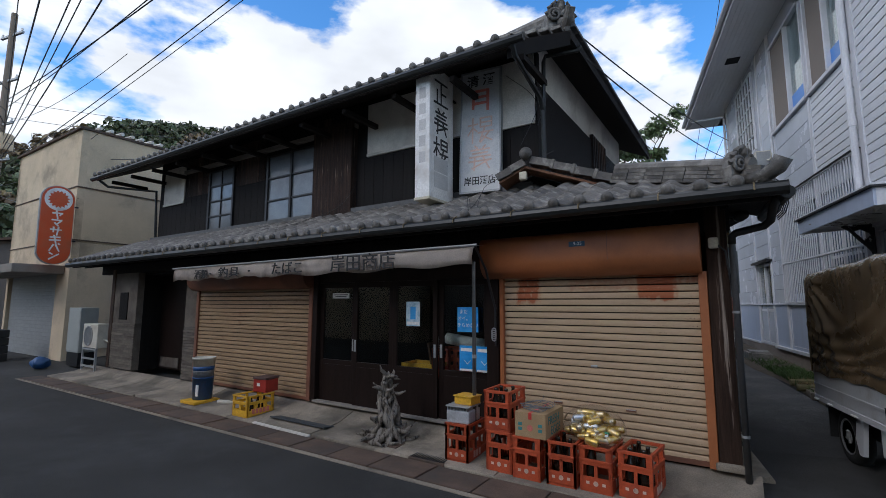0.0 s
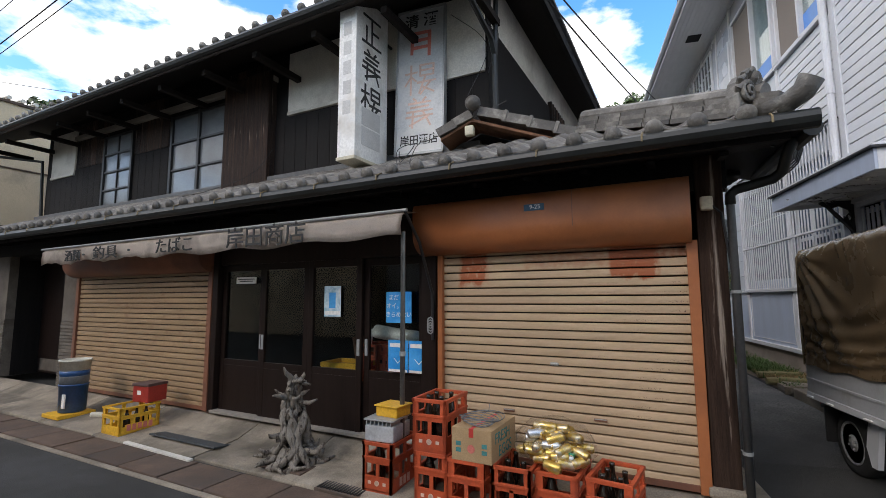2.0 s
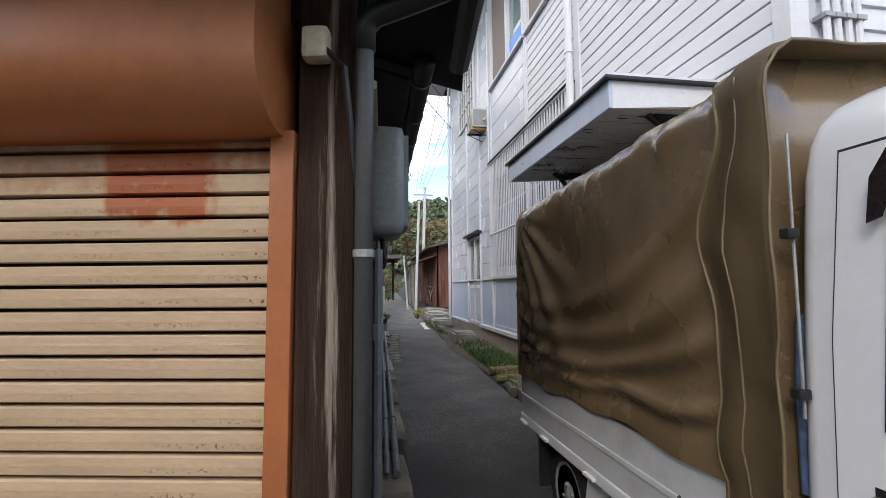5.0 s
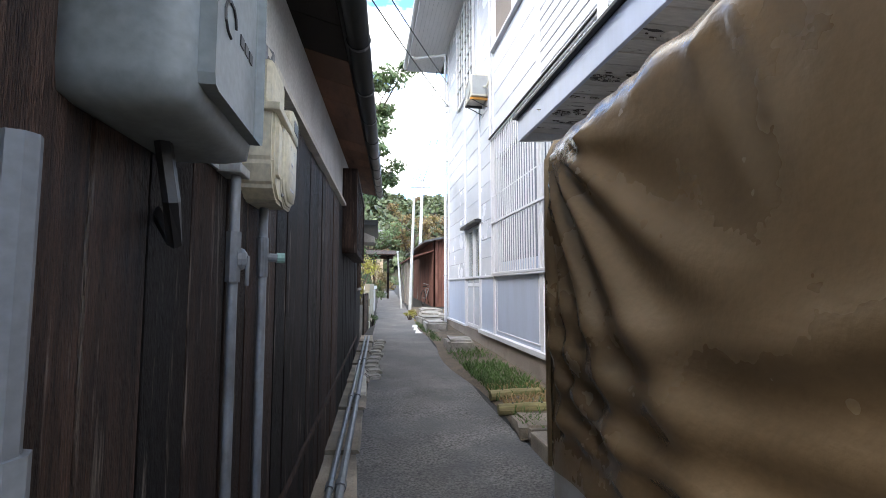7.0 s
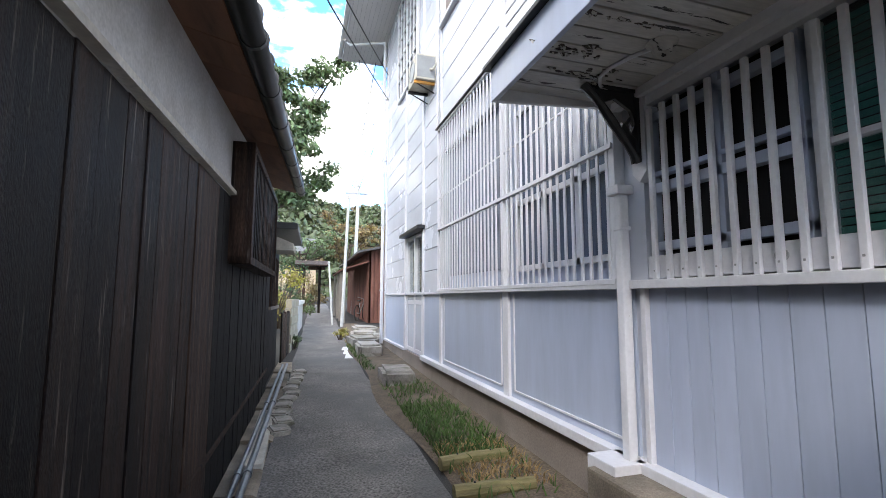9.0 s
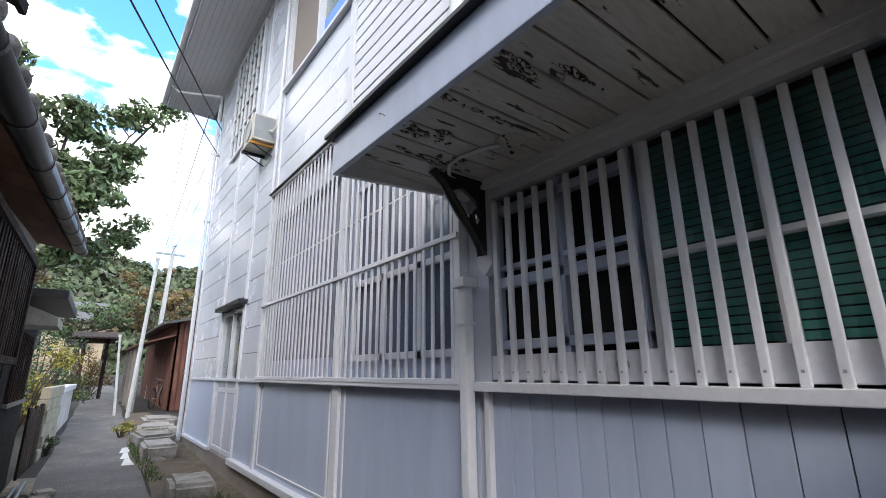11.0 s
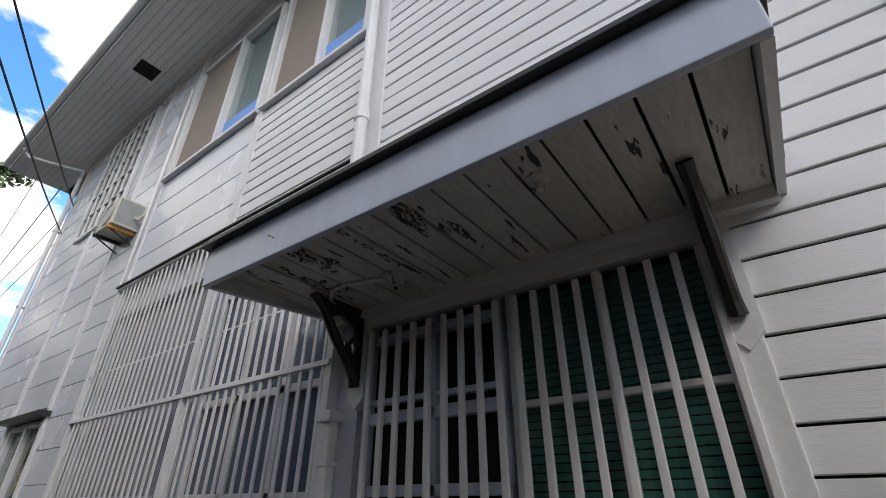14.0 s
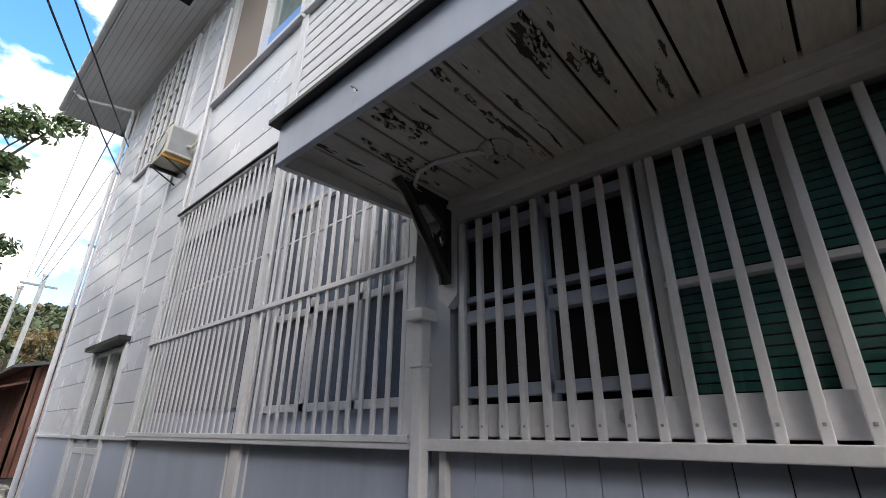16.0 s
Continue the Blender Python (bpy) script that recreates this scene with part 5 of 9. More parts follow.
# barred window
bw2 = part("barred_window", box(-0.02, 0.02, 5.2, 7.45, 1.74, 2.62), M_DARKGAP, side, "dark window behind upright timber bars")
for b in ((5.17, 5.25, 1.7, 2.66), (7.4, 7.48, 1.7, 2.66)):
    part("window_jamb", box(0.0, 0.17, b[0], b[1], b[2], b[3], bev=0.004), M_DARKWOOD, bw2)
for z in (1.7, 2.6):
    part("window_rail", box(0.0, 0.17, 5.17, 7.48, z, z + 0.06, bev=0.004), M_DARKWOOD, bw2)
me = mesh_of(box(0.12, 0.15, 0, 0.045, 1.74, 2.62, bev=0.003), "bar", M_DARKWOOD)
for i in range(19):
    share("bar", me, bw2, Matrix.Translation((0, 5.3 + i * 0.113, 0)))

# eaves of the wing
er = part("wing_roof", slab([(GX(0.9) + 0.02, 0.9, GZ(0.9) + 0.045), (GX(8.6) + 0.02, 8.6, GZ(8.6) + 0.045), (-1.0, 8.6, GZ(8.6) + 0.36), (-1.0, 0.9, GZ(0.9) + 0.36)], 0.05), M_BLACKTILE, side, "dark tiled lean-to roof with timber eaves")
sb = 0.9
while sb < 8.5:
    part("eave_board", slab([(GX(sb), sb, GZ(sb) - 0.012), (GX(sb + 0.4), sb + 0.395, GZ(sb + 0.395) - 0.012), (-0.02, sb + 0.395, GZ(sb + 0.395) + 0.06), (-0.02, sb, GZ(sb) + 0.06)], 0.015), M_BROWNWOOD if sb > 2.2 else M_EAVEWOOD, er)
    sb += 0.4
me_t = tile_mesh(0.262, 0.27, "wing_tile", True)
for i in range(29):
    y = 1.05 + i * 0.262
    for r in range(3):
        share("roof_tile", me_t if r == 0 else ME_TILE, er, Matrix.Translation((GX(y) + 0.05 - r * 0.22, y, GZ(y) + 0.05 + r * 0.075)) @ Matrix.Rotation(math.radians(90), 4, 'Z') @ Matrix.Rotation(0.28, 4, 'X'))
g = part("eave_gutter", tube([(GX(0.7) + 0.07, 0.7, GZ(0.7)), (GX(8.62) + 0.07, 8.62, GZ(8.62))], 0.058, 12), M_GUTTER, er, "black half-round gutter", True)
for i in range(12):
    y = 0.9 + i * 0.68
    part("gutter_joint", tube([(GX(y) + 0.07, y, GZ(y)), (GX(y + 0.03) + 0.07, y + 0.03, GZ(y + 0.03))], 0.063, 12), M_GUTTER, g)
part("flat_roof", slab([(-2.4, 0.9, GZ(0.9) + 0.36), (-1.0, 0.9, GZ(0.9) + 0.36), (-1.0, 8.6, GZ(8.6) + 0.36), (-2.4, 8.6, GZ(8.6) + 0.36)], 0.05), M_BLACKTILE, er)
# small gablet over the end of the wing: clay caps stepping down from a round boss, brown boards beneath
APX, APZ, FALL = -2.1, 3.43, 0.36
for i in range(5):
    c = part("verge_cap", extrude([(0.0, -0.07), (0.3, -0.05), (0.3, 0.045), (0.0, 0.03)], "y", -0.09, 0.12), M_TILE, er, "grey clay verge cap")
    c.matrix_local = pose(APX + 0.06 + i * 0.262, 0.84, APZ - 0.01 - i * 0.262 * FALL, 0, math.degrees(math.atan(FALL)), 0)
    part("cap_lip", box(-0.02, 0.02, -0.1, 0.13, -0.075, 0.055, bev=0.008), M_TILE, c).matrix_local = Matrix.Translation((0.3, 0, 0))
for i in range(2):
    c = part("verge_cap", extrude([(0.0, -0.07), (0.22, -0.05), (0.22, 0.04), (0.0, 0.03)], "y", -0.09, 0.12), M_TILE, er)
    c.matrix_local = pose(APX - 0.04 - i * 0.18, 0.84, APZ - 0.03 - i * 0.18 * 0.5, 0, 180 - 27, 0) @ Matrix.Diagonal((1, 1, -1, 1))
part("verge_boss", ball((APX, 0.72, APZ + 0.05), 0.085, None, 16), M_TILE, er, "round clay boss", True)
for i in range(3):
    part("verge_board", slab([(APX - 0.02, 0.78 + i * 0.13, APZ - 0.1), (APX + 1.35, 0.78 + i * 0.13, APZ - 0.1 - 1.35 * FALL), (APX + 1.35, 0.9 + i * 0.13, APZ - 0.1 - 1.35 * FALL), (APX - 0.02, 0.9 + i * 0.13, APZ - 0.1)], 0.03), M_BROWNWOOD, er, "brown boards under the verge" if i == 0 else "")
part("verge_board", slab([(APX - 0.38, 0.78, APZ - 0.28), (APX - 0.02, 0.78, APZ - 0.1), (APX - 0.02, 1.16, APZ - 0.1), (APX - 0.38, 1.16, APZ - 0.28)], 0.03), M_BROWNWOOD, er)
part("gable_infill", extrude([(APX - 0.3, 2.7), (APX + 1.5, 2.7), (APX + 1.3, 2.82), (APX, APZ - 0.14), (APX - 0.3, APZ - 0.28)], "y", 1.16, 1.2), M_BLACKWOOD, er)
part("small_lamp", box(-2.2, -2.1, 0.74, 0.82, 3.14, 3.25, bev=0.02), M_CREAMBOX, er, "small cream porch lamp")

# second, lower stretch of the wing
w2 = thing("rear_shed", pose(1.18, 13.62, 0.1, 0, 0, -1.6), "black boarded shed at the end of the wing", "shed")
part("wall", box(-1.5, 0.0, 0.0, 2.2, -0.1, 2.3), M_BLACKWOOD, w2)
for i in range(10):
    part("plank", box(0.0, 0.015, i * 0.22, i * 0.22 + 0.21, 0.0, 2.2, bev=0.003), M_BLACKWOOD, w2)
part("eave", box(-1.6, 0.42, -0.05, 2.3, 2.35, 2.45, bev=0.01), M_BLACKTILE, w2)
part("hood", extrude([(0.0, 2.3), (0.36, 2.15), (0.36, 2.05), (0.0, 2.05)], "y", 0.1, 0.85), M_PLASTER, w2, "pale boxed hood")
part("sill", box(0.0, 0.06, 0.3, 1.9, 1.15, 1.2), M_GREYPLASTER, w2)
for i in range(10):
    part("bar", box(0.02, 0.05, 0.4 + i * 0.14, 0.44 + i * 0.14, 1.2, 2.0), M_DARKWOOD, w2)

# kerb, pipes and paving along the wing
strip = thing("lane_edge", pose(1.0, 5.3, 0.0, 0, 0, -1.6), "worn concrete strip beside the shop wall", "kerb", kind="structure")
for i in range(9):
    y0 = i * 1.2
    part("edge_slab", extrude([(0.0, -0.3), (0.27, -0.3), (0.27 + 0.01 * (i % 3), 0.0), (0.25, 0.02), (0.0, 0.03)], "y", y0, y0 + 1.185), M_CONCRETE, strip).matrix_local = Matrix.Translation((0, 0, gz(1.1, 5.9 + y0) + 0.0))
for x, r in ((0.1, 0.022), (0.17, 0.028)):
    pipe = thing("wall_pipe", Matrix.Identity(4), "grey service pipe lying along the wall foot", "pipe")
    part("run", tube([(1.0 + x + 0.028 * (y - 5), y, gz(1.1, y) + 0.03 + r) for y in (7.0, 8.5, 10, 12, 14, 15.5)], r, 8), M_GREYPIPE, pipe)
    for y in (8.2, 10.4, 12.6):
        part("coupling", tube([(1.0 + x + 0.028 * (y - 5), y, gz(1.1, y) + 0.03 + r), (1.0 + x + 0.028 * (y - 5), y + 0.08, gz(1.1, y) + 0.032 + r)], r * 1.35, 8), M_GREYPIPE, pipe)
M_STONE = surf("field_stone", (0.3, 0.28, 0.25), 0.25, 5, 0.9, 0.5, 40, rand=0.25, stain=(0.12, 0.12, 0.08), stain_scale=4)


def rock(name, c, sx, sy, sz, label, cat, group="", rz=0.0, mat=None):
    bm = bmesh.new()
    bmesh.ops.create_cube(bm, size=1.0)
    bmesh.ops.bevel(bm, geom=bm.edges[:], offset=0.12, segments=2, affect='EDGES')
    bmesh.ops.subdivide_edges(bm, edges=bm.edges[:], cuts=1, use_grid_fill=True)
    sd = rnd.uniform(0, 50)
    for v in bm.verts:
        k = noise.noise(v.co * 2.2 + Vector((sd, sd, sd)))
        v.co *= 1 + 0.14 * k
        v.co = Vector((v.co.x * sx, v.co.y * sy, v.co.z * sz))
    return solo(name, bm, mat or M_STONE, label, cat, "", group, False, pose(c[0], c[1], c[2] + sz * 0.42, 0, 0, rz))


for i in range(11):
    y = 11.6 + i * 0.33
    rock("paving_stone", (1.48 + 0.02 * i + rnd.uniform(-.03, .03), y, gz(1.5, y) - 0.04), 0.2, 0.3, 0.1, "flat pale stone set beside the lane", "stone", "stones along the lane edge", rnd.uniform(-15, 15))
solo("drain_plank", box(1.25, 1.42, 10.6, 13.6, 0.0, 0.06, bev=0.01), M_PLASTER, "long pale stone slab along the wall foot", "slab", "structure", at=Matrix.Translation((0, 0, 0.05)))

ln = bmesh.new()
prev = None
for i in range(40):
    y = 6.2 + i * 1.0
    xl, xr = 1.27 + 0.03 * (y - 6) + 0.02 * math.sin(i * 1.7), 2.76 + 0.03 * math.sin(i * 1.3) + (0.03 * (y - 14) if y > 14 else 0)
    row_ = [ln.verts.new((x, y, gz(x, y) + 0.005)) for x in (xl, (xl + xr) / 2, xr)]
    if prev:
        for j in range(2):
            ln.faces.new((prev[j], prev[j + 1], row_[j + 1], row_[j]))
    prev = row_
solo("lane", ln, M_LANE, "narrow grey asphalt lane between the houses", "lane", "structure")

# planting strip by the white house
verge = bmesh.new()
n = 26
pts = []
for i in range(n + 1):
    y = 8.9 + i * 0.6
    x = 2.72 + 0.08 * math.sin(i * 0.8) + (0.04 * (y - 15) if y > 15 else 0)
    pts.append((x, y))
rows = []
for x, y in pts:
    rows.append([verge.verts.new((x + (WX + 0.1 - x) * u, y, gz(x, y) + 0.012 + 0.05 * min(1, u * 3) + 0.02 * noise.noise(Vector((u * 5, y * 2, 0))))) for u in (0, 0.08, 0.3, 0.6, 1.0)])
for a, b in zip(rows, rows[1:]):
    for j in range(4):
        verge.faces.new((a[j], a[j + 1], b[j + 1], b[j]))
solo("verge", verge, M_EARTH, "bare brown earth strip along the white house", "ground", "structure", smooth=True)
M_GRASS = surf("grass", (0.07, 0.13, 0.03), 0.4, 8, 0.7, 0, fine=0.3)
M_STRAW = surf("dry_grass", (0.32, 0.22, 0.1), 0.35, 8, 0.8, 0, fine=0.3)


def tuft_field(name, boxes, mat, label, h=0.1):
    bm = bmesh.new()
    for x0, x1, y0, y1, count in boxes:
        for _ in range(count):
            x, y = rnd.uniform(x0, x1), rnd.uniform(y0, y1)
            z = gz(x, y) + 0.05
            a = rnd.uniform(0, 6.28)
            hh = h * rnd.uniform(0.4, 1.1)
            lx, ly = rnd.uniform(-1, 1) * hh, rnd.uniform(-1, 1) * hh
            dx, dy = 0.007 * math.cos(a), 0.007 * math.sin(a)
            v = [bm.verts.new(p) for p in ((x - dx, y - dy, z), (x + dx, y + dy, z), (x + dx * .7 + lx * .5, y + dy * .7 + ly * .5, z + hh * .7), (x - dx * .7 + lx * .5, y - dy * .7 + ly * .5, z + hh * .7), (x + lx, y + ly, z + hh))]
            bm.faces.new((v[0], v[1], v[2], v[3]))
            bm.faces.new((v[3], v[2], v[4]))
    solo(name, bm, mat, label, "grass", "stuff")


tuft_field("grass", [(2.82, 3.45, 10.2, 12.0, 1300), (2.8, 3.5, 9.4, 13.2, 500), (2.8, 3.0, 8.9, 9.3, 260), (2.75, 2.95, 14.5, 18, 300), (3.0, 3.4, 12.5, 14, 200)], M_GRASS, "short green weeds in the earth strip")
tuft_field("dry_grass", [(2.85, 3.5, 9.6, 10.6, 900), (3.4, 5.5, 18.2, 22.5, 2600), (2.8, 3.2, 17, 19, 200)], M_STRAW, "dry straw-coloured grass", 0.07)
M_LOG = surf("mossy_post", (0.22, 0.19, 0.09), 0.3, 5, 0.9, 0.4, 50, stretch=(1, 6, 6), stain=(0.12, 0.13, 0.04), stain_scale=3)
for x0, y0, rz in ((2.78, 10.15, 4), (2.72, 9.62, -3)):
    lg = thing("timber_edging", pose(x0, y0, gz(x0, y0) + 0.02, 0, 0, rz), "mossy half-round timber edging on the earth", "edging", "edging timbers")
    part("log", tube([(0, 0, 0.05), (0.3, 0.0, 0.055), (0.6, 0.01, 0.05)], [0.055, 0.06, 0.055], 10), M_LOG, lg)
    for px in (0.15, 0.45):
        part("nail", tube([(px, 0, 0.1), (px, 0, 0.118)], 0.008, 6), M_BLACK, lg)
rock("stepping_slab", (3.05, 9.1, 0.0), 0.62, 0.48, 0.16, "flat grey concrete slab with a pale splash", "slab", rz=-6, mat=M_CONCRETE)
rock("stepping_block", (3.12, 13.6, 0.06), 0.5, 0.9, 0.34, "squared stone block used as a door step", "stone", rz=-4)
for i, (x, y, sx, sy) in enumerate(((3.1, 16.6, 0.5, 1.1), (3.15, 17.9, 0.6, 1.2), (3.35, 19.3, 0.7, 1.3), (3.7, 18.4, 0.6, 1.0), (3.6, 20.8, 0.7, 1.4))):
    rock("edging_stone", (x, y, gz(x, y) - 0.03), sx, sy, 0.32, "long rough stone edging the raised ground", "stone", "stones edging the raised plot", rnd.uniform(-8, 8))
for i in range(3):
    solo("paint_patch", box(-0.19, 0.19, -0.3, 0.3, 0, 0.006, bev=0.002), M_SIGNWHITE, "worn white paving patch in the asphalt", "patch", "structure", at=pose(2.8 + 0.02 * i, 16.5 + i * 0.62, gz(2.8, 16.5 + i * 0.62) + 0.006, 1.3, 0, -8))

# ------------------------------------------------------------ fixtures on the side wall
rp = thing("corner_downpipe", S, "grey plastic downpipe at the shop corner", "pipe")
part("pipe", tube([(0.308, -0.06, -0.1), (0.308, -0.06, 2.06), (0.308, -0.065, 2.12)], 0.028, 12), M_DARKPIPE, rp, "", True)
part("elbow", tube([(0.308, -0.065, 2.06), (0.31, -0.07, 2.13), (0.345, -0.085, 2.16), (0.45, -0.11, 2.18), (0.56, -0.14, 2.2), (0.61, -0.17, 2.24), (0.63, -0.25, 2.34), (0.66, -0.35, 2.42)], 0.035, 12), M_GUTTER, rp, "black elbow to the gutter", True)
for z in (0.32, 1.42):
    part("clip", tube([(0.308, -0.06, z), (0.308, -0.06, z + 0.022)], 0.033, 12), M_GREYMETAL, rp)
    part("clip_pin", tube([(0.325, -0.02, z + 0.01), (0.24, 0.02, z + 0.01)], 0.006, 6), M_GREYMETAL, rp)
part("side_gutter", tube([(0.72, -0.5, 2.42), (0.66, 0.1, 2.42), (0.6, 0.75, 2.42)], 0.055, 10), M_GUTTER, rp)
for i in range(5):
    cb = thing("loose_cable", S, "black cable looped under the eave corner", "cable", "cables at the eave corner")
    r = 0.09 + 0.03 * i
    part("strand", tube([(0.62 + r * math.cos(a) * 0.7, -0.2 + 0.05 * i, 2.38 + 0.02 * i + r * math.sin(a)) for a in [j * 0.5 - 1.2 for j in range(9)]], 0.006 if i else 0.014, 6), M_BLACK, cb)
iso = thing("cable_bracket", S, "cream insulator under the eaves", "insulator")
part("body", box(0.115, 0.2, -0.095, -0.03, 2.03, 2.135, bev=0.02), M_CREAMBOX, iso)
part("cable", tube([(0.19, -0.08, 2.06), (0.25, -0.08, 2.0), (0.29, -0.05, 1.6), (0.285, -0.04, 1.0)], 0.01, 6), M_BLACK, iso)
part("conduit", tube([(0.3, 0.02, 2.2), (0.3, 0.02, 0.0)], 0.012, 6), M_GREYMETAL, iso)


def meter_box():
    t = thing("meter_box", pose(0.99, 5.72, 1.58), "rounded grey plastic electricity meter box", "meter")
    part("body", box(0.0, 0.19, 0.0, 0.36, 0.0, 0.54, bev=0.05), M_GREYBOX, t, "", True)
    part("door_seam", box(0.188, 0.193, 0.03, 0.33, 0.04, 0.5, bev=0.02), M_GREYBOX, t)
    part("mark", tube([(0.194, 0.14 + 0.03 * math.cos(a), 0.2 + 0.03 * math.sin(a)) for a in [i * 0.6 for i in range(9)]], 0.003, 5), M_BLACK, t)
    for i in range(3):
        part("mark_bar", box(0.193, 0.195, 0.2 + i * 0.03, 0.222 + i * 0.03, 0.19, 0.21), M_BLACK, t)
    part("hose", tube([(0.08, 0.18, 0.02), (0.1, 0.18, -0.1), (0.08, 0.25, -0.16), (0.03, 0.3, -0.1)], 0.014, 6), M_BLACK, t)


meter_box()


def gas_meter():
    t = thing("gas_meter", pose(1.03, 6.47, 1.6) @ Matrix.Diagonal((0.62, 1, 1, 1)), "cream enamelled gas meter on grey pipes", "meter")
    mb = extrude([(0.0, 0.27), (0.0, 0.11), (0.03, 0.04), (0.09, 0.0), (0.25, 0.0), (0.31, 0.05), (0.33, 0.12), (0.33, 0.27)], "x", 0.0, 0.17)
    bmesh.ops.bevel(mb, geom=mb.edges[:], offset=0.012, segments=2, affect='EDGES')
    part("body", mb, M_CREAMBOX, t)
    for nm, grow, xa, xb, bv, lb in (("cover_rim", 0.012, 0.158, 0.176, 0.006, "bolted rim"), ("front_cover", 0.0, 0.16, 0.199, 0.014, "shield-shaped pressed front cover")):
        ring = [(0.115, 0.25), (0.11, 0.1), (0.13, 0.045), (0.185, 0.008), (0.285, 0.012), (0.325, 0.06), (0.335, 0.25)]
        cy, cz = 0.222, 0.13
        cb = extrude([(cy + (y - cy) * (1 + grow / 0.11), cz + (z - cz) * (1 + grow / 0.12)) for y, z in ring], "x", xa, xb)
        bmesh.ops.bevel(cb, geom=cb.edges[:], offset=bv, segments=3, affect='EDGES', clamp_overlap=True)
        part(nm, cb, M_CREAMBOX, t, lb, True)
    part("side_cover", box(0.165, 0.185, 0.03, 0.1, 0.07, 0.24, bev=0.02), M_CREAMBOX, t)
    part("flange", box(-0.01, 0.2, -0.015, 0.345, 0.258, 0.282, bev=0.005), M_CREAMBOX, t)
    part("top", box(0.0, 0.15, 0.03, 0.25, 0.28, 0.44, bev=0.03), M_CREAMBOX, t)
    cnt = part("counter", box(0.12, 0.2, 0.22, 0.36, 0.25, 0.35, bev=0.02), M_CREAMBOX, t, "counter with a small window")
    part("counter_window", box(0.199, 0.203, 0.25, 0.33, 0.28, 0.32), M_BLACK, cnt)
    for y, z in ((0.108, 0.235), (0.104, 0.11), (0.135, 0.03), (0.33, 0.04), (0.343, 0.15), (0.343, 0.235)):
        part("bolt", ball((0.177, y, z), 0.007, None, 8), M_GREYMETAL, t)
    for nm, yy, zz, sz, tx in (("digits", 0.2, 0.205, 0.022, "25"), ("digits", 0.265, 0.2, 0.022, "3"), ("digits", 0.225, 0.15, 0.02, "-5696")):
        words(nm, tx, sz, M_PALEINK, pose(0.1993, yy, zz, 90, 0, 90), t, 0.0008)
    part("label_bar", box(0.198, 0.2, 0.17, 0.28, 0.125, 0.128), M_PALEINK, t)
    part("label_bar", box(0.198, 0.2, 0.19, 0.27, 0.06, 0.068), M_PALEINK, t)
    part("union", tube([(0.07, 0.09, 0.43), (0.07, 0.09, 0.5)], 0.032, 8), M_GREYPIPE, t)
    part("union", tube([(0.07, 0.21, 0.43), (0.07, 0.21, 0.5)], 0.028, 8), M_BLACK, t)
    part("riser", tube([(0.07, 0.09, 0.48), (0.06, 0.08, 0.62), (0.03, 0.0, 0.7), (0.0, -0.3, 0.7)], 0.022, 8), M_GREYPIPE, t)
    part("riser", tube([(0.07, 0.21, 0.48), (0.06, 0.26, 0.55), (0.0, 0.3, 0.6)], 0.022, 8), M_GREYPIPE, t)
    p = part("outlet_pipe", tube([(0.06, 0.22, 0.02), (0.06, 0.22, -0.75), (0.06, 0.22, -1.65)], 0.023, 12), M_GREYPIPE, t, "grey riser pipe", True)
    part("tee", tube([(0.06, 0.22, -0.23), (0.06, 0.22, -0.1)], 0.029, 12), M_GREYPIPE, p)
    part("plug", tube([(0.07, 0.22, -0.165), (0.13, 0.25, -0.165)], 0.015, 10), M_GREYPIPE, p)
    part("plug_cap", tube([(0.125, 0.248, -0.165), (0.16, 0.266, -0.165)], 0.018, 10), surf("verdigris", (0.2, 0.33, 0.28), 0.2, 8, 0.6, 0.1), p, "green tarnished cap")
    q = part("inlet_pipe", tube([(0.06, -0.12, 0.7), (0.06, -0.12, -0.75), (0.06, -0.12, -1.65)], 0.02, 10), M_GREYPIPE, t, "thick grey inlet pipe", True)
    part("valve_body", tube([(0.06, -0.12, -0.25), (0.06, -0.12, -0.12)], 0.03, 8), M_GREYPIPE, q)
    part("valve_ball", ball((0.085, -0.11, -0.19), 0.03, None, 10), M_GREYPIPE, q)
    part("valve_lever", box(0.105, 0.118, -0.115, -0.095, -0.26, -0.18, bev=0.005), M_GREYPIPE, q)
    part("strap", box(0.0, 0.1, -0.165, -0.075, 0.03, 0.055, bev=0.006), M_GREYMETAL, q)
    part("strap_tail", box(0.0, 0.012, -0.32, -0.16, 0.035, 0.05), M_GREYMETAL, q)


gas_meter()
ac_pipe = thing("conduit_pipe", pose(1.05, 5.62, -0.1), "thin grey conduit down the side wall", "pipe")
part("run", tube([(0, 0, 0), (0, 0, 1.6)], 0.02, 8), M_GREYPIPE, ac_pipe)
part("joint", tube([(0, 0, 1.2), (0, 0, 1.27)], 0.028, 8), M_GREYPIPE, ac_pipe)


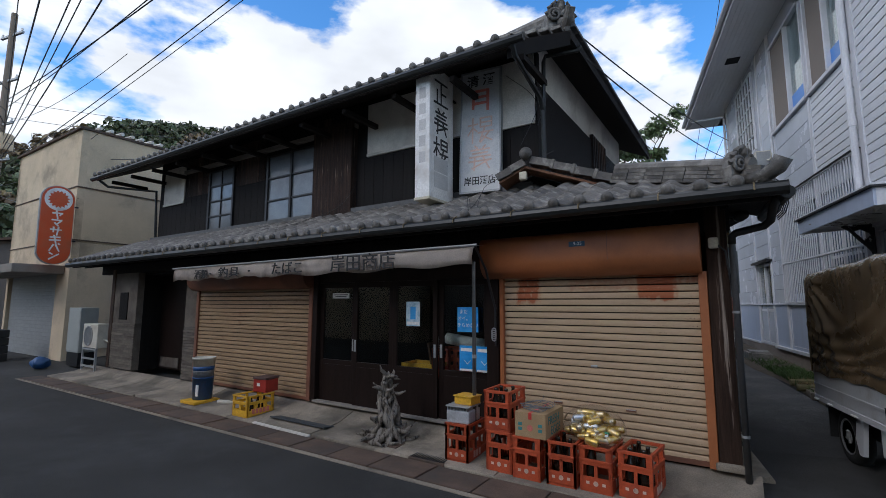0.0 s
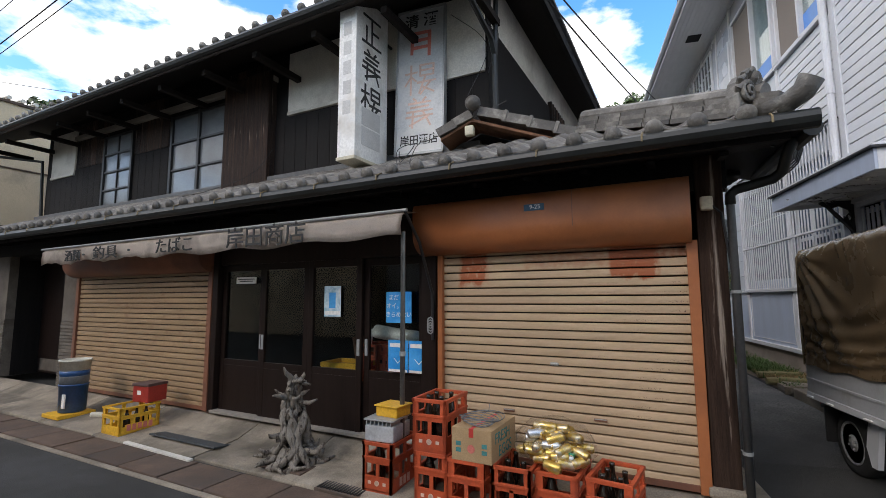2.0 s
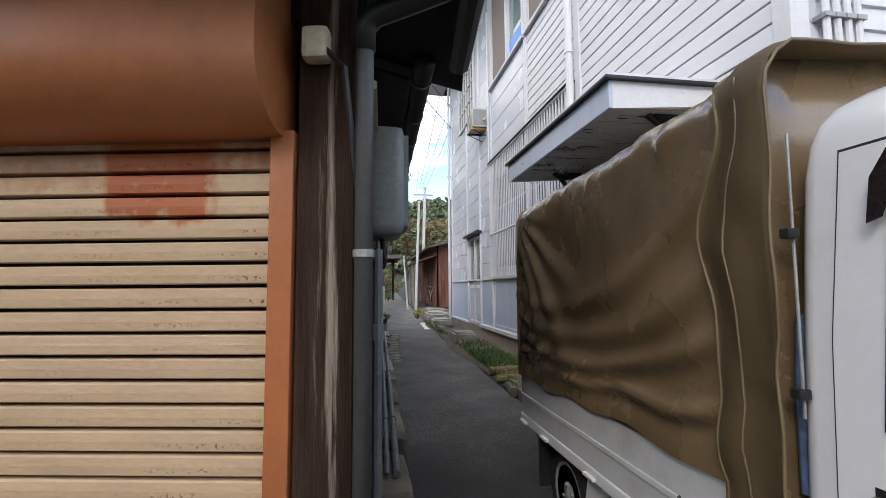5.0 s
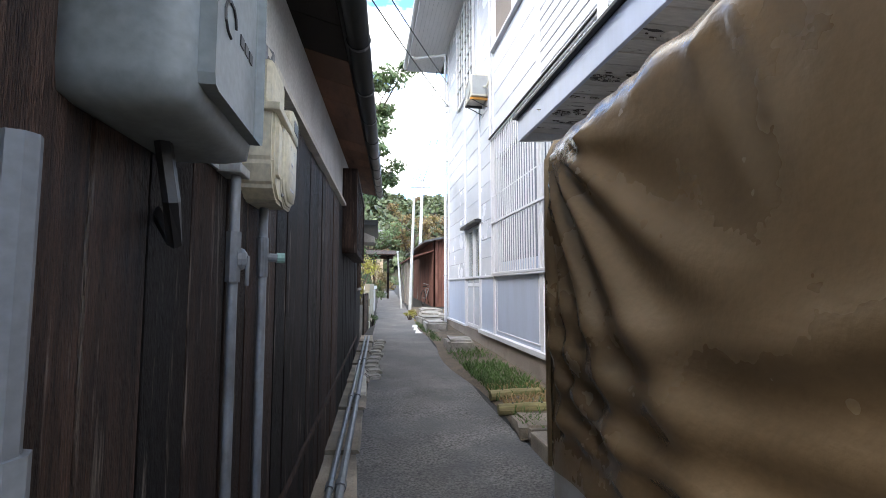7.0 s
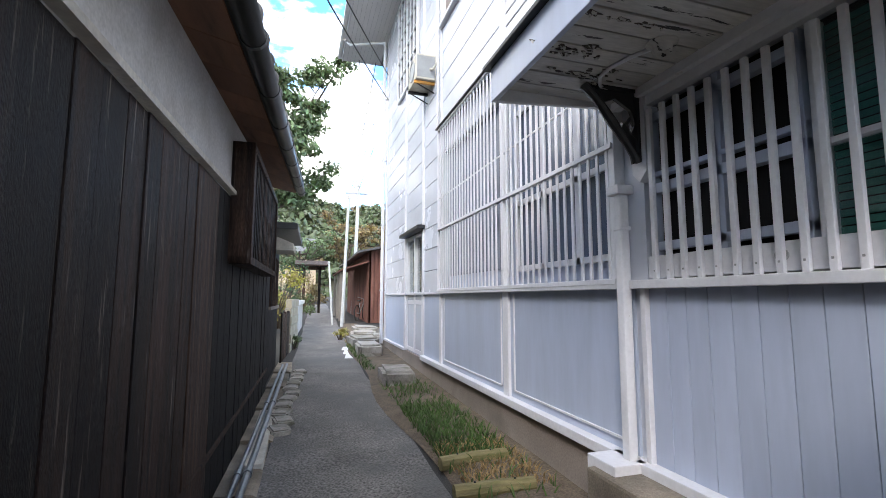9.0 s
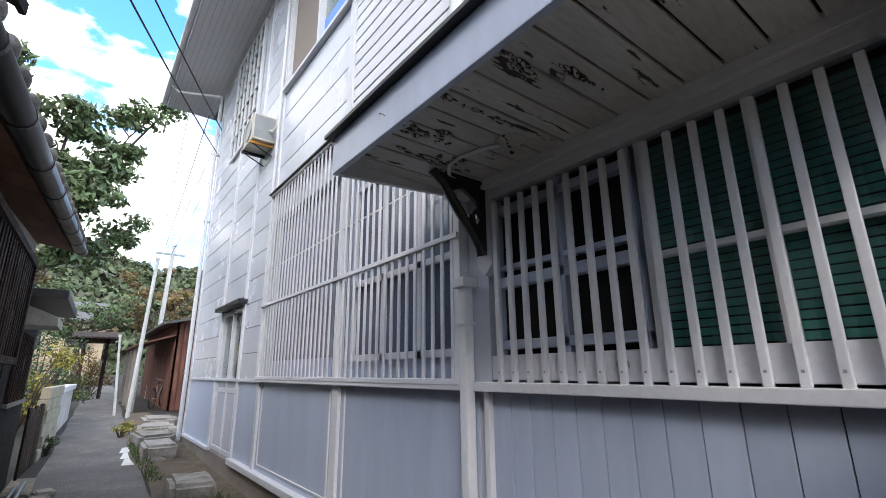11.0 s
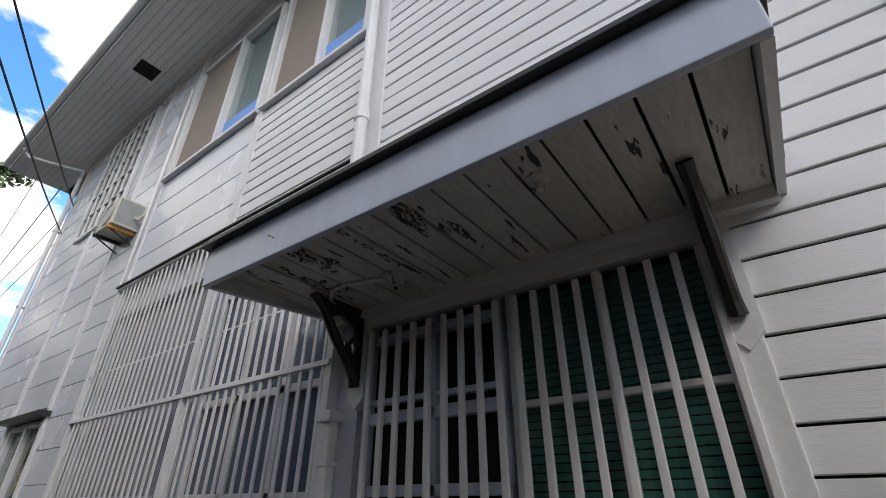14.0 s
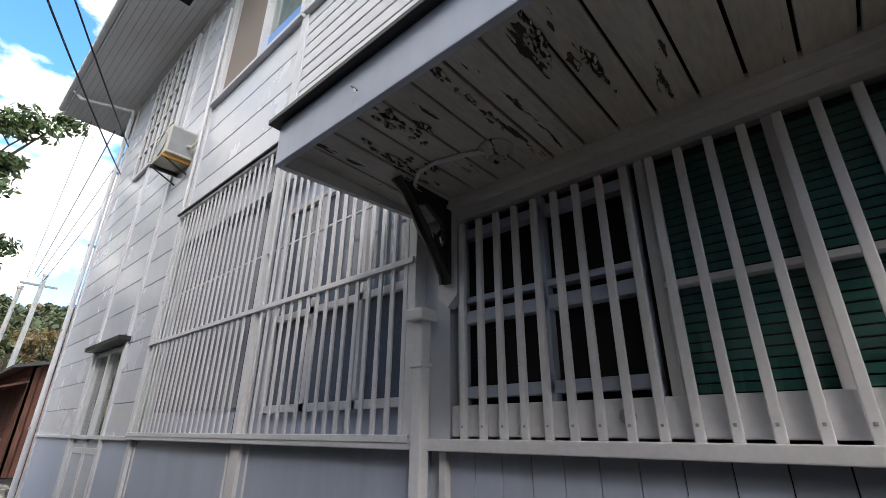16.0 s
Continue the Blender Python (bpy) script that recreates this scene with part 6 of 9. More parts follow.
# ------------------------------------------------------------ air conditioner on the white house
def window_ac():
    t = thing("window_air_conditioner", pose(3.31, 13.25, 4.85) @ Matrix.Scale(0.78, 4), "white air conditioner on an orange bracket under a window", "air conditioner")
    part("case", box(0.0, 0.42, 0.0, 0.75, 0.08, 0.62, bev=0.02), M_IVORY, t)
    part("fan_grille", lathe([(0.22, 0), (0.22, 0.012), (0.2, 0.014), (0.2, 0.002)], 24), M_GREYMETAL, t, "round fan grille").matrix_local = pose(-0.004, 0.32, 0.35, 0, -90, 0)
    part("side_grille", box(0.02, 0.4, -0.004, 0.0, 0.12, 0.58), M_GREYMETAL, t)
    for i in range(8):
        part("louvre", box(-0.008, 0.0, 0.62, 0.72, 0.14 + i * 0.055, 0.165 + i * 0.055), M_GREYMETAL, t)
    for y in (0.08, 0.62):
        part("bracket", box(-0.02, 0.45, y, y + 0.05, 0.02, 0.075, bev=0.004), M_ORANGEPAINT if y < 0.3 else M_BLACK, t, "rusty orange steel bracket")
        part("brace", tube([(0.02, y + 0.02, 0.03), (0.43, y + 0.02, -0.16)], 0.012, 6), M_BLACK, t)
    part("hose", tube([(0.3, -0.02, 0.3), (0.33, -0.12, 0.25), (0.38, -0.2, 0.35), (0.4, -0.25, 0.6), (0.4, -0.3, 1.3), (0.4, -0.32, 2.2)], 0.028, 8), M_IVORY, t, "wrapped pipe run")
    part("blue_sheet", box(0.42, 0.44, -0.25, -0.02, -0.2, 0.3), M_BLUE, t, "patch of blue sheeting")


M_ORANGEPAINT = surf("rusty_orange", (0.6, 0.28, 0.05), 0.2, 6, 0.6, 0.1)
window_ac()

# ------------------------------------------------------------ the little truck
M_TRUCK = surf("truck_white", (0.7, 0.71, 0.73), 0.03, 1.5, 0.22, 0.0, 40, fine=0.02, coat=0.4, stain=(0.5, 0.49, 0.46), stain_scale=2, stain_at=0.7)
M_BED = surf("bed_silver", (0.52, 0.53, 0.54), 0.08, 2, 0.4, 0.04, 40, fine=0.05, stain=(0.35, 0.33, 0.3), stain_scale=3, stain_at=0.64)
M_RUBBER = surf("rubber", (0.02, 0.02, 0.02), 0.2, 6, 0.8, 0.2, 80)
M_TARP = surf("olive_tarpaulin", (0.148, 0.1, 0.053), 0.25, 2.5, 0.27, 0.12, 60, fine=0.08, spec=1.0)
M_TARP_EDGE = surf("olive_tarpaulin_hem", (0.15, 0.107, 0.055), 0.15, 3, 0.5, 0.08, 120, fine=0.08)
M_TINT = surf("dark_car_glass", (0.012, 0.016, 0.018), 0.1, 1, 0.05, 0, rough_var=0.02)
M_STEELRIM = surf("steel_rim", (0.34, 0.345, 0.35), 0.2, 8, 0.5, 0.05, 60, metal=0.3)


def step_up(v):
    v = min(1.0, max(0.0, v))
    return v * v * (3 - 2 * v)


def tarp_outline(gap=0.0):
    """Cross-section of the covered bed, from the hem on one side over the top to the hem on the other."""
    g = gap
    prof = [(-0.014 - g, 0.75), (-0.016 - g, 0.85), (-0.012 - g, 1.2), (-0.01 - g, 1.6), (-0.006 - g, 1.78), (0.012 - g, 1.835 + g * 0.5), (0.06, 1.865 + g), (0.45, 1.895 + g), (0.7, 1.9 + g), (0.95, 1.895 + g),
            (1.34, 1.865 + g), (1.388 + g, 1.835), (1.406 + g, 1.78), (1.41 + g, 1.6), (1.412 + g, 1.2), (1.412 + g, 0.75)]
    dense = []
    for a, b in zip(prof, prof[1:]):
        n = max(1, int(math.hypot(b[0] - a[0], b[1] - a[1]) / 0.025))
        for i in range(n):
            dense.append((a[0] + (b[0] - a[0]) * i / n, a[1] + (b[1] - a[1]) * i / n))
    return dense + [prof[-1]]


def tarp_fold(y, z, y0, y1):
    """How far the cloth stands out: pleats that fan from the rear top corner, swags that hang between the ends, puckers under the top edge."""
    top = 1.84
    u = (y - y0) / (y1 - y0)
    r, a = math.hypot(y1 - y, top - z), math.atan2(top - z, y1 - y + 1e-4)
    f = 0.022 * noise.noise(Vector((y * 1.7, z * 1.9, 2.0))) + 0.006 * noise.noise(Vector((y * 6, z * 5, 4.0)))
    for ang, wide, tall, reach in ((1.48, 0.05, 0.02, 1.2), (1.3, 0.055, 0.018, 0.9), (1.1, 0.075, 0.026, 1.1), (0.85, 0.08, 0.028, 1.2), (0.58, 0.075, 0.02, 0.9), (0.3, 0.06, 0.012, 0.5)):
        at_ = ang + 0.07 * noise.noise(Vector((r * 2.2, ang * 7, 1.0)))
        f += 1.7 * tall * step_up(r / 0.35) * (1 - step_up((r - reach * 0.45) / reach)) * math.exp(-((a - at_) / wide) ** 2)
    for base, rise, low, wide, tall in ((0.86, 0.42, 0.55, 0.028, 0.026), (0.95, 0.75, 0.62, 0.035, 0.022), (1.07, 0.9, 0.66, 0.045, 0.016), (1.22, 1.0, 0.7, 0.05, 0.012)):
        off = z - base - rise * (u - low) ** 2 - 0.03 * noise.noise(Vector((y * 2.2, base * 9, 0)))
        fade = step_up(u / 0.15) * step_up((1 - u) / 0.06) * (0.75 + 0.6 * noise.noise(Vector((y * 1.6, base * 5, 3))))
        f += 1.5 * tall * fade * (math.exp(-(off / wide) ** 2) - 0.6 * math.exp(-((off + 1.7 * wide) / wide) ** 2))
    for i in range(11):
        at_ = y0 + 0.12 + i * 0.165 + 0.05 * math.sin(i * 2.3)
        off = y - at_ - (0.5 * math.sin(i * 1.7)) * (top - z)
        f += (0.02 + 0.008 * math.sin(i * 3.1)) * math.exp(-(off / 0.028) ** 2) * math.exp(-max(0, top - z) / (0.11 + 0.05 * math.sin(i * 1.3)))
    for i in range(7):
        off = z - 0.82 - i * 0.15 - 0.4 * math.sin(i * 2.1) * (y1 - y)
        f += 0.006 * math.exp(-(off / 0.04) ** 2) * math.exp(-max(0, y1 - y) / 0.1)
    f -= 0.03 * math.sin(math.pi * min(1, max(0, u))) * step_up((top - z) / 0.5) * step_up((z - 0.85) / 0.3)
    k = step_up((z - 0.76) / 0.14)
    f = f * k + (0.01 + 0.4 * max(f, 0)) * (1 - k)
    edge = step_up((y1 - y) / 0.05) * (0.35 + 0.65 * step_up((y - y0) / 0.15))
    return min(f, 0.06) * edge


def tarp_mesh(y0, y1):
    bm = bmesh.new()
    dense = tarp_outline()
    cx = 0.7
    n = 84
    stations = [(y0, s) for s in (0.0, 0.4, 0.8, 0.97)] + [(y0 + 0.012 + (y1 - y0 - 0.02) * i / n, 1.0) for i in range(n + 1)] + [(y1, s) for s in (0.985, 0.9, 0.7, 0.4, 0.0)]
    rings = []
    for y, s in stations:
        ring = []
        u = (y - y0) / (y1 - y0)
        for x, z in dense:
            lift = 0.09 * (1 - u) * step_up((z - 1.2) / 0.6)
            hem = (0.02 - 0.03 * (1 - u) + 0.025 * math.sin(u * 5.2) + 0.012 * math.sin(u * 23)) * step_up((1.05 - z) / 0.35)
            k = max(s, 0.02)
            px, pz, py = cx + (x - cx) * k, z + lift + hem, y
            if s < 1:
                pz = 0.9 + (pz - 0.9) * (k if k < 0.95 else 1)
            elif z < 1.8:
                px += (-1 if x < cx else 1) * tarp_fold(y, z, y0, y1)
            else:
                sag = 0.06 * math.sin(math.pi * u) * math.sin(math.pi * max(0, min(1, x / 1.4)))
                pz += 0.035 * step_up((y1 - y) / 0.06) * (abs(noise.noise(Vector((y * 7 + x * 2, x * 2.5, 3.3)))) - 0.1) - sag
            ring.append(bm.verts.new((px, py, pz)))
        rings.append(ring)
    for a, b in zip(rings, rings[1:]):
        for j in range(len(dense) - 1):
            bm.faces.new((a[j], a[j + 1], b[j + 1], b[j]))
    return bm


def tarp_band(y0, y1, gap):
    """A loose band of cloth lapped over the front edge of the cover, and the lines of its stitched seams."""
    bm = bmesh.new()
    dense = tarp_outline(gap)
    dense = [p for p in dense if p[0] < 1.39]
    n = 9
    rings = []
    for i in range(n + 1):
        ring = []
        for x, z in dense:
            v = i / n
            wob = 0.05 * noise.noise(Vector((z * 3.2, x * 2, 4.0)))
            y = y0 + (y1 - y0 + wob * 2) * v + 0.02 * noise.noise(Vector((z * 5, x * 3, 1.0)))
            out = 0.03 * (abs(noise.noise(Vector((y * 7 + z * 3, z * 5, x * 3)))) - 0.1) + 0.008 * math.sin(v * 7 + z * 3)
            lift = 0.09 * step_up((z - 1.2) / 0.6) * (1 - max(0, y - 1.24) / 1.97)
            drop = -0.03 * step_up((0.95 - z) / 0.2)
            ring.append(bm.verts.new((x - (out if z < 1.8 else 0), y, z + lift + drop + (out if z >= 1.8 else 0))))
        rings.append(ring)
    for a, b in zip(rings, rings[1:]):
        for j in range(len(dense) - 1):
            bm.faces.new((a[j], a[j + 1], b[j + 1], b[j]))
    seams = [[v.co.copy() for v in rings[i]][::2] for i in (0, 5, n)]
    bmesh.ops.solidify(bm, geom=bm.faces[:], thickness=0.005)
    return bm, seams


def wheel(parent, x, y, z):
    t = part("wheel", lathe([(0.1, -0.075), (0.19, -0.075), (0.255, -0.06), (0.268, -0.03), (0.268, 0.03), (0.255, 0.06), (0.19, 0.075), (0.175, 0.06), (0.1, 0.06)], 28), M_RUBBER, parent, "black tyre", True)
    t.matrix_local = pose(x, y, z, 0, -90, 0)
    r = part("rim", lathe([(0.178, 0.06), (0.178, 0.068), (0.165, 0.07), (0.15, 0.045), (0.1, 0.04), (0.07, 0.06), (0.035, 0.065), (0.03, 0.075), (0.0001, 0.075)], 24), M_STEELRIM, t, "pressed steel wheel", True)
    for i in range(8):
        a = i * math.pi / 4
        part("vent_hole", box(-0.018, 0.018, -0.012, 0.012, 0.0, 0.008, bev=0.004), M_BLACK, t).matrix_local = pose(0.125 * math.cos(a), 0.125 * math.sin(a), 0.042, 0, 0, math.degrees(a))
    for i in range(4):
        a = i * math.pi / 2 + 0.4
        part("nut", tube([(0.055 * math.cos(a), 0.055 * math.sin(a), 0.055), (0.055 * math.cos(a), 0.055 * math.sin(a), 0.075)], 0.009, 6), M_GREYMETAL, t)


def truck():
    t = thing("mini_truck", pose(2.045, 3.38, 0.0), "white mini truck with an olive tarpaulin over its bed, parked", "truck")
    G = -0.12
    # cab
    def xs(z, side):
        tum = (z - 0.36) * 0.05
        return tum if side == 0 else 1.4 - tum
    cab = bmesh.new()
    rings = []
    for z, yf, yr, inset in ((0.36, 0.02, 1.21, 0.0), (0.5, 0.0, 1.21, 0.0), (0.86, 0.02, 1.21, 0.0), (1.0, 0.1, 1.21, 0.0), (1.2, 0.205, 1.21, 0.0), (1.4, 0.31, 1.205, 0.0), (1.6, 0.42, 1.195, 0.0),
                             (1.68, 0.47, 1.185, 0.004), (1.73, 0.51, 1.17, 0.016), (1.765, 0.55, 1.15, 0.036), (1.787, 0.6, 1.12, 0.07), (1.798, 0.7, 1.03, 0.15)):
        x0, x1, r = xs(z, 0) + inset, xs(z, 1) - inset, 0.06
        ring = []
        for cx, cy, a0 in ((x0 + r, yr - r, 90), (x0 + r, yf + r, 180), (x1 - r, yf + r, 270), (x1 - r, yr - r, 0)):
            for k in range(5):
                a = math.radians(a0 + 22.5 * k)
                ring.append(cab.verts.new((cx + r * math.cos(a), cy + r * math.sin(a), z)))
        rings.append(ring)
    n = len(rings[0])
    for lo, hi in zip(rings, rings[1:]):
        for i in range(n):
            cab.faces.new((lo[i], lo[(i + 1) % n], hi[(i + 1) % n], hi[i]))
    cab.faces.new(list(reversed(rings[0])))
    cab.faces.new(rings[-1])
    body = part("cab", cab, M_TRUCK, t, "white cab", True)
    # door, left side
    def on_side(name, poly, out, mat, label="", inner=0.02):
        bm = bmesh.new()
        a = [bm.verts.new((xs(z, 0) - out, y, z)) for y, z in poly]
        b = [bm.verts.new((xs(z, 0) + inner, y, z)) for y, z in poly]
        bm.faces.new(a)
        bm.faces.new(list(reversed(b)))
        for i in range(len(poly)):
            bm.faces.new((a[i], b[i], b[(i + 1) % len(poly)], a[(i + 1) % len(poly)]))
        return bm
    door = part("door", on_side("door", [(0.28, 0.45), (1.1, 0.45), (1.1, 1.2), (1.07, 1.64), (0.55, 1.64), (0.28, 1.1)], 0.006, M_TRUCK), M_TRUCK, t, "white cab door")
    part("door_seal", on_side("s", [(0.272, 0.443), (1.107, 0.443), (1.107, 1.2), (1.077, 1.648), (0.545, 1.648), (0.272, 1.104)], 0.001, M_BLACK), M_BLACK, t)
    part("window_rubber", on_side("s", [(0.29, 1.025), (0.98, 1.0), (0.995, 1.02), (0.97, 1.52), (0.945, 1.58), (0.9, 1.605), (0.58, 1.605)], 0.01, M_BLACK), M_BLACK, door)
    part("door_glass", on_side("s", [(0.35, 1.065), (0.945, 1.045), (0.955, 1.06), (0.93, 1.51), (0.91, 1.55), (0.88, 1.568), (0.61, 1.568)], 0.012, M_TINT), M_TINT, door, "dark side window")
    part("rain_visor", on_side("s", [(0.55, 1.56), (0.9, 1.56), (0.945, 1.53), (0.965, 1.47), (0.995, 1.46), (0.985, 1.56), (0.95, 1.615), (0.9, 1.635), (0.57, 1.635)], 0.035, M_TINT, inner=-0.03), surf("smoke_visor", (0.018, 0.014, 0.014), 0.1, 2, 0.15, 0), door, "brown smoked rain visor")
    part("handle_recess", on_side("s", [(0.895, 0.852), (1.02, 0.852), (1.02, 0.9), (0.895, 0.9)], 0.008, M_BLACK), M_BLACK, door)
    hd = part("door_handle", box(-0.012, 0.014, 0.905, 1.01, 0.866, 0.888, bev=0.008), M_BLACK, door, "black door handle")
    part("key_lock", tube([(0.008, 0.985, 0.8), (0.03, 0.985, 0.8)], 0.014, 12), M_BLACK, door)
    part("crease", on_side("s", [(0.3, 0.68), (1.09, 0.68), (1.09, 0.69), (0.3, 0.69)], 0.01, M_TRUCK), M_TRUCK, door)
    part("windscreen", slab([(0.12, 0.13, 1.06), (1.28, 0.13, 1.06), (1.2, 0.4, 1.6), (0.2, 0.4, 1.6)], 0.02), M_TINT, t, "windscreen")
    part("antenna", tube([(0.02, 1.17, 1.0), (0.03, 1.175, 1.72)], 0.004, 6), M_GREYMETAL, t, "thin aerial")
    for z in (1.06, 1.46):
        part("antenna_mount", box(0.0, 0.035, 1.16, 1.19, z - 0.015, z + 0.012, bev=0.006), M_BLACK, t)
    part("blue_hose", tube([(0.06, 1.215, 0.8), (0.07, 1.222, 1.05), (0.08, 1.215, 1.25)], 0.014, 8), surf("blue_cloth", (0.07, 0.12, 0.22), 0.3, 20, 0.8, 0.3), t)
    # bed
    bed = part("bed", box(0.02, 1.4, 1.28, 3.22, 0.44, 0.5, bev=0.005), M_BED, t, "silver-white cargo bed")
    part("side_gate", box(-0.005, 0.025, 1.3, 3.22, 0.49, 0.76, bev=0.006), M_BED, bed, "drop side")
    part("side_gate", box(1.385, 1.415, 1.3, 3.24, 0.49, 0.76, bev=0.006), M_BED, bed)
    part("tail_gate", box(0.0, 1.41, 3.21, 3.235, 0.49, 0.76, bev=0.006), M_BED, bed)
    part("bed_rail", box(-0.012, 0.03, 1.28, 3.235, 0.43, 0.49, bev=0.008), M_TRUCK, bed)
    part("bed_rib", box(-0.012, 0.0, 1.3, 3.22, 0.6, 0.625, bev=0.004), M_BED, bed)
    for y in (1.5, 2.2, 2.75, 3.1):
        part("rope_hook", box(-0.03, -0.008, y, y + 0.1, 0.44, 0.455, bev=0.004), M_SIGNWHITE, bed, "small rope hook")
    part("gate_latch", box(-0.03, 0.0, 1.3, 1.36, 0.62, 0.72, bev=0.006), M_GREYMETAL, bed)
    part("front_guard", box(0.05, 1.36, 1.26, 1.29, 0.5, 1.4), M_BED, bed)
    part("chassis", box(0.2, 1.2, 0.3, 3.15, 0.2, 0.44), M_BLACK, t)
    part("side_skirt", box(0.03, 0.06, 1.3, 1.9, 0.18, 0.42, bev=0.01), M_TRUCK, t)
    part("tool_hole", box(0.02, 0.03, 1.45, 1.75, 0.22, 0.34, bev=0.01), M_BLACK, t)
    part("fender_flap", extrude([(2.25, 0.42), (2.39, 0.42), (2.45, 0.2), (2.4, 0.06), (2.33, 0.06)], "x", 0.05, 0.09), M_TRUCK, t, "white mudguard")
    part("mud_flap", box(0.06, 0.28, 3.08, 3.1, 0.06, 0.42), M_RUBBER, t)
    part("wheel_arch", extrude([(2.37, 0.42), (3.12, 0.42), (3.12, 0.36), (3.02, 0.4), (2.47, 0.4), (2.37, 0.36)], "x", 0.05, 0.3), M_BLACK, t)
    for x in (0.16, 1.24):
        for y in (2.74, 0.62):
            wheel(t, x, y, G + 0.268)
    part("bumper", box(0.02, 1.38, -0.02, 0.1, 0.25, 0.42, bev=0.02), M_TRUCK, t)
    part("tail_lamp", box(0.1, 0.3, 3.22, 3.25, 0.36, 0.44, bev=0.005), surf("red_lens", (0.4, 0.02, 0.02), 0.1, 4, 0.2, 0), t)
    tp = part("tarpaulin", tarp_mesh(1.24, 3.215), M_TARP, t, "creased olive-brown tarpaulin stretched over a frame", True)
    band, seams = tarp_band(1.18, 1.4, 0.018)
    flap = part("tarpaulin_flap", band, M_TARP_EDGE, t, "lighter olive hem flap", True)
    for line, thick in zip(seams, (0.005, 0.004, 0.006)):
        part("seam", tube([tuple(p) for p in line], thick, 6), M_TARP_EDGE, flap, "", True)
    part("edge_piping", tube([(-0.016, 3.213, 0.74), (-0.018, 3.215, 1.0), (-0.014, 3.215, 1.5), (-0.01, 3.213, 1.78), (0.02, 3.211, 1.845), (0.2, 3.211, 1.885)], 0.011, 8), M_TARP_EDGE, tp, "rolled olive edge", True)
    part("tie_rope", tube([(-0.05, 1.5, 0.62), (-0.02, 1.48, 0.5), (-0.01, 1.5, 0.35)], 0.008, 6), M_BLACK, t, "black tie-down strap")
    part("tie_rope", tube([(-0.06, 1.55, 0.66), (-0.01, 1.66, 0.46)], 0.006, 6), M_BLACK, t)


truck()

# ------------------------------------------------------------ goods in front of the shop
M_CRATE = surf("red_crate_plastic", (0.46, 0.075, 0.025), 0.12, 3, 0.5, 0.05, 50, rand=0.12, stain=(0.25, 0.05, 0.03), stain_scale=4, stain_at=0.62)
M_YELLOW = surf("yellow_plastic", (0.72, 0.4, 0.03), 0.1, 3, 0.45, 0.04, 50, stain=(0.5, 0.27, 0.03), stain_scale=4, stain_at=0.64)
M_GLASSDARK = surf("brown_bottle_glass", (0.018, 0.012, 0.008), 0.2, 3, 0.1, 0)
CW, CD, CH = 0.285, 0.42, 0.395


def crate_body(w, d, h):
    """A moulded bottle crate: corner posts, rims, and walls cut by two rows of openings."""
    bm = bmesh.new()
    t = 0.014
    for x in (0, w - 0.03):
        for y in (0, d - 0.03):
            box(x, x + 0.03, y, y + 0.03, 0, h, bm, 0.006)
    for z0, z1, o in ((0, 0.03, 0.0), (h * 0.15, h * 0.62, None), (h * 0.66, h * 0.71, 0.006), (h * 0.93, h, 0.006)):
        for (x0, x1, y0, y1) in ((0, w, 0, t), (0, w, d - t, d), (0, t, 0, d), (w - t, w, 0, d)):
            if o is None:
                if x1 - x0 > y1 - y0:
                    k = x0 + (x1 - x0)
                    box(x0, x1, y0, y1, h * 0.05, h * 0.33, bm)
                    for u in (0.0, 0.46, 0.9):
                        box(x0 + w * u, x0 + w * (u + 0.1), y0, y1, h * 0.33, h * 0.62, bm)
                    box(x0, x1, y0, y1, h * 0.58, h * 0.66, bm)
                else:
                    box(x0, x1, y0, y1, h * 0.05, h * 0.3, bm)
                    for u in (0.0, 0.3, 0.62, 0.92):
                        box(x0, x1, y0 + d * u, y0 + d * (u + 0.08), h * 0.3, h * 0.62, bm)
                    box(x0, x1, y0, y1, h * 0.58, h * 0.66, bm)
            else:
                box(x0 - o, x1 + o, y0 - o, y1 + o, z0, z1, bm, 0.003)
    for (x0, x1, y0, y1) in ((0, 0.05, 0, t), (w - 0.05, w, 0, t), (0, 0.05, d - t, d), (w - 0.05, w, d - t, d), (0, t, 0, 0.05), (w - t, w, 0, 0.05), (0, t, d - 0.05, d), (w - t, w, d - 0.05, d), (w - t, w, d * .46, d * .54), (0, t, d * .46, d * .54)):
        box(x0, x1, y0, y1, h * 0.7, h * 0.94, bm)
    box(0.01, w - 0.01, 0.01, d - 0.01, 0.005, 0.02, bm)
    return bm


def bottle_mesh():
    return lathe([(0.045, 0), (0.05, 0.01), (0.05, 0.2), (0.046, 0.24), (0.022, 0.31), (0.017, 0.36), (0.019, 0.362), (0.019, 0.385), (0.0001, 0.386)], 10)


ME_CRATE = mesh_of(crate_body(CW, CD, CH), "crate_body", M_CRATE)
ME_BOTTLE = mesh_of(bottle_mesh(), "bottle", M_GLASSDARK, True)
M_CAP = surf("bottle_cap", (0.5, 0.48, 0.42), 0.2, 9, 0.4, 0)


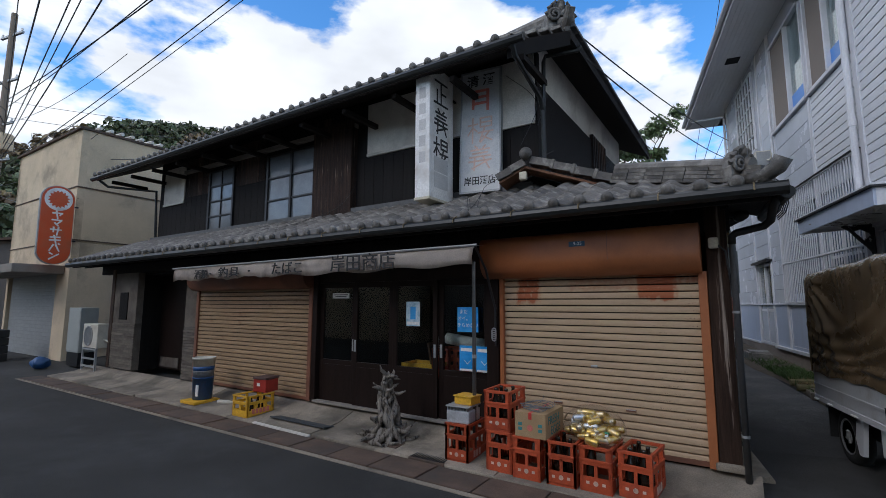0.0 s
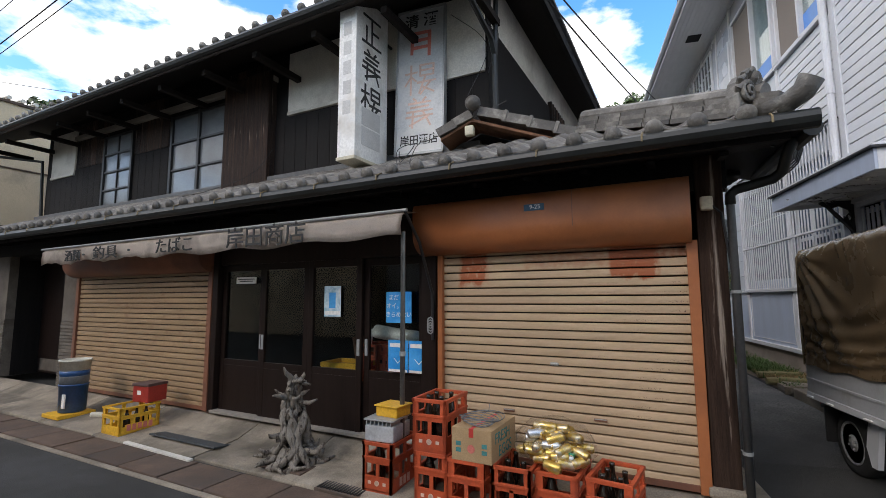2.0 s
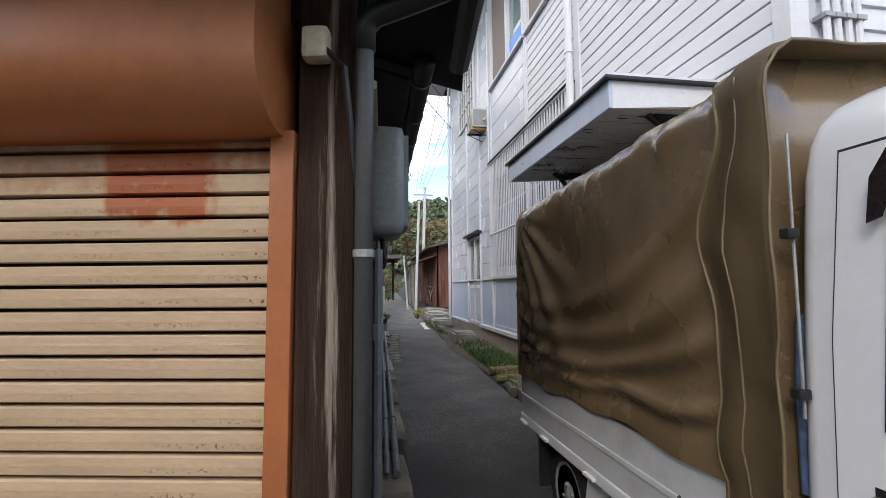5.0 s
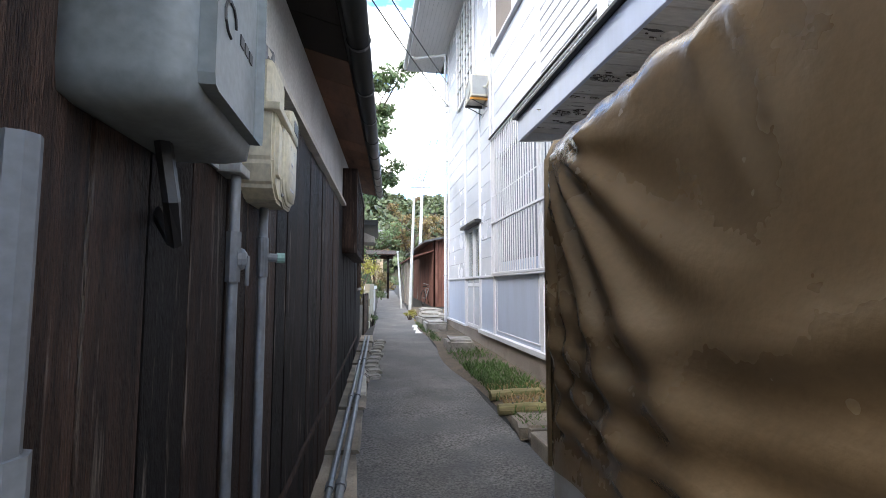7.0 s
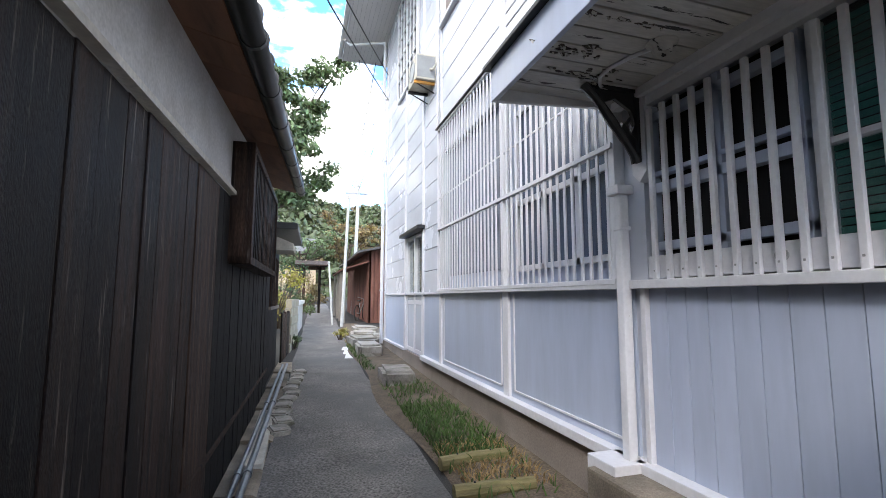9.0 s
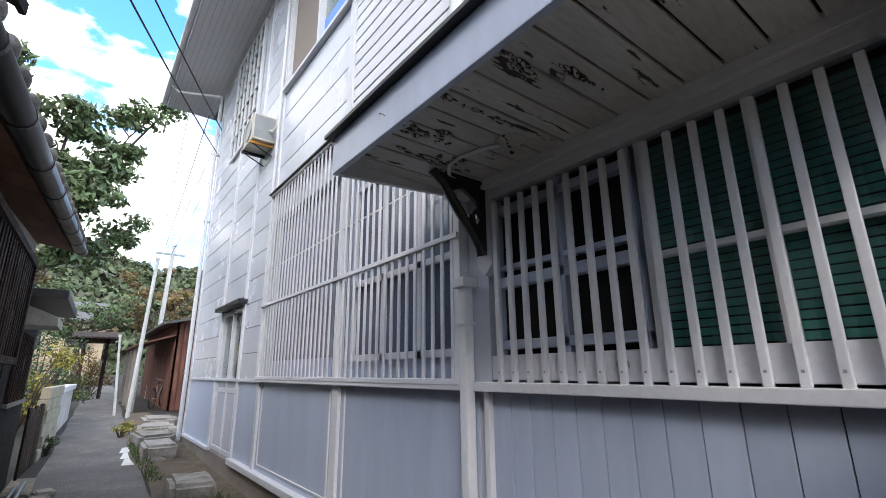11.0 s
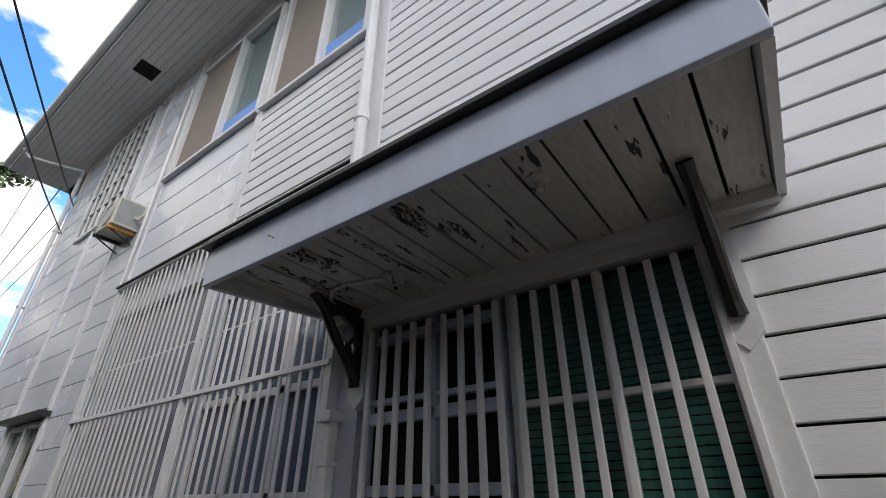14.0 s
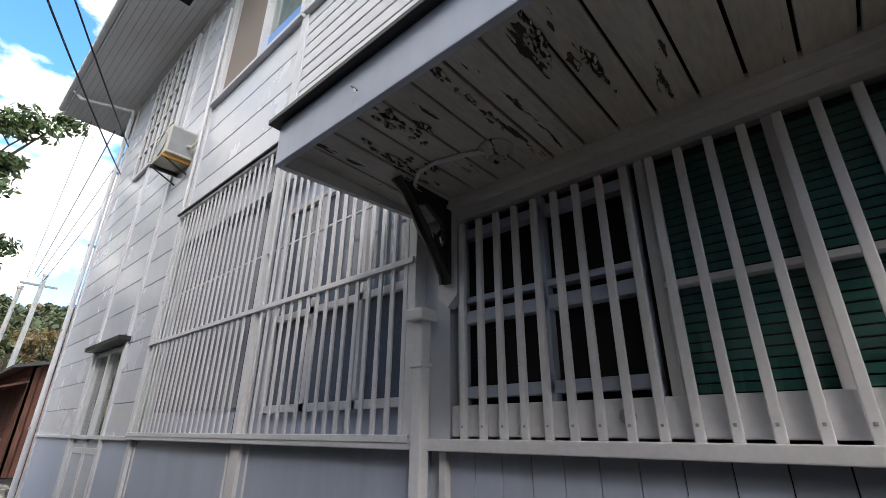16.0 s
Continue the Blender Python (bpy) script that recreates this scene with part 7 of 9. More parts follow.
def red_crate(x, y, z, rz, bottles, label):
    t = thing("bottle_crate", S @ pose(x, y, z, 0, 0, rz), label, "crate", "red bottle crates before the shutter")
    share("shell", ME_CRATE, t, Matrix.Identity(4))
    part("emblem", lathe([(0.022, 0), (0.022, 0.003), (0.016, 0.003), (0.016, 0.0)], 14), M_PINKINK, t, "faded round emblem").matrix_local = pose(CW / 2, -0.001, CH * 0.2, 90)
    for u in (0.25, 0.75):
        part("mark", box(CW * u - 0.014, CW * u + 0.014, -0.003, 0.0, CH * 0.17, CH * 0.23), M_PINKINK, t)
    for i in range(3):
        part("side_mark", box(CW, CW + 0.002, 0.12 + i * 0.06, 0.16 + i * 0.06, CH * 0.1, CH * 0.27), M_PINKINK, t)
    for bx, by in bottles:
        share("bottle", ME_BOTTLE, t, pose(CW * bx, CD * by, 0.02))


red_crate(-2.45, -0.71, -0.172, 1, ((0.3, 0.3),), "faded red plastic bottle crate under a grey basket")
row = ((-1.94, -0.73, 0), (-1.635, -0.76, -1), (-1.3, -0.75, 1), (-0.99, -0.72, -2), (-0.66, -0.68, -6))
sets = (((0.3, 0.2), (0.7, 0.5)), (), ((0.3, 0.75), (0.7, 0.3), (0.3, 0.3)), ((0.3, 0.2),), ((0.3, 0.2), (0.7, 0.2), (0.3, 0.5), (0.7, 0.5), (0.3, 0.8)))
for (x, y, rz), bs in zip(row, sets):
    red_crate(x, y, -0.172, rz, bs, "red plastic bottle crate with empty dark bottles")
red_crate(-1.955, -0.735, -0.172 + CH, 2, ((0.3, 0.25), (0.7, 0.25), (0.3, 0.6), (0.7, 0.7)), "red plastic bottle crate stacked on another, with dark bottles")

# grey basket and yellow tub
bk = thing("basket", S @ pose(-2.44, -0.7, -0.172 + CH, 0, 0, 4), "grey plastic basket with woven grid top", "basket")
part("tub", box(0, 0.27, 0, 0.3, 0.0, 0.13, bev=0.015), surf("grey_plastic", (0.42, 0.43, 0.44), 0.15, 5, 0.6, 0.1, 60, stain=(0.25, 0.25, 0.25), stain_scale=6), bk)
for i in range(7):
    part("grid_bar", box(0.01 + i * 0.038, 0.02 + i * 0.038, 0.0, 0.3, 0.13, 0.175, bev=0.002), M_GREYMETAL, bk)
part("rim", box(-0.008, 0.278, -0.008, 0.308, 0.165, 0.18, bev=0.004), M_GREYMETAL, bk)
yt = thing("yellow_tub", S @ pose(-2.4, -0.6, -0.172 + CH + 0.18, 0, 0, -4), "small bright yellow plastic tray", "tray")
part("tray", box(0, 0.22, 0, 0.2, 0, 0.09, bev=0.012), M_YELLOW, yt)
part("lip", box(-0.012, 0.232, -0.012, 0.212, 0.083, 0.095, bev=0.004), M_YELLOW, yt)

# cardboard box with wire
M_CARD = surf("cardboard", (0.42, 0.285, 0.15), 0.1, 2.5, 0.85, 0.1, 90, stain=(0.34, 0.22, 0.11), stain_scale=3)
cbx = thing("cardboard_box", S @ pose(-1.6, -0.77, -0.172 + CH, 0, 0, -1), "brown egg carton box taped with red tape", "box")
part("carton", box(0, 0.315, 0, 0.5, 0, 0.23, bev=0.004), M_CARD, cbx)
part("tape", box(0.145, 0.17, 0.0, 0.5, 0.2305, 0.233), surf("red_tape", (0.5, 0.04, 0.04), 0.1, 4, 0.4, 0), cbx, "red tape")
part("tape", box(0.14, 0.175, -0.003, 0.0, 0.17, 0.23), surf("red_tape_end", (0.5, 0.05, 0.04), 0.1, 4, 0.4, 0), cbx)
part("red_stamp", lathe([(0.03, 0), (0.03, 0.002), (0.0001, 0.002)], 14), M_REDINK, cbx).matrix_local = pose(0.157, -0.001, 0.09, 90)
for u in (0.055, 0.26):
    for j in range(2):
        part("print_bar", box(u - 0.02, u + 0.02, -0.002, 0.0, 0.06 + j * 0.045, 0.09 + j * 0.045), surf("teal_print", (0.05, 0.2, 0.2), 0.1, 5, 0.7, 0), cbx)
M_TEALINK = surf("teal_ink", (0.02, 0.2, 0.19), 0.1, 5, 0.7, 0)
words("print", "FRESH", 0.11, M_TEALINK, pose(0.3155, 0.22, 0.155, 90, 0, 90), cbx, 0.001)
words("print", "EGGS", 0.11, M_TEALINK, pose(0.3155, 0.27, 0.055, 90, 0, 90), cbx, 0.001)
coil = thing("wire_coil", S @ pose(-1.44, -0.6, -0.172 + CH + 0.232), "tangled grey wire coil on the cardboard box", "wire")
for i in range(7):
    r = 0.09 + 0.009 * i
    ph = i * 0.9
    part("loop", tube([(r * math.cos(a) * 1.2 + 0.012 * math.sin(3 * a + ph), r * math.sin(a) + 0.01 * i - 0.03, 0.012 + 0.006 * i + 0.012 * math.sin(2 * a + ph)) for a in [j * 2 * math.pi / 18 for j in range(19)]], 0.0035, 5), M_GREYPIPE, coil)
part("loose_end", tube([(0.0, 0.0, 0.05), (0.05, 0.05, 0.09), (0.03, 0.12, 0.12)], 0.003, 5), M_GREYPIPE, coil)

# bag of cans
M_GOLD = surf("gold_can", (0.62, 0.42, 0.1), 0.12, 10, 0.3, 0, metal=0.7, stain=(0.75, 0.7, 0.6), stain_scale=14, stain_at=0.58)
M_SILVER = surf("silver_can", (0.62, 0.64, 0.66), 0.1, 10, 0.3, 0, metal=0.8)
M_GREENCAN = surf("green_can", (0.1, 0.45, 0.28), 0.15, 12, 0.3, 0, metal=0.4, stain=(0.7, 0.75, 0.75), stain_scale=12, stain_at=0.55)
bag = thing("bag_of_cans", S @ pose(-0.9, -0.52, -0.172 + CH - 0.03), "clear plastic bag full of crushed gold beer cans", "bag")
can_prof = [(0.024, 0.0), (0.032, 0.006), (0.033, 0.012), (0.033, 0.11), (0.027, 0.12), (0.027, 0.123), (0.0001, 0.121)]
cans = [mesh_of(lathe(can_prof, 12), "can", mt, True) for mt in (M_GOLD, M_SILVER, M_GREENCAN)]
for i in range(78):
    a = i * 2.4 + rnd.uniform(-0.3, 0.3)
    tier = min(3, i // 21)
    rr = (0.2 - 0.035 * tier) * math.sqrt(((i * 8) % 21 + 0.5) / 21)
    h = 0.06 + 0.068 * tier + rnd.uniform(0, 0.03) - rr * 0.2 * tier
    share("can", cans[0 if rnd.random() < 0.78 else (2 if rnd.random() < 0.35 else 1)], bag, pose(rr * math.cos(a) * 1.15, rr * math.sin(a) * 0.9, h, rnd.uniform(70, 110), rnd.uniform(0, 360), rnd.uniform(0, 360)))
sk = bmesh.new()
bmesh.ops.create_icosphere(sk, subdivisions=4, radius=1.0)
for v in sk.verts:
    k = 1 + 0.1 * noise.noise(v.co * 3.0) + 0.05 * noise.noise(v.co * 8.0)
    v.co = Vector((v.co.x * 0.29 * k, v.co.y * 0.25 * k, 0.15 + v.co.z * (0.2 if v.co.z > 0 else 0.12) * k))
M_FILM = glass("clear_film", (0.97, 0.97, 0.97), 0.12, 1.25)
sk_ob = part("film", sk, M_FILM, bag, "thin clear plastic film", True)
sk_ob.visible_shadow = False

# yellow crate with red tin
yc = thing("beer_crate", S @ pose(-6.2, -0.78, -0.172, 0, 0, 0), "yellow plastic beer crate on the pavement", "crate")
bm = crate_body(0.36, 0.46, 0.31)
part("shell", bm, M_YELLOW, yc)
part("brand_band", box(0.361, 0.364, 0.06, 0.4, 0.04, 0.12), M_YELLOW, yc)
for i in range(5):
    part("brand_mark", box(0.3645, 0.366, 0.08 + i * 0.062, 0.125 + i * 0.062, 0.045, 0.115, bev=0.002), M_REDINK, yc)
for by in (0.12, 0.23, 0.34):
    share("bottle", ME_BOTTLE, yc, pose(0.28, by, 0.0) @ Matrix.Scale(0.75, 4))
rt = thing("red_tin", S @ pose(-6.12, -0.5, 0.14, 0, 0, 8), "red metal tin with a dark lid on a crate", "tin")
M_REDTIN = surf("red_tin", (0.36, 0.035, 0.025), 0.12, 3, 0.4, 0.04, 50, stain=(0.18, 0.03, 0.02), stain_scale=4)
part("can_body", box(0, 0.26, 0, 0.26, 0.0, 0.2, bev=0.012), M_REDTIN, rt)
part("lid", box(-0.008, 0.268, -0.008, 0.268, 0.19, 0.225, bev=0.008), surf("tin_lid", (0.09, 0.05, 0.045), 0.2, 4, 0.5, 0.05), rt, "dark red-brown lid")
part("label_plate", box(0.08, 0.14, -0.003, 0.0, 0.09, 0.14), M_SIGNWHITE, rt)

# pails
pl = thing("paint_pail", S @ pose(-7.5, -0.5, -0.165), "blue pail stacked under a cream pail", "bucket")
M_PAILBLUE = surf("pail_blue", (0.02, 0.08, 0.22), 0.15, 3, 0.4, 0.03, 40, stain=(0.01, 0.03, 0.08), stain_scale=3)
part("lower_pail", lathe([(0.14, 0.05), (0.155, 0.06), (0.165, 0.4), (0.172, 0.4), (0.172, 0.42), (0.15, 0.42)], 24), M_PAILBLUE, pl, "blue printed pail", True)
part("grey_band", lathe([(0.163, 0.42), (0.168, 0.52), (0.17, 0.53), (0.15, 0.53)], 24), M_GREYPIPE, pl, "", True)
part("dark_band", lathe([(0.168, 0.53), (0.171, 0.6), (0.15, 0.6)], 24), M_PAILBLUE, pl, "", True)
part("upper_pail", lathe([(0.168, 0.6), (0.178, 0.72), (0.188, 0.72), (0.188, 0.745), (0.172, 0.745), (0.16, 0.66), (0.0001, 0.66)], 24), M_IVORY, pl, "cream plastic pail", True)
part("pail_label", box(0.06, 0.12, -0.158, -0.14, 0.12, 0.3), M_SIGNWHITE, pl)
part("yellow_base", box(-0.22, 0.2, -0.25, 0.2, 0.0, 0.05, bev=0.01), M_YELLOW, pl, "yellow tray under the pails")
tubx = thing("plastic_bottle", S @ pose(-7.1, -0.45, -0.13, 0, 0, 20), "clear plastic bottle lying on the pavement", "bottle")
part("body", tube([(0, 0, 0), (0.2, 0, 0), (0.25, 0, 0), (0.28, 0, 0)], [0.035, 0.035, 0.018, 0.015], 10), M_IVORY, tubx)
mat_ = thing("door_mat", S @ pose(-5.5, -0.5, -0.158, -8), "thin dark grey rubber door mat", "mat")
for i in range(2):
    part("mat_half", box(i * 0.56, i * 0.56 + 0.55, -0.14, 0.16, 0.0, 0.018, bev=0.004), surf("rubber_mat", (0.05, 0.055, 0.058), 0.2, 6, 0.8, 0.4, 90), mat_)
gr8 = thing("drain_grate", S @ pose(-2.85, -0.84, -0.187), "rusty iron drain grating", "grate")
part("grate_frame", box(0, 0.46, 0, 0.3, -0.03, 0.016, bev=0.004), M_DRAIN, gr8)
for i in range(14):
    part("grate_bar", box(0.015 + i * 0.0315, 0.03 + i * 0.0315, 0.02, 0.28, 0.014, 0.024), M_BLACK, gr8)
wd = thing("timber_strip", S @ pose(-5.6, -0.86, -0.19, 0, 0, -2), "thin pale timber strip on the drain", "strip")
part("lath", box(0, 1.2, 0, 0.05, 0, 0.022, bev=0.004), M_PLASTER, wd)


# driftwood
def driftwood():
    bm = bmesh.new()
    r2 = random.Random(21)
    H = 0.86

    def waist(u):
        """Width of the twisted body at a height: spread root, thin waist, knotty shoulders, narrow head."""
        return 0.2 * (1 - u) ** 2.0 + 0.06 + 0.045 * math.exp(-((u - 0.55) / 0.12) ** 2) - 0.03 * u

    # strands that wind about each other, leaving hollows between them
    for i in range(9):
        a0, tw = i * 2 * math.pi / 9 + r2.uniform(-.2, .2), r2.uniform(1.6, 3.4)
        top = r2.uniform(0.6, 1.0) * (1.0 if i % 3 else 0.75)
        pts, rad = [], []
        for j in range(15):
            u = j / 14 * top
            a = a0 + tw * u + 0.5 * math.sin(u * 9 + i)
            w = waist(u) * (0.85 + 0.3 * noise.noise(Vector((u * 5, i * 3.1, 0))))
            pts.append((w * math.cos(a) + 0.03 * math.sin(u * 6), w * math.sin(a), u * H))
            rad.append(max(0.008, (0.05 - 0.022 * u) * (0.8 + 0.7 * noise.noise(Vector((u * 8, i * 5.3, 2))))))
        rad[-1] = 0.006
        tube(pts, rad, 9, bm)
    # ragged stubs, knots and roots
    for i in range(22):
        a = i * 2.4 + r2.uniform(-.3, .3)
        u = r2.random() ** 0.9 * 0.98
        w = waist(u)
        L = r2.uniform(0.07, 0.17) * (1.4 if u < 0.12 else 1.0)
        p = Vector((w * math.cos(a), w * math.sin(a), u * H))
        d = Vector((math.cos(a + .5), math.sin(a + .5), r2.uniform(-0.2, 0.9) if u > 0.15 else -0.25)).normalized()
        q = p + d * L * 0.6
        e = q + Vector((d.x * L * .5 - d.y * .03, d.y * L * .5 + d.x * .03, L * r2.uniform(-.4, .6)))
        e.z = max(0.012, e.z)
        tube([p * 0.85, p, q, e], [0.04, 0.03, 0.022, 0.007], 7, bm)
    for i in range(8):
        a = i * 0.785 + r2.uniform(-.2, .2)
        L = r2.uniform(0.27, 0.42)
        tube([(0.08 * math.cos(a), 0.08 * math.sin(a), 0.16), (0.16 * math.cos(a), 0.16 * math.sin(a), 0.07), (L * .8 * math.cos(a + .25), L * .8 * math.sin(a + .25), 0.045), (L * math.cos(a + .5), L * math.sin(a + .5), r2.uniform(.02, .1))], [0.05, 0.04, 0.026, 0.008], 8, bm)
    bmesh.ops.subdivide_edges(bm, edges=bm.edges[:], cuts=1)
    for v in bm.verts:
        d = Vector((noise.noise(v.co * 18), noise.noise(v.co * 18 + Vector((9, 0, 0))), noise.noise(v.co * 12 + Vector((0, 7, 0)))))
        v.co += d * 0.014 + Vector((v.co.x, v.co.y, 0)).normalized() * 0.008 * noise.noise(Vector((v.co.x * 60, v.co.y * 60, v.co.z * 9)))
        v.co.z = max(0.0, v.co.z)
    t = thing("driftwood", S @ pose(-3.42, -0.52, -0.18), "gnarled grey driftwood stump standing on the pavement", "driftwood")
    part("stump", bm, surf("silver_wood", (0.31, 0.275, 0.23), 0.6, 9, 0.85, 1.0, 45, stretch=(3, 3, 0.7), stain=(0.04, 0.03, 0.024), stain_scale=9, stain_at=0.52, stain_soft=0.08), t, "", True)
    part("rubble", box(-0.22, 0.3, -0.2, 0.2, 0, 0.03, bev=0.01), M_DRAIN, t)


driftwood()

# ------------------------------------------------------------ awning, signs, posters
aw = thing("shop_awning", S, "faded canvas awning with black brushed lettering", "awning")
bm = bmesh.new()
nx = 90
rows = []
for i in range(nx + 1):
    u = i / nx
    x = -8.62 + u * 6.44
    sag = 0.02 * math.sin(u * 23) + 0.012 * math.sin(u * 61)
    rise = 0.06 * max(0, u - 0.8) / 0.2
    low = 1.9 + 0.02 * math.sin(u * 40) + (0.018 * abs(math.sin(u * 70)) if u < 0.45 else 0) + 0.03 * u + rise * (1 - (u - .8) / .2 if u > .8 else 1)
    rows.append([bm.verts.new(p) for p in ((x, -0.12, 2.22), (x, -0.3, 2.2 - abs(sag) * 0.4), (x, -0.5 + sag * 0.2, 2.14 + 0.02 * u), (x, -0.54 + sag * 0.3, 2.1 + 0.02 * u), (x, -0.55 + sag, (2.1 + low) / 2), (x, -0.545 + sag * 0.6, low))])
for a, b in zip(rows, rows[1:]):
    for j in range(5):
        bm.faces.new((a[j], a[j + 1], b[j + 1], b[j]))
bmesh.ops.solidify(bm, geom=bm.faces[:], thickness=0.004)
part("canvas", bm, M_AWNING, aw, "faded grey-beige canvas with a valance", True)
part("front_bar", tube([(-8.7, -0.52, 2.15), (-2.15, -0.52, 2.17)], 0.016, 8), M_GREYMETAL, aw)
post = part("awning_post", tube([(-2.2, -0.5, -0.16), (-2.2, -0.5, 1.98)], 0.022, 10), surf("dull_steel", (0.11, 0.105, 0.1), 0.25, 5, 0.35, 0.05, 60, metal=0.6), aw, "dull dark steel support post")
part("post_joint", tube([(-2.2, -0.5, 0.9), (-2.2, -0.5, 0.94)], 0.027, 10), M_GREYMETAL, post)
part("stay_arm", tube([(-2.17, -0.52, 2.16), (-2.15, -0.3, 1.9), (-2.15, -0.06, 1.45), (-2.16, -0.03, 1.0)], 0.014, 8), M_BLACK, aw)
for i in range(4):
    part("rope_knot", tube([(-2.17 + 0.03 * math.cos(a), -0.06, 1.1 + 0.05 * i * 0.5 + 0.04 * math.sin(a)) for a in [j * 0.8 for j in range(9)]], 0.007, 5), M_GREYMETAL, aw)
for tx, x, wd, sz in (("酒類", -7.62, 0.44, 0.2), ("・", -7.33, 0.06, 0.14), ("釣具", -6.8, 0.62, 0.22), ("・", -6.25, 0.06, 0.14), ("たばこ", -5.33, 0.72, 0.23), ("岸田商店", -3.84, 1.2, 0.28)):
    words("lettering", tx, sz * 0.85, M_INK, pose(x, -0.592, 1.995 + (x + 8) * 0.008, 90, 0, 0), aw, 0.004, bold=0.001, width=wd * 0.95)

sa = thing("projecting_sign", S, "tall white box sign with black brushed characters", "sign")
part("case", box(-3.47, -3.22, 0.08, 0.72, 2.98, 4.98, bev=0.008), M_SIGNWHITE, sa)
part("base_rim", box(-3.48, -3.21, 0.07, 0.73, 2.96, 3.0, bev=0.006), M_CREAMBOX, sa)
for i, mk in enumerate((MARK_A, MARK_B, MARK_C)):
    strokes("painted_mark", mk, M_INK, pose(-3.219, 0.38, 4.6 - i * 0.44, 90, 0, 90), sa, 0.036, 0.42)
for i in range(2):
    part("faded_panel", box(-3.219, -3.216, 0.2, 0.56, 3.16 + i * 0.24, 3.38 + i * 0.24), M_PALEINK, sa)
for i in range(5):
    part("faded_mark", box(-3.4, -3.29, 0.077, 0.08, 3.5 + i * 0.24, 3.66 + i * 0.24), M_PALEINK, sa)
for z in (3.2, 4.7):
    part("sign_arm", tube([(-3.3, 0.7, z), (-3.3, 0.95, z)], 0.02, 6), M_BLACK, sa)

sbm = S @ pose(-2.78, 0.78, 3.12, -3, 0, 7)
sb_ = thing("wall_sign", sbm, "weathered pale grey sake sign with faded red characters", "sign")
part("panel", box(-0.31, 0.31, -0.04, 0.04, 0.0, 1.94, bev=0.006), M_SIGNGREY, sb_)
for b in ((-0.325, -0.3, 0, 1.95), (0.3, 0.325, 0, 1.95), (-0.325, 0.325, 0, 0.03), (-0.325, 0.325, 1.92, 1.95)):
    part("sign_frame", box(b[0], b[1], -0.055, 0.05, b[2], b[3], bev=0.004), M_GREYMETAL, sb_)
words("lettering", "清 酒", 0.2, M_INK, pose(0, -0.042, 1.77, 90), sb_, 0.0015, bold=0.003)
strokes("faded_mark", MARK_D, M_REDINK, pose(0, -0.0405, 1.45, 90), sb_, 0.05, 0.38)
strokes("faded_mark", MARK_C, M_PINKINK, pose(0, -0.0405, 0.98, 90), sb_, 0.03, 0.44)
strokes("faded_mark", MARK_B, M_PINKINK, pose(0, -0.0405, 0.54, 90), sb_, 0.03, 0.42)
words("lettering", "岸田酒店", 0.14, M_INK, pose(0, -0.042, 0.18, 90), sb_, 0.0015, bold=0.002, width=0.5)
for z in (0.2, 1.7):
    part("sign_stay", tube([(0.0, 0.03, z), (0.0, 0.17, z)], 0.02, 6), M_BLACK, sb_)

M_POSTER = surf("blue_poster", (0.03, 0.3, 0.72), 0.12, 4, 0.35, 0, stain=(0.1, 0.42, 0.8), stain_scale=4, stain_at=0.55)
M_PALEPOSTER = surf("pale_poster", (0.35, 0.55, 0.68), 0.25, 9, 0.4, 0, stain=(0.75, 0.8, 0.82), stain_scale=9, stain_at=0.52)
for x0, x1, z0, z1, mt, lb in ((-3.54, -3.31, 1.2, 1.53, M_PALEPOSTER, "small pale blue poster on the door glass"), (-2.72, -2.42, 1.15, 1.46, M_POSTER, "bright blue poster on the door glass"),
                               (-2.69, -2.46, 0.67, 0.98, M_POSTER, "bright blue poster with a pale dart shape"), (-2.45, -2.22, 0.67, 0.98, M_POSTER, "bright blue poster with a pale dart shape"), (-4.97, -4.62, 1.58, 1.66, M_SIGNWHITE, "narrow white notice strip")):
    ps = thing("poster", S, lb, "poster", "posters on the shop doors")
    part("sheet", box(x0, x1, 0.008, 0.0105, z0, z1), mt, ps)
    w, h = x1 - x0, z1 - z0
    if mt is M_POSTER and z0 > 1:
        for i, tx in enumerate(("まだ", "オイ。", "きらめない")):
            words("print", tx, 0.062, M_SIGNWHITE, pose(x0 + w * (0.3, 0.32, 0.5)[i], 0.007, z1 - 0.06 - i * 0.085, 90), ps, 0.0006)
    elif mt is M_POSTER:
        part("print_band", box(x0 + 0.02, x1 - 0.05, 0.006, 0.008, z1 - 0.07, z1 - 0.03), M_SIGNWHITE, ps)
        for s in (-1, 1):
            part("dart", slab([(0, 0, 0), (0.05 * s, 0.05, 0), (0.045 * s, 0.056, 0), (0, 0.012, 0)], 0.001), M_SIGNWHITE, ps).matrix_local = pose((x0 + x1) / 2, 0.007, z0 + 0.08, 90)
        part("print_band", box(x0 + 0.01, x1 - 0.01, 0.006, 0.008, z0, z0 + 0.025), M_SIGNWHITE, ps)
    elif mt is M_PALEPOSTER:
        part("print_band", box(x0 + 0.01, x1 - 0.01, 0.006, 0.008, z0 + 0.02, z0 + 0.06), M_SIGNWHITE, ps)
        part("figure_block", box(x0 + 0.07, x0 + 0.16, 0.006, 0.008, z0 + 0.09, z0 + 0.26), M_POSTER, ps)
    else:
        part("print_bar", box(x0 + 0.03, x1 - 0.03, 0.006, 0.008, z0 + 0.05, z0 + 0.06), M_INK, ps)
        part("print_bar", box(x0 + 0.06, x1 - 0.06, 0.006, 0.008, z0 + 0.025, z0 + 0.035), M_INK, ps)

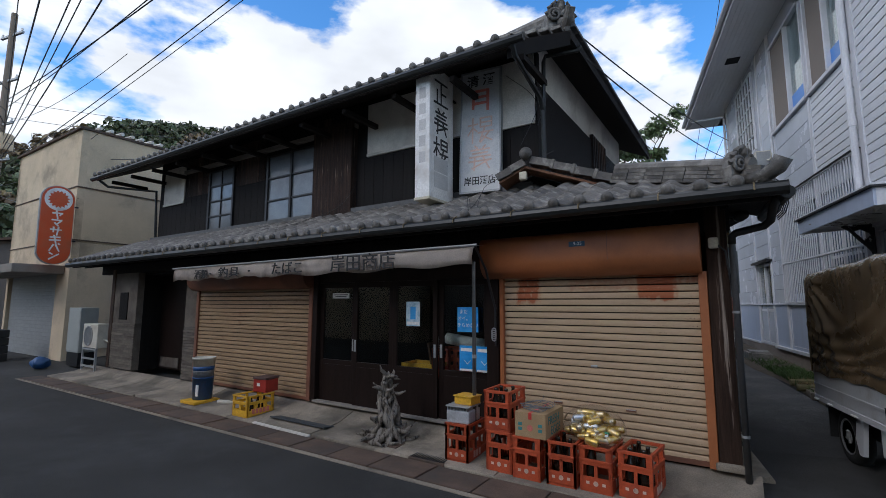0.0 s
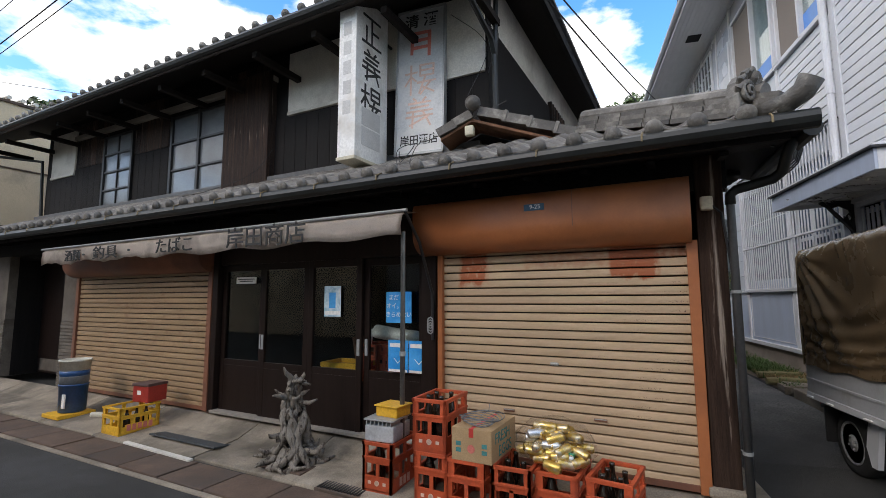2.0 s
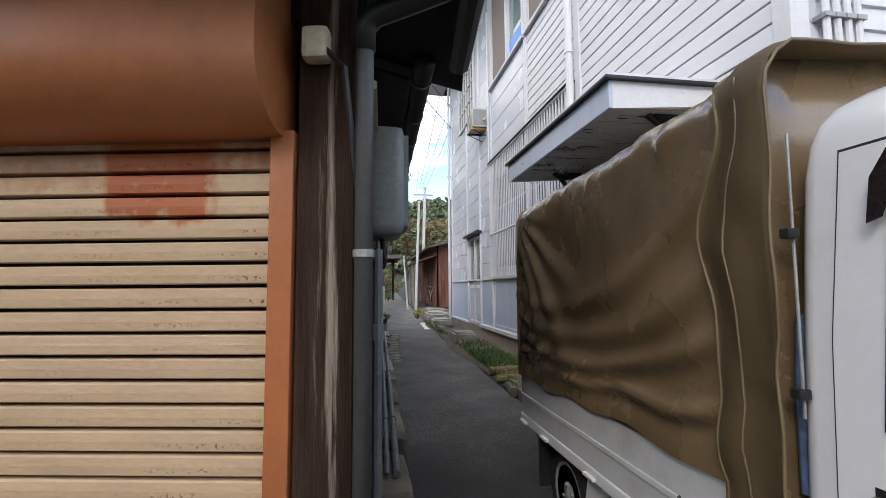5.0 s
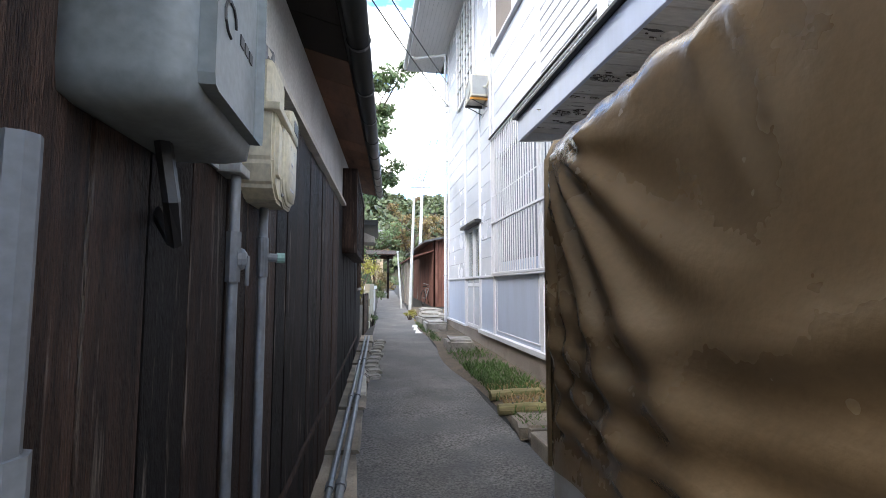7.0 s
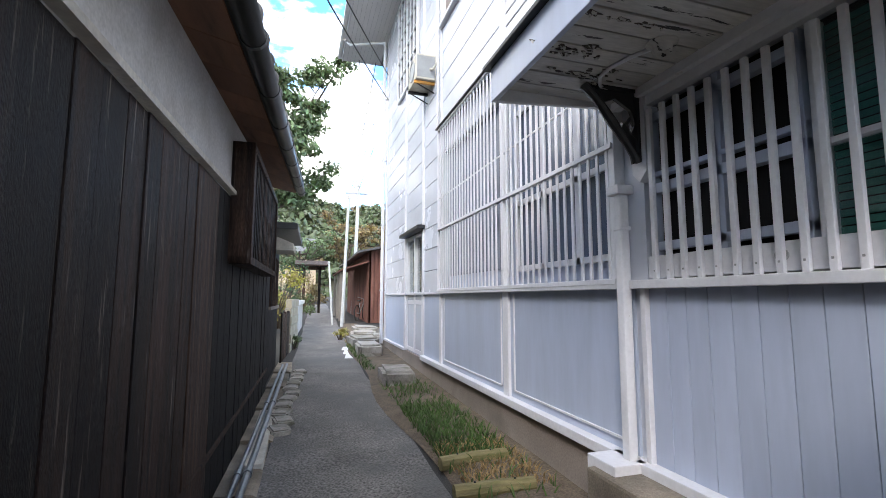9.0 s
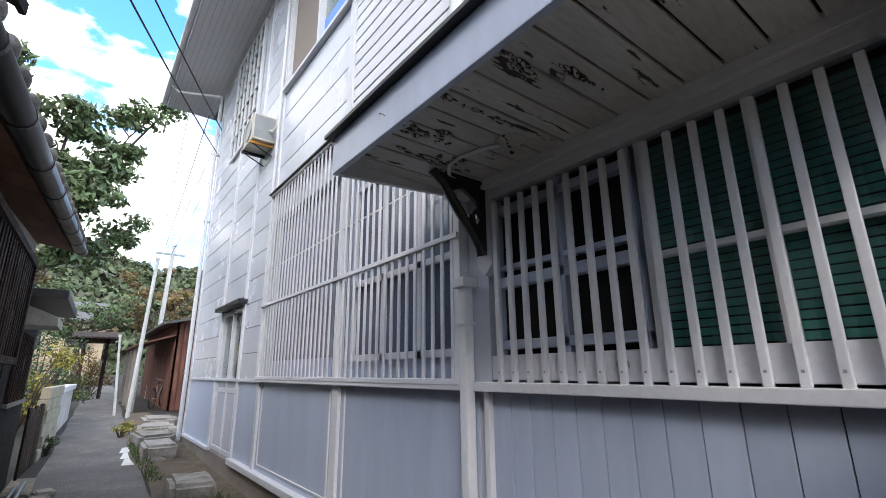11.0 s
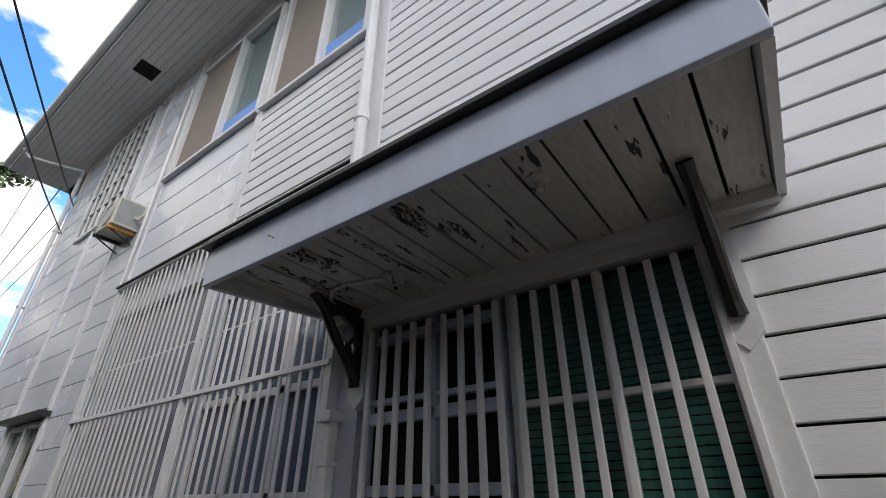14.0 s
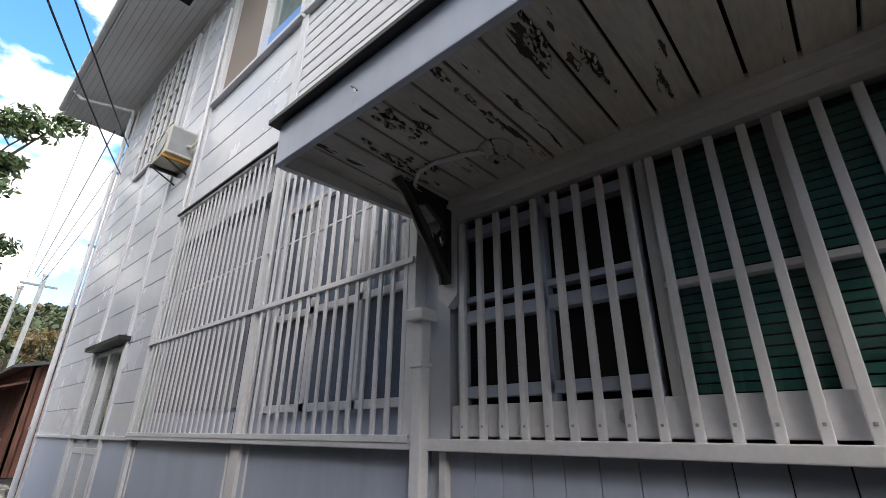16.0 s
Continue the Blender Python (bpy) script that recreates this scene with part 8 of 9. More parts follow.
# goods inside the shop
for i, x in enumerate((-3.27, -2.94, -2.62)):
    t = thing("bottle_crate", S @ pose(x, 0.24 + 0.03 * i, 0.5, 0, 0, 2 * i), "red plastic bottle crate inside the shop", "crate", "crates inside the shop")
    share("shell", ME_CRATE, t, Matrix.Identity(4))
tbl = thing("display_table", S @ pose(-4.1, 0.2, 0.03), "low dark table inside the shop", "table")
part("table_top", box(0, 1.9, 0, 0.9, 0.43, 0.47, bev=0.005), M_DOORWOOD, tbl)
for x in (0.03, 1.83):
    for y in (0.03, 0.83):
        part("leg", box(x, x + 0.05, y, y + 0.05, 0, 0.43), M_DOORWOOD, tbl)
for i in range(2):
    t = thing("yellow_tray", S @ pose(-3.86 + 0.02 * i, 0.27 + 0.03 * i, 0.5 + 0.08 * i, 0, 0, 3 * i), "flat yellow plastic tray on the table", "tray")
    tray = part("tray", box(0, 0.53, 0, 0.4, 0, 0.03, bev=0.008), M_YELLOW, t)
    for b in ((0, 0.53, 0, 0.025), (0, 0.53, 0.375, 0.4), (0, 0.025, 0.025, 0.375), (0.505, 0.53, 0.025, 0.375)):
        part("tray_rim", box(b[0], b[1], b[2], b[3], 0.028, 0.08, bev=0.005), M_YELLOW, tray)
t = thing("paper_roll", S @ pose(-2.76, 0.36, 0.97, 0, 0, -3), "thick white paper roll lying across the crates", "roll")
part("roll", tube([(-0.34, 0, 0.06), (0.0, 0, 0.02), (0.34, 0, -0.005)], 0.075, 14), M_SIGNWHITE, t, "", True)
t = thing("paper_cup", S @ pose(-3.17, 0.33, 0.895), "small white cup standing on a crate", "cup")
part("cup", lathe([(0.001, 0.0), (0.04, 0.0), (0.05, 0.16), (0.046, 0.16), (0.037, 0.01), (0.001, 0.01)], 14), M_SIGNWHITE, t, "", True)
t = thing("cardboard_sheet", S @ pose(-3.42, 0.62, 0.5, 0, -12, 0), "brown cardboard sheet leaning in the shop", "cardboard")
part("sheet", box(0, 0.03, -0.15, 0.2, 0, 0.45, bev=0.003), M_BROWNWOOD, t)

# ------------------------------------------------------------ plants
def leaf_mat(name, base, var=0.5):
    m = surf(name, base, 0.25, 3, 0.55, 0.0, fine=0.1)
    n, l = m.node_tree.nodes, m.node_tree.links
    b = n["Principled BSDF"]
    src = b.inputs["Base Color"].links[0].from_socket
    geo = n.new("ShaderNodeNewGeometry")
    hsv = n.new("ShaderNodeHueSaturation")
    r1 = n.new("ShaderNodeMapRange")
    r1.inputs["To Min"].default_value = 1 - var
    r1.inputs["To Max"].default_value = 1 + var
    r2 = n.new("ShaderNodeMapRange")
    r2.inputs["To Min"].default_value = 0.47
    r2.inputs["To Max"].default_value = 0.52
    l.new(geo.outputs["Random Per Island"], r1.inputs["Value"])
    l.new(geo.outputs["Random Per Island"], r2.inputs["Value"])
    l.new(r1.outputs[0], hsv.inputs["Value"])
    l.new(r2.outputs[0], hsv.inputs["Hue"])
    l.new(src, hsv.inputs["Color"])
    l.new(hsv.outputs[0], b.inputs["Base Color"])
    return m


M_LEAF = leaf_mat("leaf_green", (0.1, 0.145, 0.055))
M_LEAF_Y = leaf_mat("leaf_yellow_green", (0.26, 0.24, 0.04))
M_LEAF_B = leaf_mat("leaf_autumn", (0.17, 0.12, 0.04))
M_PINE = leaf_mat("leaf_dark_green", (0.035, 0.08, 0.03))
M_BARK = surf("bark", (0.085, 0.065, 0.05), 0.3, 6, 0.9, 0.7, 40, stretch=(3, 3, 0.6))


def leaves(bm, c, r, count, size, rg, squash=0.75):
    c = Vector(c)
    for _ in range(count):
        d = Vector((rg.gauss(0, 1), rg.gauss(0, 1), rg.gauss(0, 1))).normalized()
        p = c + Vector((d.x, d.y, d.z * squash)) * r * rg.uniform(0.35, 1.0)
        n = (d + Vector((rg.uniform(-1, 1), rg.uniform(-1, 1), rg.uniform(-.4, 1)))).normalized()
        t = n.cross(Vector((rg.uniform(-1, 1), rg.uniform(-1, 1), rg.uniform(-1, 1)))).normalized()
        s = n.cross(t)
        L = size * rg.uniform(0.6, 1.3)
        w = L * 0.42
        vs = [bm.verts.new(p - t * L), bm.verts.new(p + s * w - n * L * .1), bm.verts.new(p + t * L), bm.verts.new(p - s * w - n * L * .1)]
        bm.faces.new(vs)


def tree(name, base, height, spread, mat, label, seed, leaf=0.09, clumps=46, per=85, lean=(0, 0), trunk=0.2):
    rg = random.Random(seed)
    t = thing(name, Matrix.Translation(base), label, "tree")
    tr = bmesh.new()
    cr = bmesh.new()
    top = Vector((lean[0], lean[1], height * 0.62))
    tube([(0, 0, 0), (lean[0] * .2 + .1, lean[1] * .2, height * .2), (lean[0] * .6 - .1, lean[1] * .6, height * .42), top], [trunk, trunk * .8, trunk * .62, trunk * .4], 10, tr)
    limbs = 9
    k = 0
    for i in range(limbs):
        a = i * 2.4 + rg.uniform(-.3, .3)
        z0 = height * rg.uniform(0.3, 0.6)
        s = Vector((lean[0] * z0 / (height * .62), lean[1] * z0 / (height * .62), z0))
        reach = spread * rg.uniform(0.6, 1.0)
        e = s + Vector((math.cos(a) * reach, math.sin(a) * reach, height * rg.uniform(0.1, 0.38)))
        mid = s.lerp(e, 0.5) + Vector((rg.uniform(-.3, .3), rg.uniform(-.3, .3), -0.25))
        tube([s, mid, e], [trunk * .42, trunk * .25, trunk * .08], 7, tr)
        for j in range(clumps // limbs):
            u = rg.uniform(0.35, 1.1)
            c = (s.lerp(mid, u * 2) if u < 0.5 else mid.lerp(e, (u - .5) * 2)) + Vector((rg.uniform(-.6, .6), rg.uniform(-.6, .6), rg.uniform(-.1, .6)))
            base_pt = mid.lerp(e, min(1, max(0, (u - .5) * 2)))
            tube([base_pt, base_pt.lerp(c, 0.6) + Vector((0, 0, -.05)), c], [trunk * .1, trunk * .07, trunk * .03], 5, tr)
            leaves(cr, c, rg.uniform(0.3, 0.62) * spread / 2.4, per, leaf, rg, 0.6)
    part("trunk", tr, M_BARK, t, "dark twisting limbs")
    part("crown", cr, mat, t, "open crown of leaf clumps")


def bush(name, base, rx, h, mat, label, seed, leaf=0.05, n=14, per=110):
    rg = random.Random(seed)
    t = thing(name, Matrix.Translation(base), label, "bush")
    cr = bmesh.new()
    st = bmesh.new()
    for i in range(n):
        a = rg.uniform(0, 6.28)
        c = Vector((math.cos(a) * rx * rg.random(), math.sin(a) * rx * rg.random(), h * rg.uniform(0.25, 0.85)))
        tube([(c.x * .2, c.y * .2, 0), (c.x * .6, c.y * .6, c.z * .6), c], [0.025, 0.018, 0.006], 5, st)
        leaves(cr, c, rx * rg.uniform(0.3, 0.5), per, leaf, rg, 0.8)
    part("stems", st, M_BARK, t)
    part("foliage", cr, mat, t)


tree("persimmon_tree", (-0.6, 25.0, 0.4), 11.6, 3.0, M_LEAF, "old broad-leaved tree with twisting limbs behind the wing", 5, 0.14, 130, 110, (0.7, 0.0), 0.26)
tree("garden_tree", (-1.2, 31.0, 0.5), 7.0, 2.6, M_LEAF_B, "smaller tree with olive and brown leaves", 8, 0.1, 45, 80, (0.4, 0.2), 0.18)
tree("shade_tree", (5.6, 46.0, 1.0), 8.0, 3.5, M_LEAF_B, "autumn tree beyond the shed", 9, 0.14, 45, 80, (0, 0), 0.2)
tree("shade_tree", (1.5, 44.0, 1.0), 6.5, 3.2, M_LEAF, "green tree at the end of the lane", 11, 0.13, 45, 80, (0, 0), 0.2)
tree("shade_tree", (-4.5, 36.0, 0.8), 8.5, 3.4, M_PINE, "dark green tree behind the gardens", 12, 0.13, 45, 80, (0, 0), 0.2)
bush("garden_bush", (0.7, 21.5, 0.35), 0.95, 2.1, M_LEAF_Y, "yellow-green garden bush behind the fence", 21, 0.06)
bush("garden_bush", (0.9, 23.6, 0.35), 1.1, 2.6, M_PINE, "clipped dark green garden pine", 22, 0.05)
bush("garden_bush", (1.2, 27.0, 0.45), 0.9, 1.7, M_LEAF, "green bush at the lane side", 23, 0.06)
bush("garden_bush", (2.3, 36.0, 0.6), 1.2, 2.4, M_LEAF_B, "brownish bush at the end of the lane", 24, 0.07)
bush("garden_bush", (5.2, 38.0, 0.7), 1.5, 2.4, M_LEAF, "green bush beside the shed", 25, 0.07)
bush("lane_weed", (2.75, 19.6, 0.25), 0.25, 0.35, M_LEAF_Y, "small weeds by the stones", 26, 0.03, 6, 60)
bush("lane_weed", (1.55, 18.0, 0.22), 0.22, 0.4, M_LEAF, "small weeds by the wall", 27, 0.03, 6, 60)

# ------------------------------------------------------------ far end of the lane
M_PALEBLOCK = surf("pale_block", (0.42, 0.38, 0.29), 0.2, 3, 0.9, 0.3, 60, rand=0.15, stain=(0.2, 0.18, 0.12), stain_scale=3, stain_at=0.6)
bf = thing("block_fence", pose(1.35, 15.9, 0.2, 0, 0, -4), "weathered board and concrete block fence", "fence")
for i in range(8):
    part("board", box(-0.03, 0.0, i * 0.19, i * 0.19 + 0.17, 0, 0.95 - 0.02 * (i % 3), bev=0.004), M_DARKWOOD, bf)
for r in range(6):
    for c in range(5):
        part("block", box(-0.12, 0.02, 1.55 + c * 0.4 + (0.2 if r % 2 else 0), 1.94 + c * 0.4 + (0.2 if r % 2 else 0), r * 0.2, r * 0.2 + 0.19, bev=0.006), M_PALEBLOCK, bf)
ww = thing("garden_wall", pose(1.52, 19.7, 0.26, 0, 0, -3), "low white garden wall with a pale coping", "wall")
part("wall_body", box(-0.14, 0.0, 0, 4.6, 0, 0.95, bev=0.01), M_LIMEWASH, ww)
part("coping", box(-0.2, 0.06, -0.03, 4.63, 0.95, 1.08, bev=0.02), M_WHITE, ww)
pg = thing("garden_gate", pose(1.75, 32.0, 0.6), "old brown timber gate with a small roof", "gate")
for x in (0.0, 0.8):
    part("gate_post", box(x, x + 0.14, 0, 0.14, 0, 2.5, bev=0.01), M_DARKWOOD, pg)
part("gate_beam", box(-0.2, 1.15, 0.0, 0.14, 2.3, 2.46, bev=0.01), M_DARKWOOD, pg)
part("gate_roof", slab([(-0.4, -0.5, 2.55), (1.3, -0.5, 2.55), (1.3, 0.07, 2.8), (-0.4, 0.07, 2.8)], 0.06), M_DARKWOOD, pg)
part("gate_roof", slab([(-0.4, 0.07, 2.8), (1.3, 0.07, 2.8), (1.3, 0.65, 2.55), (-0.4, 0.65, 2.55)], 0.06), M_DARKWOOD, pg)
M_RUSTWALL = surf("rust_red_boards", (0.13, 0.05, 0.035), 0.3, 2, 0.8, 0.2, 40, stretch=(1, 1, 0.4), rand=0.3, stain=(0.2, 0.1, 0.07), stain_scale=2)
rs = thing("red_shed", pose(4.3, 25.0, 0.42), "rusty red-brown corrugated shed with a lean-to", "shed")
part("wall", box(0.0, 5.0, 0.0, 0.1, 0, 2.9), M_RUSTWALL, rs)
part("wall", box(0.0, 0.1, 0.0, 9, 0, 2.9), M_RUSTWALL, rs)
me = mesh_of(box(0, 0.12, -0.03, 0, 0, 2.85, bev=0.01), "sheet_rib", M_RUSTWALL)
for i in range(30):
    share("sheet_rib", me, rs, Matrix.Translation((0.05 + i * 0.16, 0, 0)))
me = mesh_of(box(-0.03, 0, 0, 0.12, 0, 2.85, bev=0.01), "sheet_rib", M_RUSTWALL)
for i in range(50):
    share("sheet_rib", me, rs, Matrix.Translation((0, 0.05 + i * 0.17, 0)))
part("roof", slab([(-0.5, -0.4, 2.85), (5.4, -0.4, 4.2), (5.4, 9.4, 4.2), (-0.5, 9.4, 2.85)], 0.08), M_BLACKTILE, rs, "dark sloping roof")
part("gable_fill", extrude([(0.0, 2.9), (5.0, 2.9), (5.0, 4.05)], "y", 0.02, 0.08), M_RUSTWALL, rs)
part("lean_to_roof", slab([(-1.1, 0.0, 2.15), (0.0, 0.0, 2.5), (0.0, 5.5, 2.5), (-1.1, 5.5, 2.15)], 0.06), M_RUSTWALL, rs)
for y in (0.1, 1.6, 3.2, 5.2):
    part("lean_to_post", box(-1.05, -0.93, y, y + 0.12, 0, 2.15, bev=0.01), M_GREYPLASTER, rs)
part("window", box(1.2, 2.4, -0.05, 0.0, 0.9, 1.9), M_BLACK, rs)
bi = thing("bicycle", pose(3.9, 25.6, 0.47, 0, 0, 65), "dark bicycle parked under the lean-to", "bicycle")
for x in (0.0, 1.0):
    part("wheel", tube([(x + 0.32 * math.cos(a), 0, 0.33 + 0.32 * math.sin(a)) for a in [i * 2 * math.pi / 20 for i in range(21)]], 0.02, 6), M_RUBBER, bi)
part("bicycle_frame", tube([(0, 0, 0.33), (0.35, 0, 0.3), (0.85, 0, 0.75), (0.3, 0, 0.72), (0.35, 0, 0.3)], 0.02, 6), M_GREYMETAL, bi)
part("handlebar", tube([(1.0, 0, 0.33), (0.87, 0, 0.9), (0.8, 0.25, 0.98)], 0.016, 6), M_GREYMETAL, bi)
part("saddle", box(0.15, 0.4, -0.06, 0.06, 0.8, 0.86, bev=0.02), M_BLACK, bi)
M_POLE = surf("pale_pole", (0.55, 0.55, 0.53), 0.1, 3, 0.6, 0.05, 40)
for x, y, h, tx, r, nm in ((3.12, 23.6, 4.8, 0.16, 0.06, "pipe_pole"), (4.35, 31.5, 7.0, 0.2, 0.1, "utility_pole"), (2.85, 24.5, 2.4, -0.18, 0.04, "pipe_pole")):
    p = thing(nm, Matrix.Translation((x, y, gz(x, y))), "slim pale pole standing beside the lane", "pole", "poles beside the lane")
    part("shaft", tube([(0, 0, 0), (tx * .5, 0, h * .5), (tx, 0, h)], [r, r * .95, r * .85], 10), M_POLE, p)
    part("cap", tube([(tx, 0, h - 0.06), (tx, 0, h + 0.02)], r * 1.15, 10), M_POLE, p)
    if h > 6:
        part("crossarm", box(-0.5, 0.7, -0.04, 0.04, h - 0.5, h - 0.42), M_GREYMETAL, p)
dh = thing("far_house", pose(-6.0, 52.0, 1.2), "distant house with a grey tiled roof", "house")
part("wall", box(0, 9, 0, 6, 0, 4.5), M_BEIGE, dh)
part("roof", slab([(-0.8, -0.8, 4.4), (9.8, -0.8, 4.4), (9.0, 3, 6.2), (0, 3, 6.2)], 0.15), M_BLACKTILE, dh)
for i in range(3):
    part("window", box(1 + i * 2.8, 2.4 + i * 2.8, -0.06, 0, 2.4, 3.6), M_BLACK, dh)
bh = thing("behind_house", pose(8.0, 33.0, 0.6), "dark tiled house roof behind the white house", "house")
part("wall", box(0, 7, 0, 7, 0, 4.6), M_BLACKWOOD, bh)
part("roof", slab([(-0.9, -0.8, 4.6), (8, -0.8, 4.6), (8, 3.5, 6.4), (-0.9, 3.5, 6.4)], 0.15), M_BLACKTILE, bh)


# ------------------------------------------------------------ hills
def hill():
    bm = bmesh.new()
    cols, rws = 150, 14
    heads = [-20, -8, 0, 8, 20, 33, 45, 55, 62, 66, 75, 95, 120]
    tops = [26, 30, 34, 36, 40, 50, 56, 56, 46, 38, 34, 30, 26]
    grid = []
    crowns = []
    rg = random.Random(3)
    for i in range(cols + 1):
        h = heads[0] + (heads[-1] - heads[0]) * i / cols
        top = float(np.interp(h, heads, tops)) + 4 * noise.noise(Vector((h * 0.12, 0, 0))) + 2 * noise.noise(Vector((h * 0.4, 3, 0)))
        a = math.radians(90 + h)
        col = []
        for j in range(rws + 1):
            u = j / rws
            d = 95 + 70 * u
            z = 1 + top * (u ** 0.85) + 1.2 * noise.noise(Vector((h * 0.5, u * 9, 1)))
            col.append(bm.verts.new((d * math.cos(a), d * math.sin(a), z)))
            for _ in range(4):
                crowns.append((d * math.cos(a) + rg.uniform(-2, 2), d * math.sin(a) + rg.uniform(-2, 2), z + rg.uniform(0, 1.0), rg.uniform(1.0, 2.3)))
        grid.append(col)
    for a, b in zip(grid, grid[1:]):
        for j in range(rws):
            bm.faces.new((a[j], b[j], b[j + 1], a[j + 1]))
    solo("hillside", bm, surf("hill_ground", (0.06, 0.055, 0.035), 0.4, 0.1, 1.0, 0), "wooded hillside behind the houses", "hill", "structure")
    cr = np.array(crowns)
    autumn = np.array([noise.noise(Vector((x * 0.035, y * 0.035, 2))) > 0.12 for x, y, _, _ in crowns])
    gen = np.random.default_rng(5)
    per = 14
    for nm, mt, pick in (("hill_trees", leaf_mat("hill_green", (0.075, 0.095, 0.04), 0.5), False), ("hill_trees_autumn", leaf_mat("hill_brown", (0.15, 0.105, 0.05), 0.45), True)):
        c = np.repeat(cr[autumn == pick], per, axis=0)
        d = gen.normal(size=(len(c), 3))
        d /= np.linalg.norm(d, axis=1, keepdims=True)
        d[:, 2] = np.abs(d[:, 2]) * 0.9 - 0.1
        p = c[:, :3] + d * c[:, 3:4] * gen.uniform(0.6, 1.0, (len(c), 1))
        nrm = d + gen.normal(scale=0.45, size=d.shape)
        t = np.cross(nrm, gen.normal(size=d.shape))
        t /= np.linalg.norm(t, axis=1, keepdims=True) + 1e-6
        b2 = np.cross(nrm, t)
        b2 /= np.linalg.norm(b2, axis=1, keepdims=True) + 1e-6
        size = c[:, 3:4] * gen.uniform(0.28, 0.55, (len(c), 1))
        quad = np.stack([p - t * size, p + b2 * size * 0.7, p + t * size, p - b2 * size * 0.7], axis=1).reshape(-1, 3)
        me = bpy.data.meshes.new(nm)
        me.from_pydata(quad.tolist(), [], np.arange(len(quad)).reshape(-1, 4).tolist())
        me.materials.append(mt)
        tagged(new(nm, me), "dense tree crowns covering the hill", "woods", kind="stuff")


hill()

# ------------------------------------------------------------ building and things at the far end of the street
bg = thing("beige_building", S, "two-storey beige mortar building with a flat parapet", "house")
part("wall", box(-21.5, -16.1, 0.3, 0.5, 2.5, 6.75), M_BEIGE, bg)
part("wall", box(-16.3, -16.1, 0.5, 10, -0.3, 6.75), M_BEIGE, bg)
part("wall", box(-17.0, -16.1, 0.3, 0.5, -0.3, 2.5), M_BEIGE, bg)
part("wall", box(-21.5, -21.3, 0.3, 10, -0.3, 6.75), M_BEIGE, bg)
part("parapet", box(-21.6, -16.05, 0.22, 10, 6.75, 6.82), M_DRAIN, bg, "brown parapet capping")
for z in (4.95, 3.35):
    part("string_course", box(-16.1, -16.06, 0.3, 10, z, z + 0.03), M_DRAIN, bg)
    part("string_course", box(-21.5, -16.08, 0.27, 0.3, z, z + 0.03), M_DRAIN, bg)
part("shop_canopy", box(-21.5, -16.4, -0.9, 0.3, 2.35, 2.6, bev=0.03), M_GREYPLASTER, bg, "pale shop canopy")
shut = part("shutter", box(-21.3, -17.0, 0.42, 0.46, -0.3, 2.4), M_GREYMETAL, bg, "grey roller shutter")
me = mesh_of(box(0, 4.3, -0.012, 0, 0, 0.1, bev=0.01), "shutter_slat", M_GREYMETAL)
for i in range(22):
    share("shutter_slat", me, shut, Matrix.Translation((-21.3, 0.42, -0.2 + i * 0.115)))
for i in range(7):
    part("bundle_pole", tube([(-21 + 0.1 * i, 0.6 + 0.25 * i, 6.9 + 0.04 * i), (-16.2, 0.8 + 0.3 * i, 6.95)], 0.06, 6), M_PLASTER, bg)
sg = thing("oval_sign", S @ pose(-16.05, -0.17, 0), "orange-red oval projecting bakery sign with white painted marks", "sign")
prof = []
for i in range(24):
    a = i / 24 * 2 * math.pi
    r = 0.38
    prof.append((r * math.cos(a), (4.45 if math.sin(a) > 0 else 2.98) + r * math.sin(a)))
M_SIGNRED = surf("sign_orange_red", (0.62, 0.1, 0.03), 0.08, 2, 0.4, 0.0, stain=(0.5, 0.12, 0.05), stain_scale=2)
part("panel", extrude(prof, "x", 0.0, 0.16), M_SIGNRED, sg)
part("rim", extrude([(p[0] * 1.06, 3.72 + (p[1] - 3.72) * 1.02) for p in prof], "x", 0.03, 0.13), M_GREYMETAL, sg)
part("top_disc", extrude([(0.33 * math.cos(i / 20 * 6.283), 4.45 + 0.33 * math.sin(i / 20 * 6.283)) for i in range(20)], "x", 0.16, 0.164), M_SIGNWHITE, sg, "pale disc with a red sun shape")
star = []
for i in range(32):
    r = 0.26 if i % 2 else 0.2
    star.append((r * math.cos(i / 32 * 6.283), 4.45 + r * math.sin(i / 32 * 6.283)))
part("sun_shape", extrude(star, "x", 0.165, 0.168), M_SIGNRED, sg)
for i, mk in enumerate(([(-.4, .15, .4, .2), (-.1, .4, .05, -.4), (.4, .2, .2, -.05)], [(-.4, .3, .4, .3), (.4, .3, .05, -.1), (-.15, .0, .15, -.3)], [(-.45, .15, .45, .15), (-.2, .4, -.2, -.1), (.2, .4, .1, -.4)],
                       [(-.4, .2, .4, .25), (-.45, -.1, .45, -.05), (-.1, .4, .1, -.42)], [(-.1, .3, -.4, -.35), (.1, .3, .4, -.35), (.3, .42, .42, .35)], [(-.35, .3, -.1, .15), (-.35, -.35, .4, .2)])):
    strokes("painted_mark", mk, M_SIGNWHITE, pose(0.161, 0, 4.0 - i * 0.235, 90, 0, 90), sg, 0.045, 0.28)
for z in (3.3, 4.3):
    part("sign_arm", tube([(0.08, 0.2, z), (0.08, 0.5, z)], 0.025, 6), M_BLACK, sg)

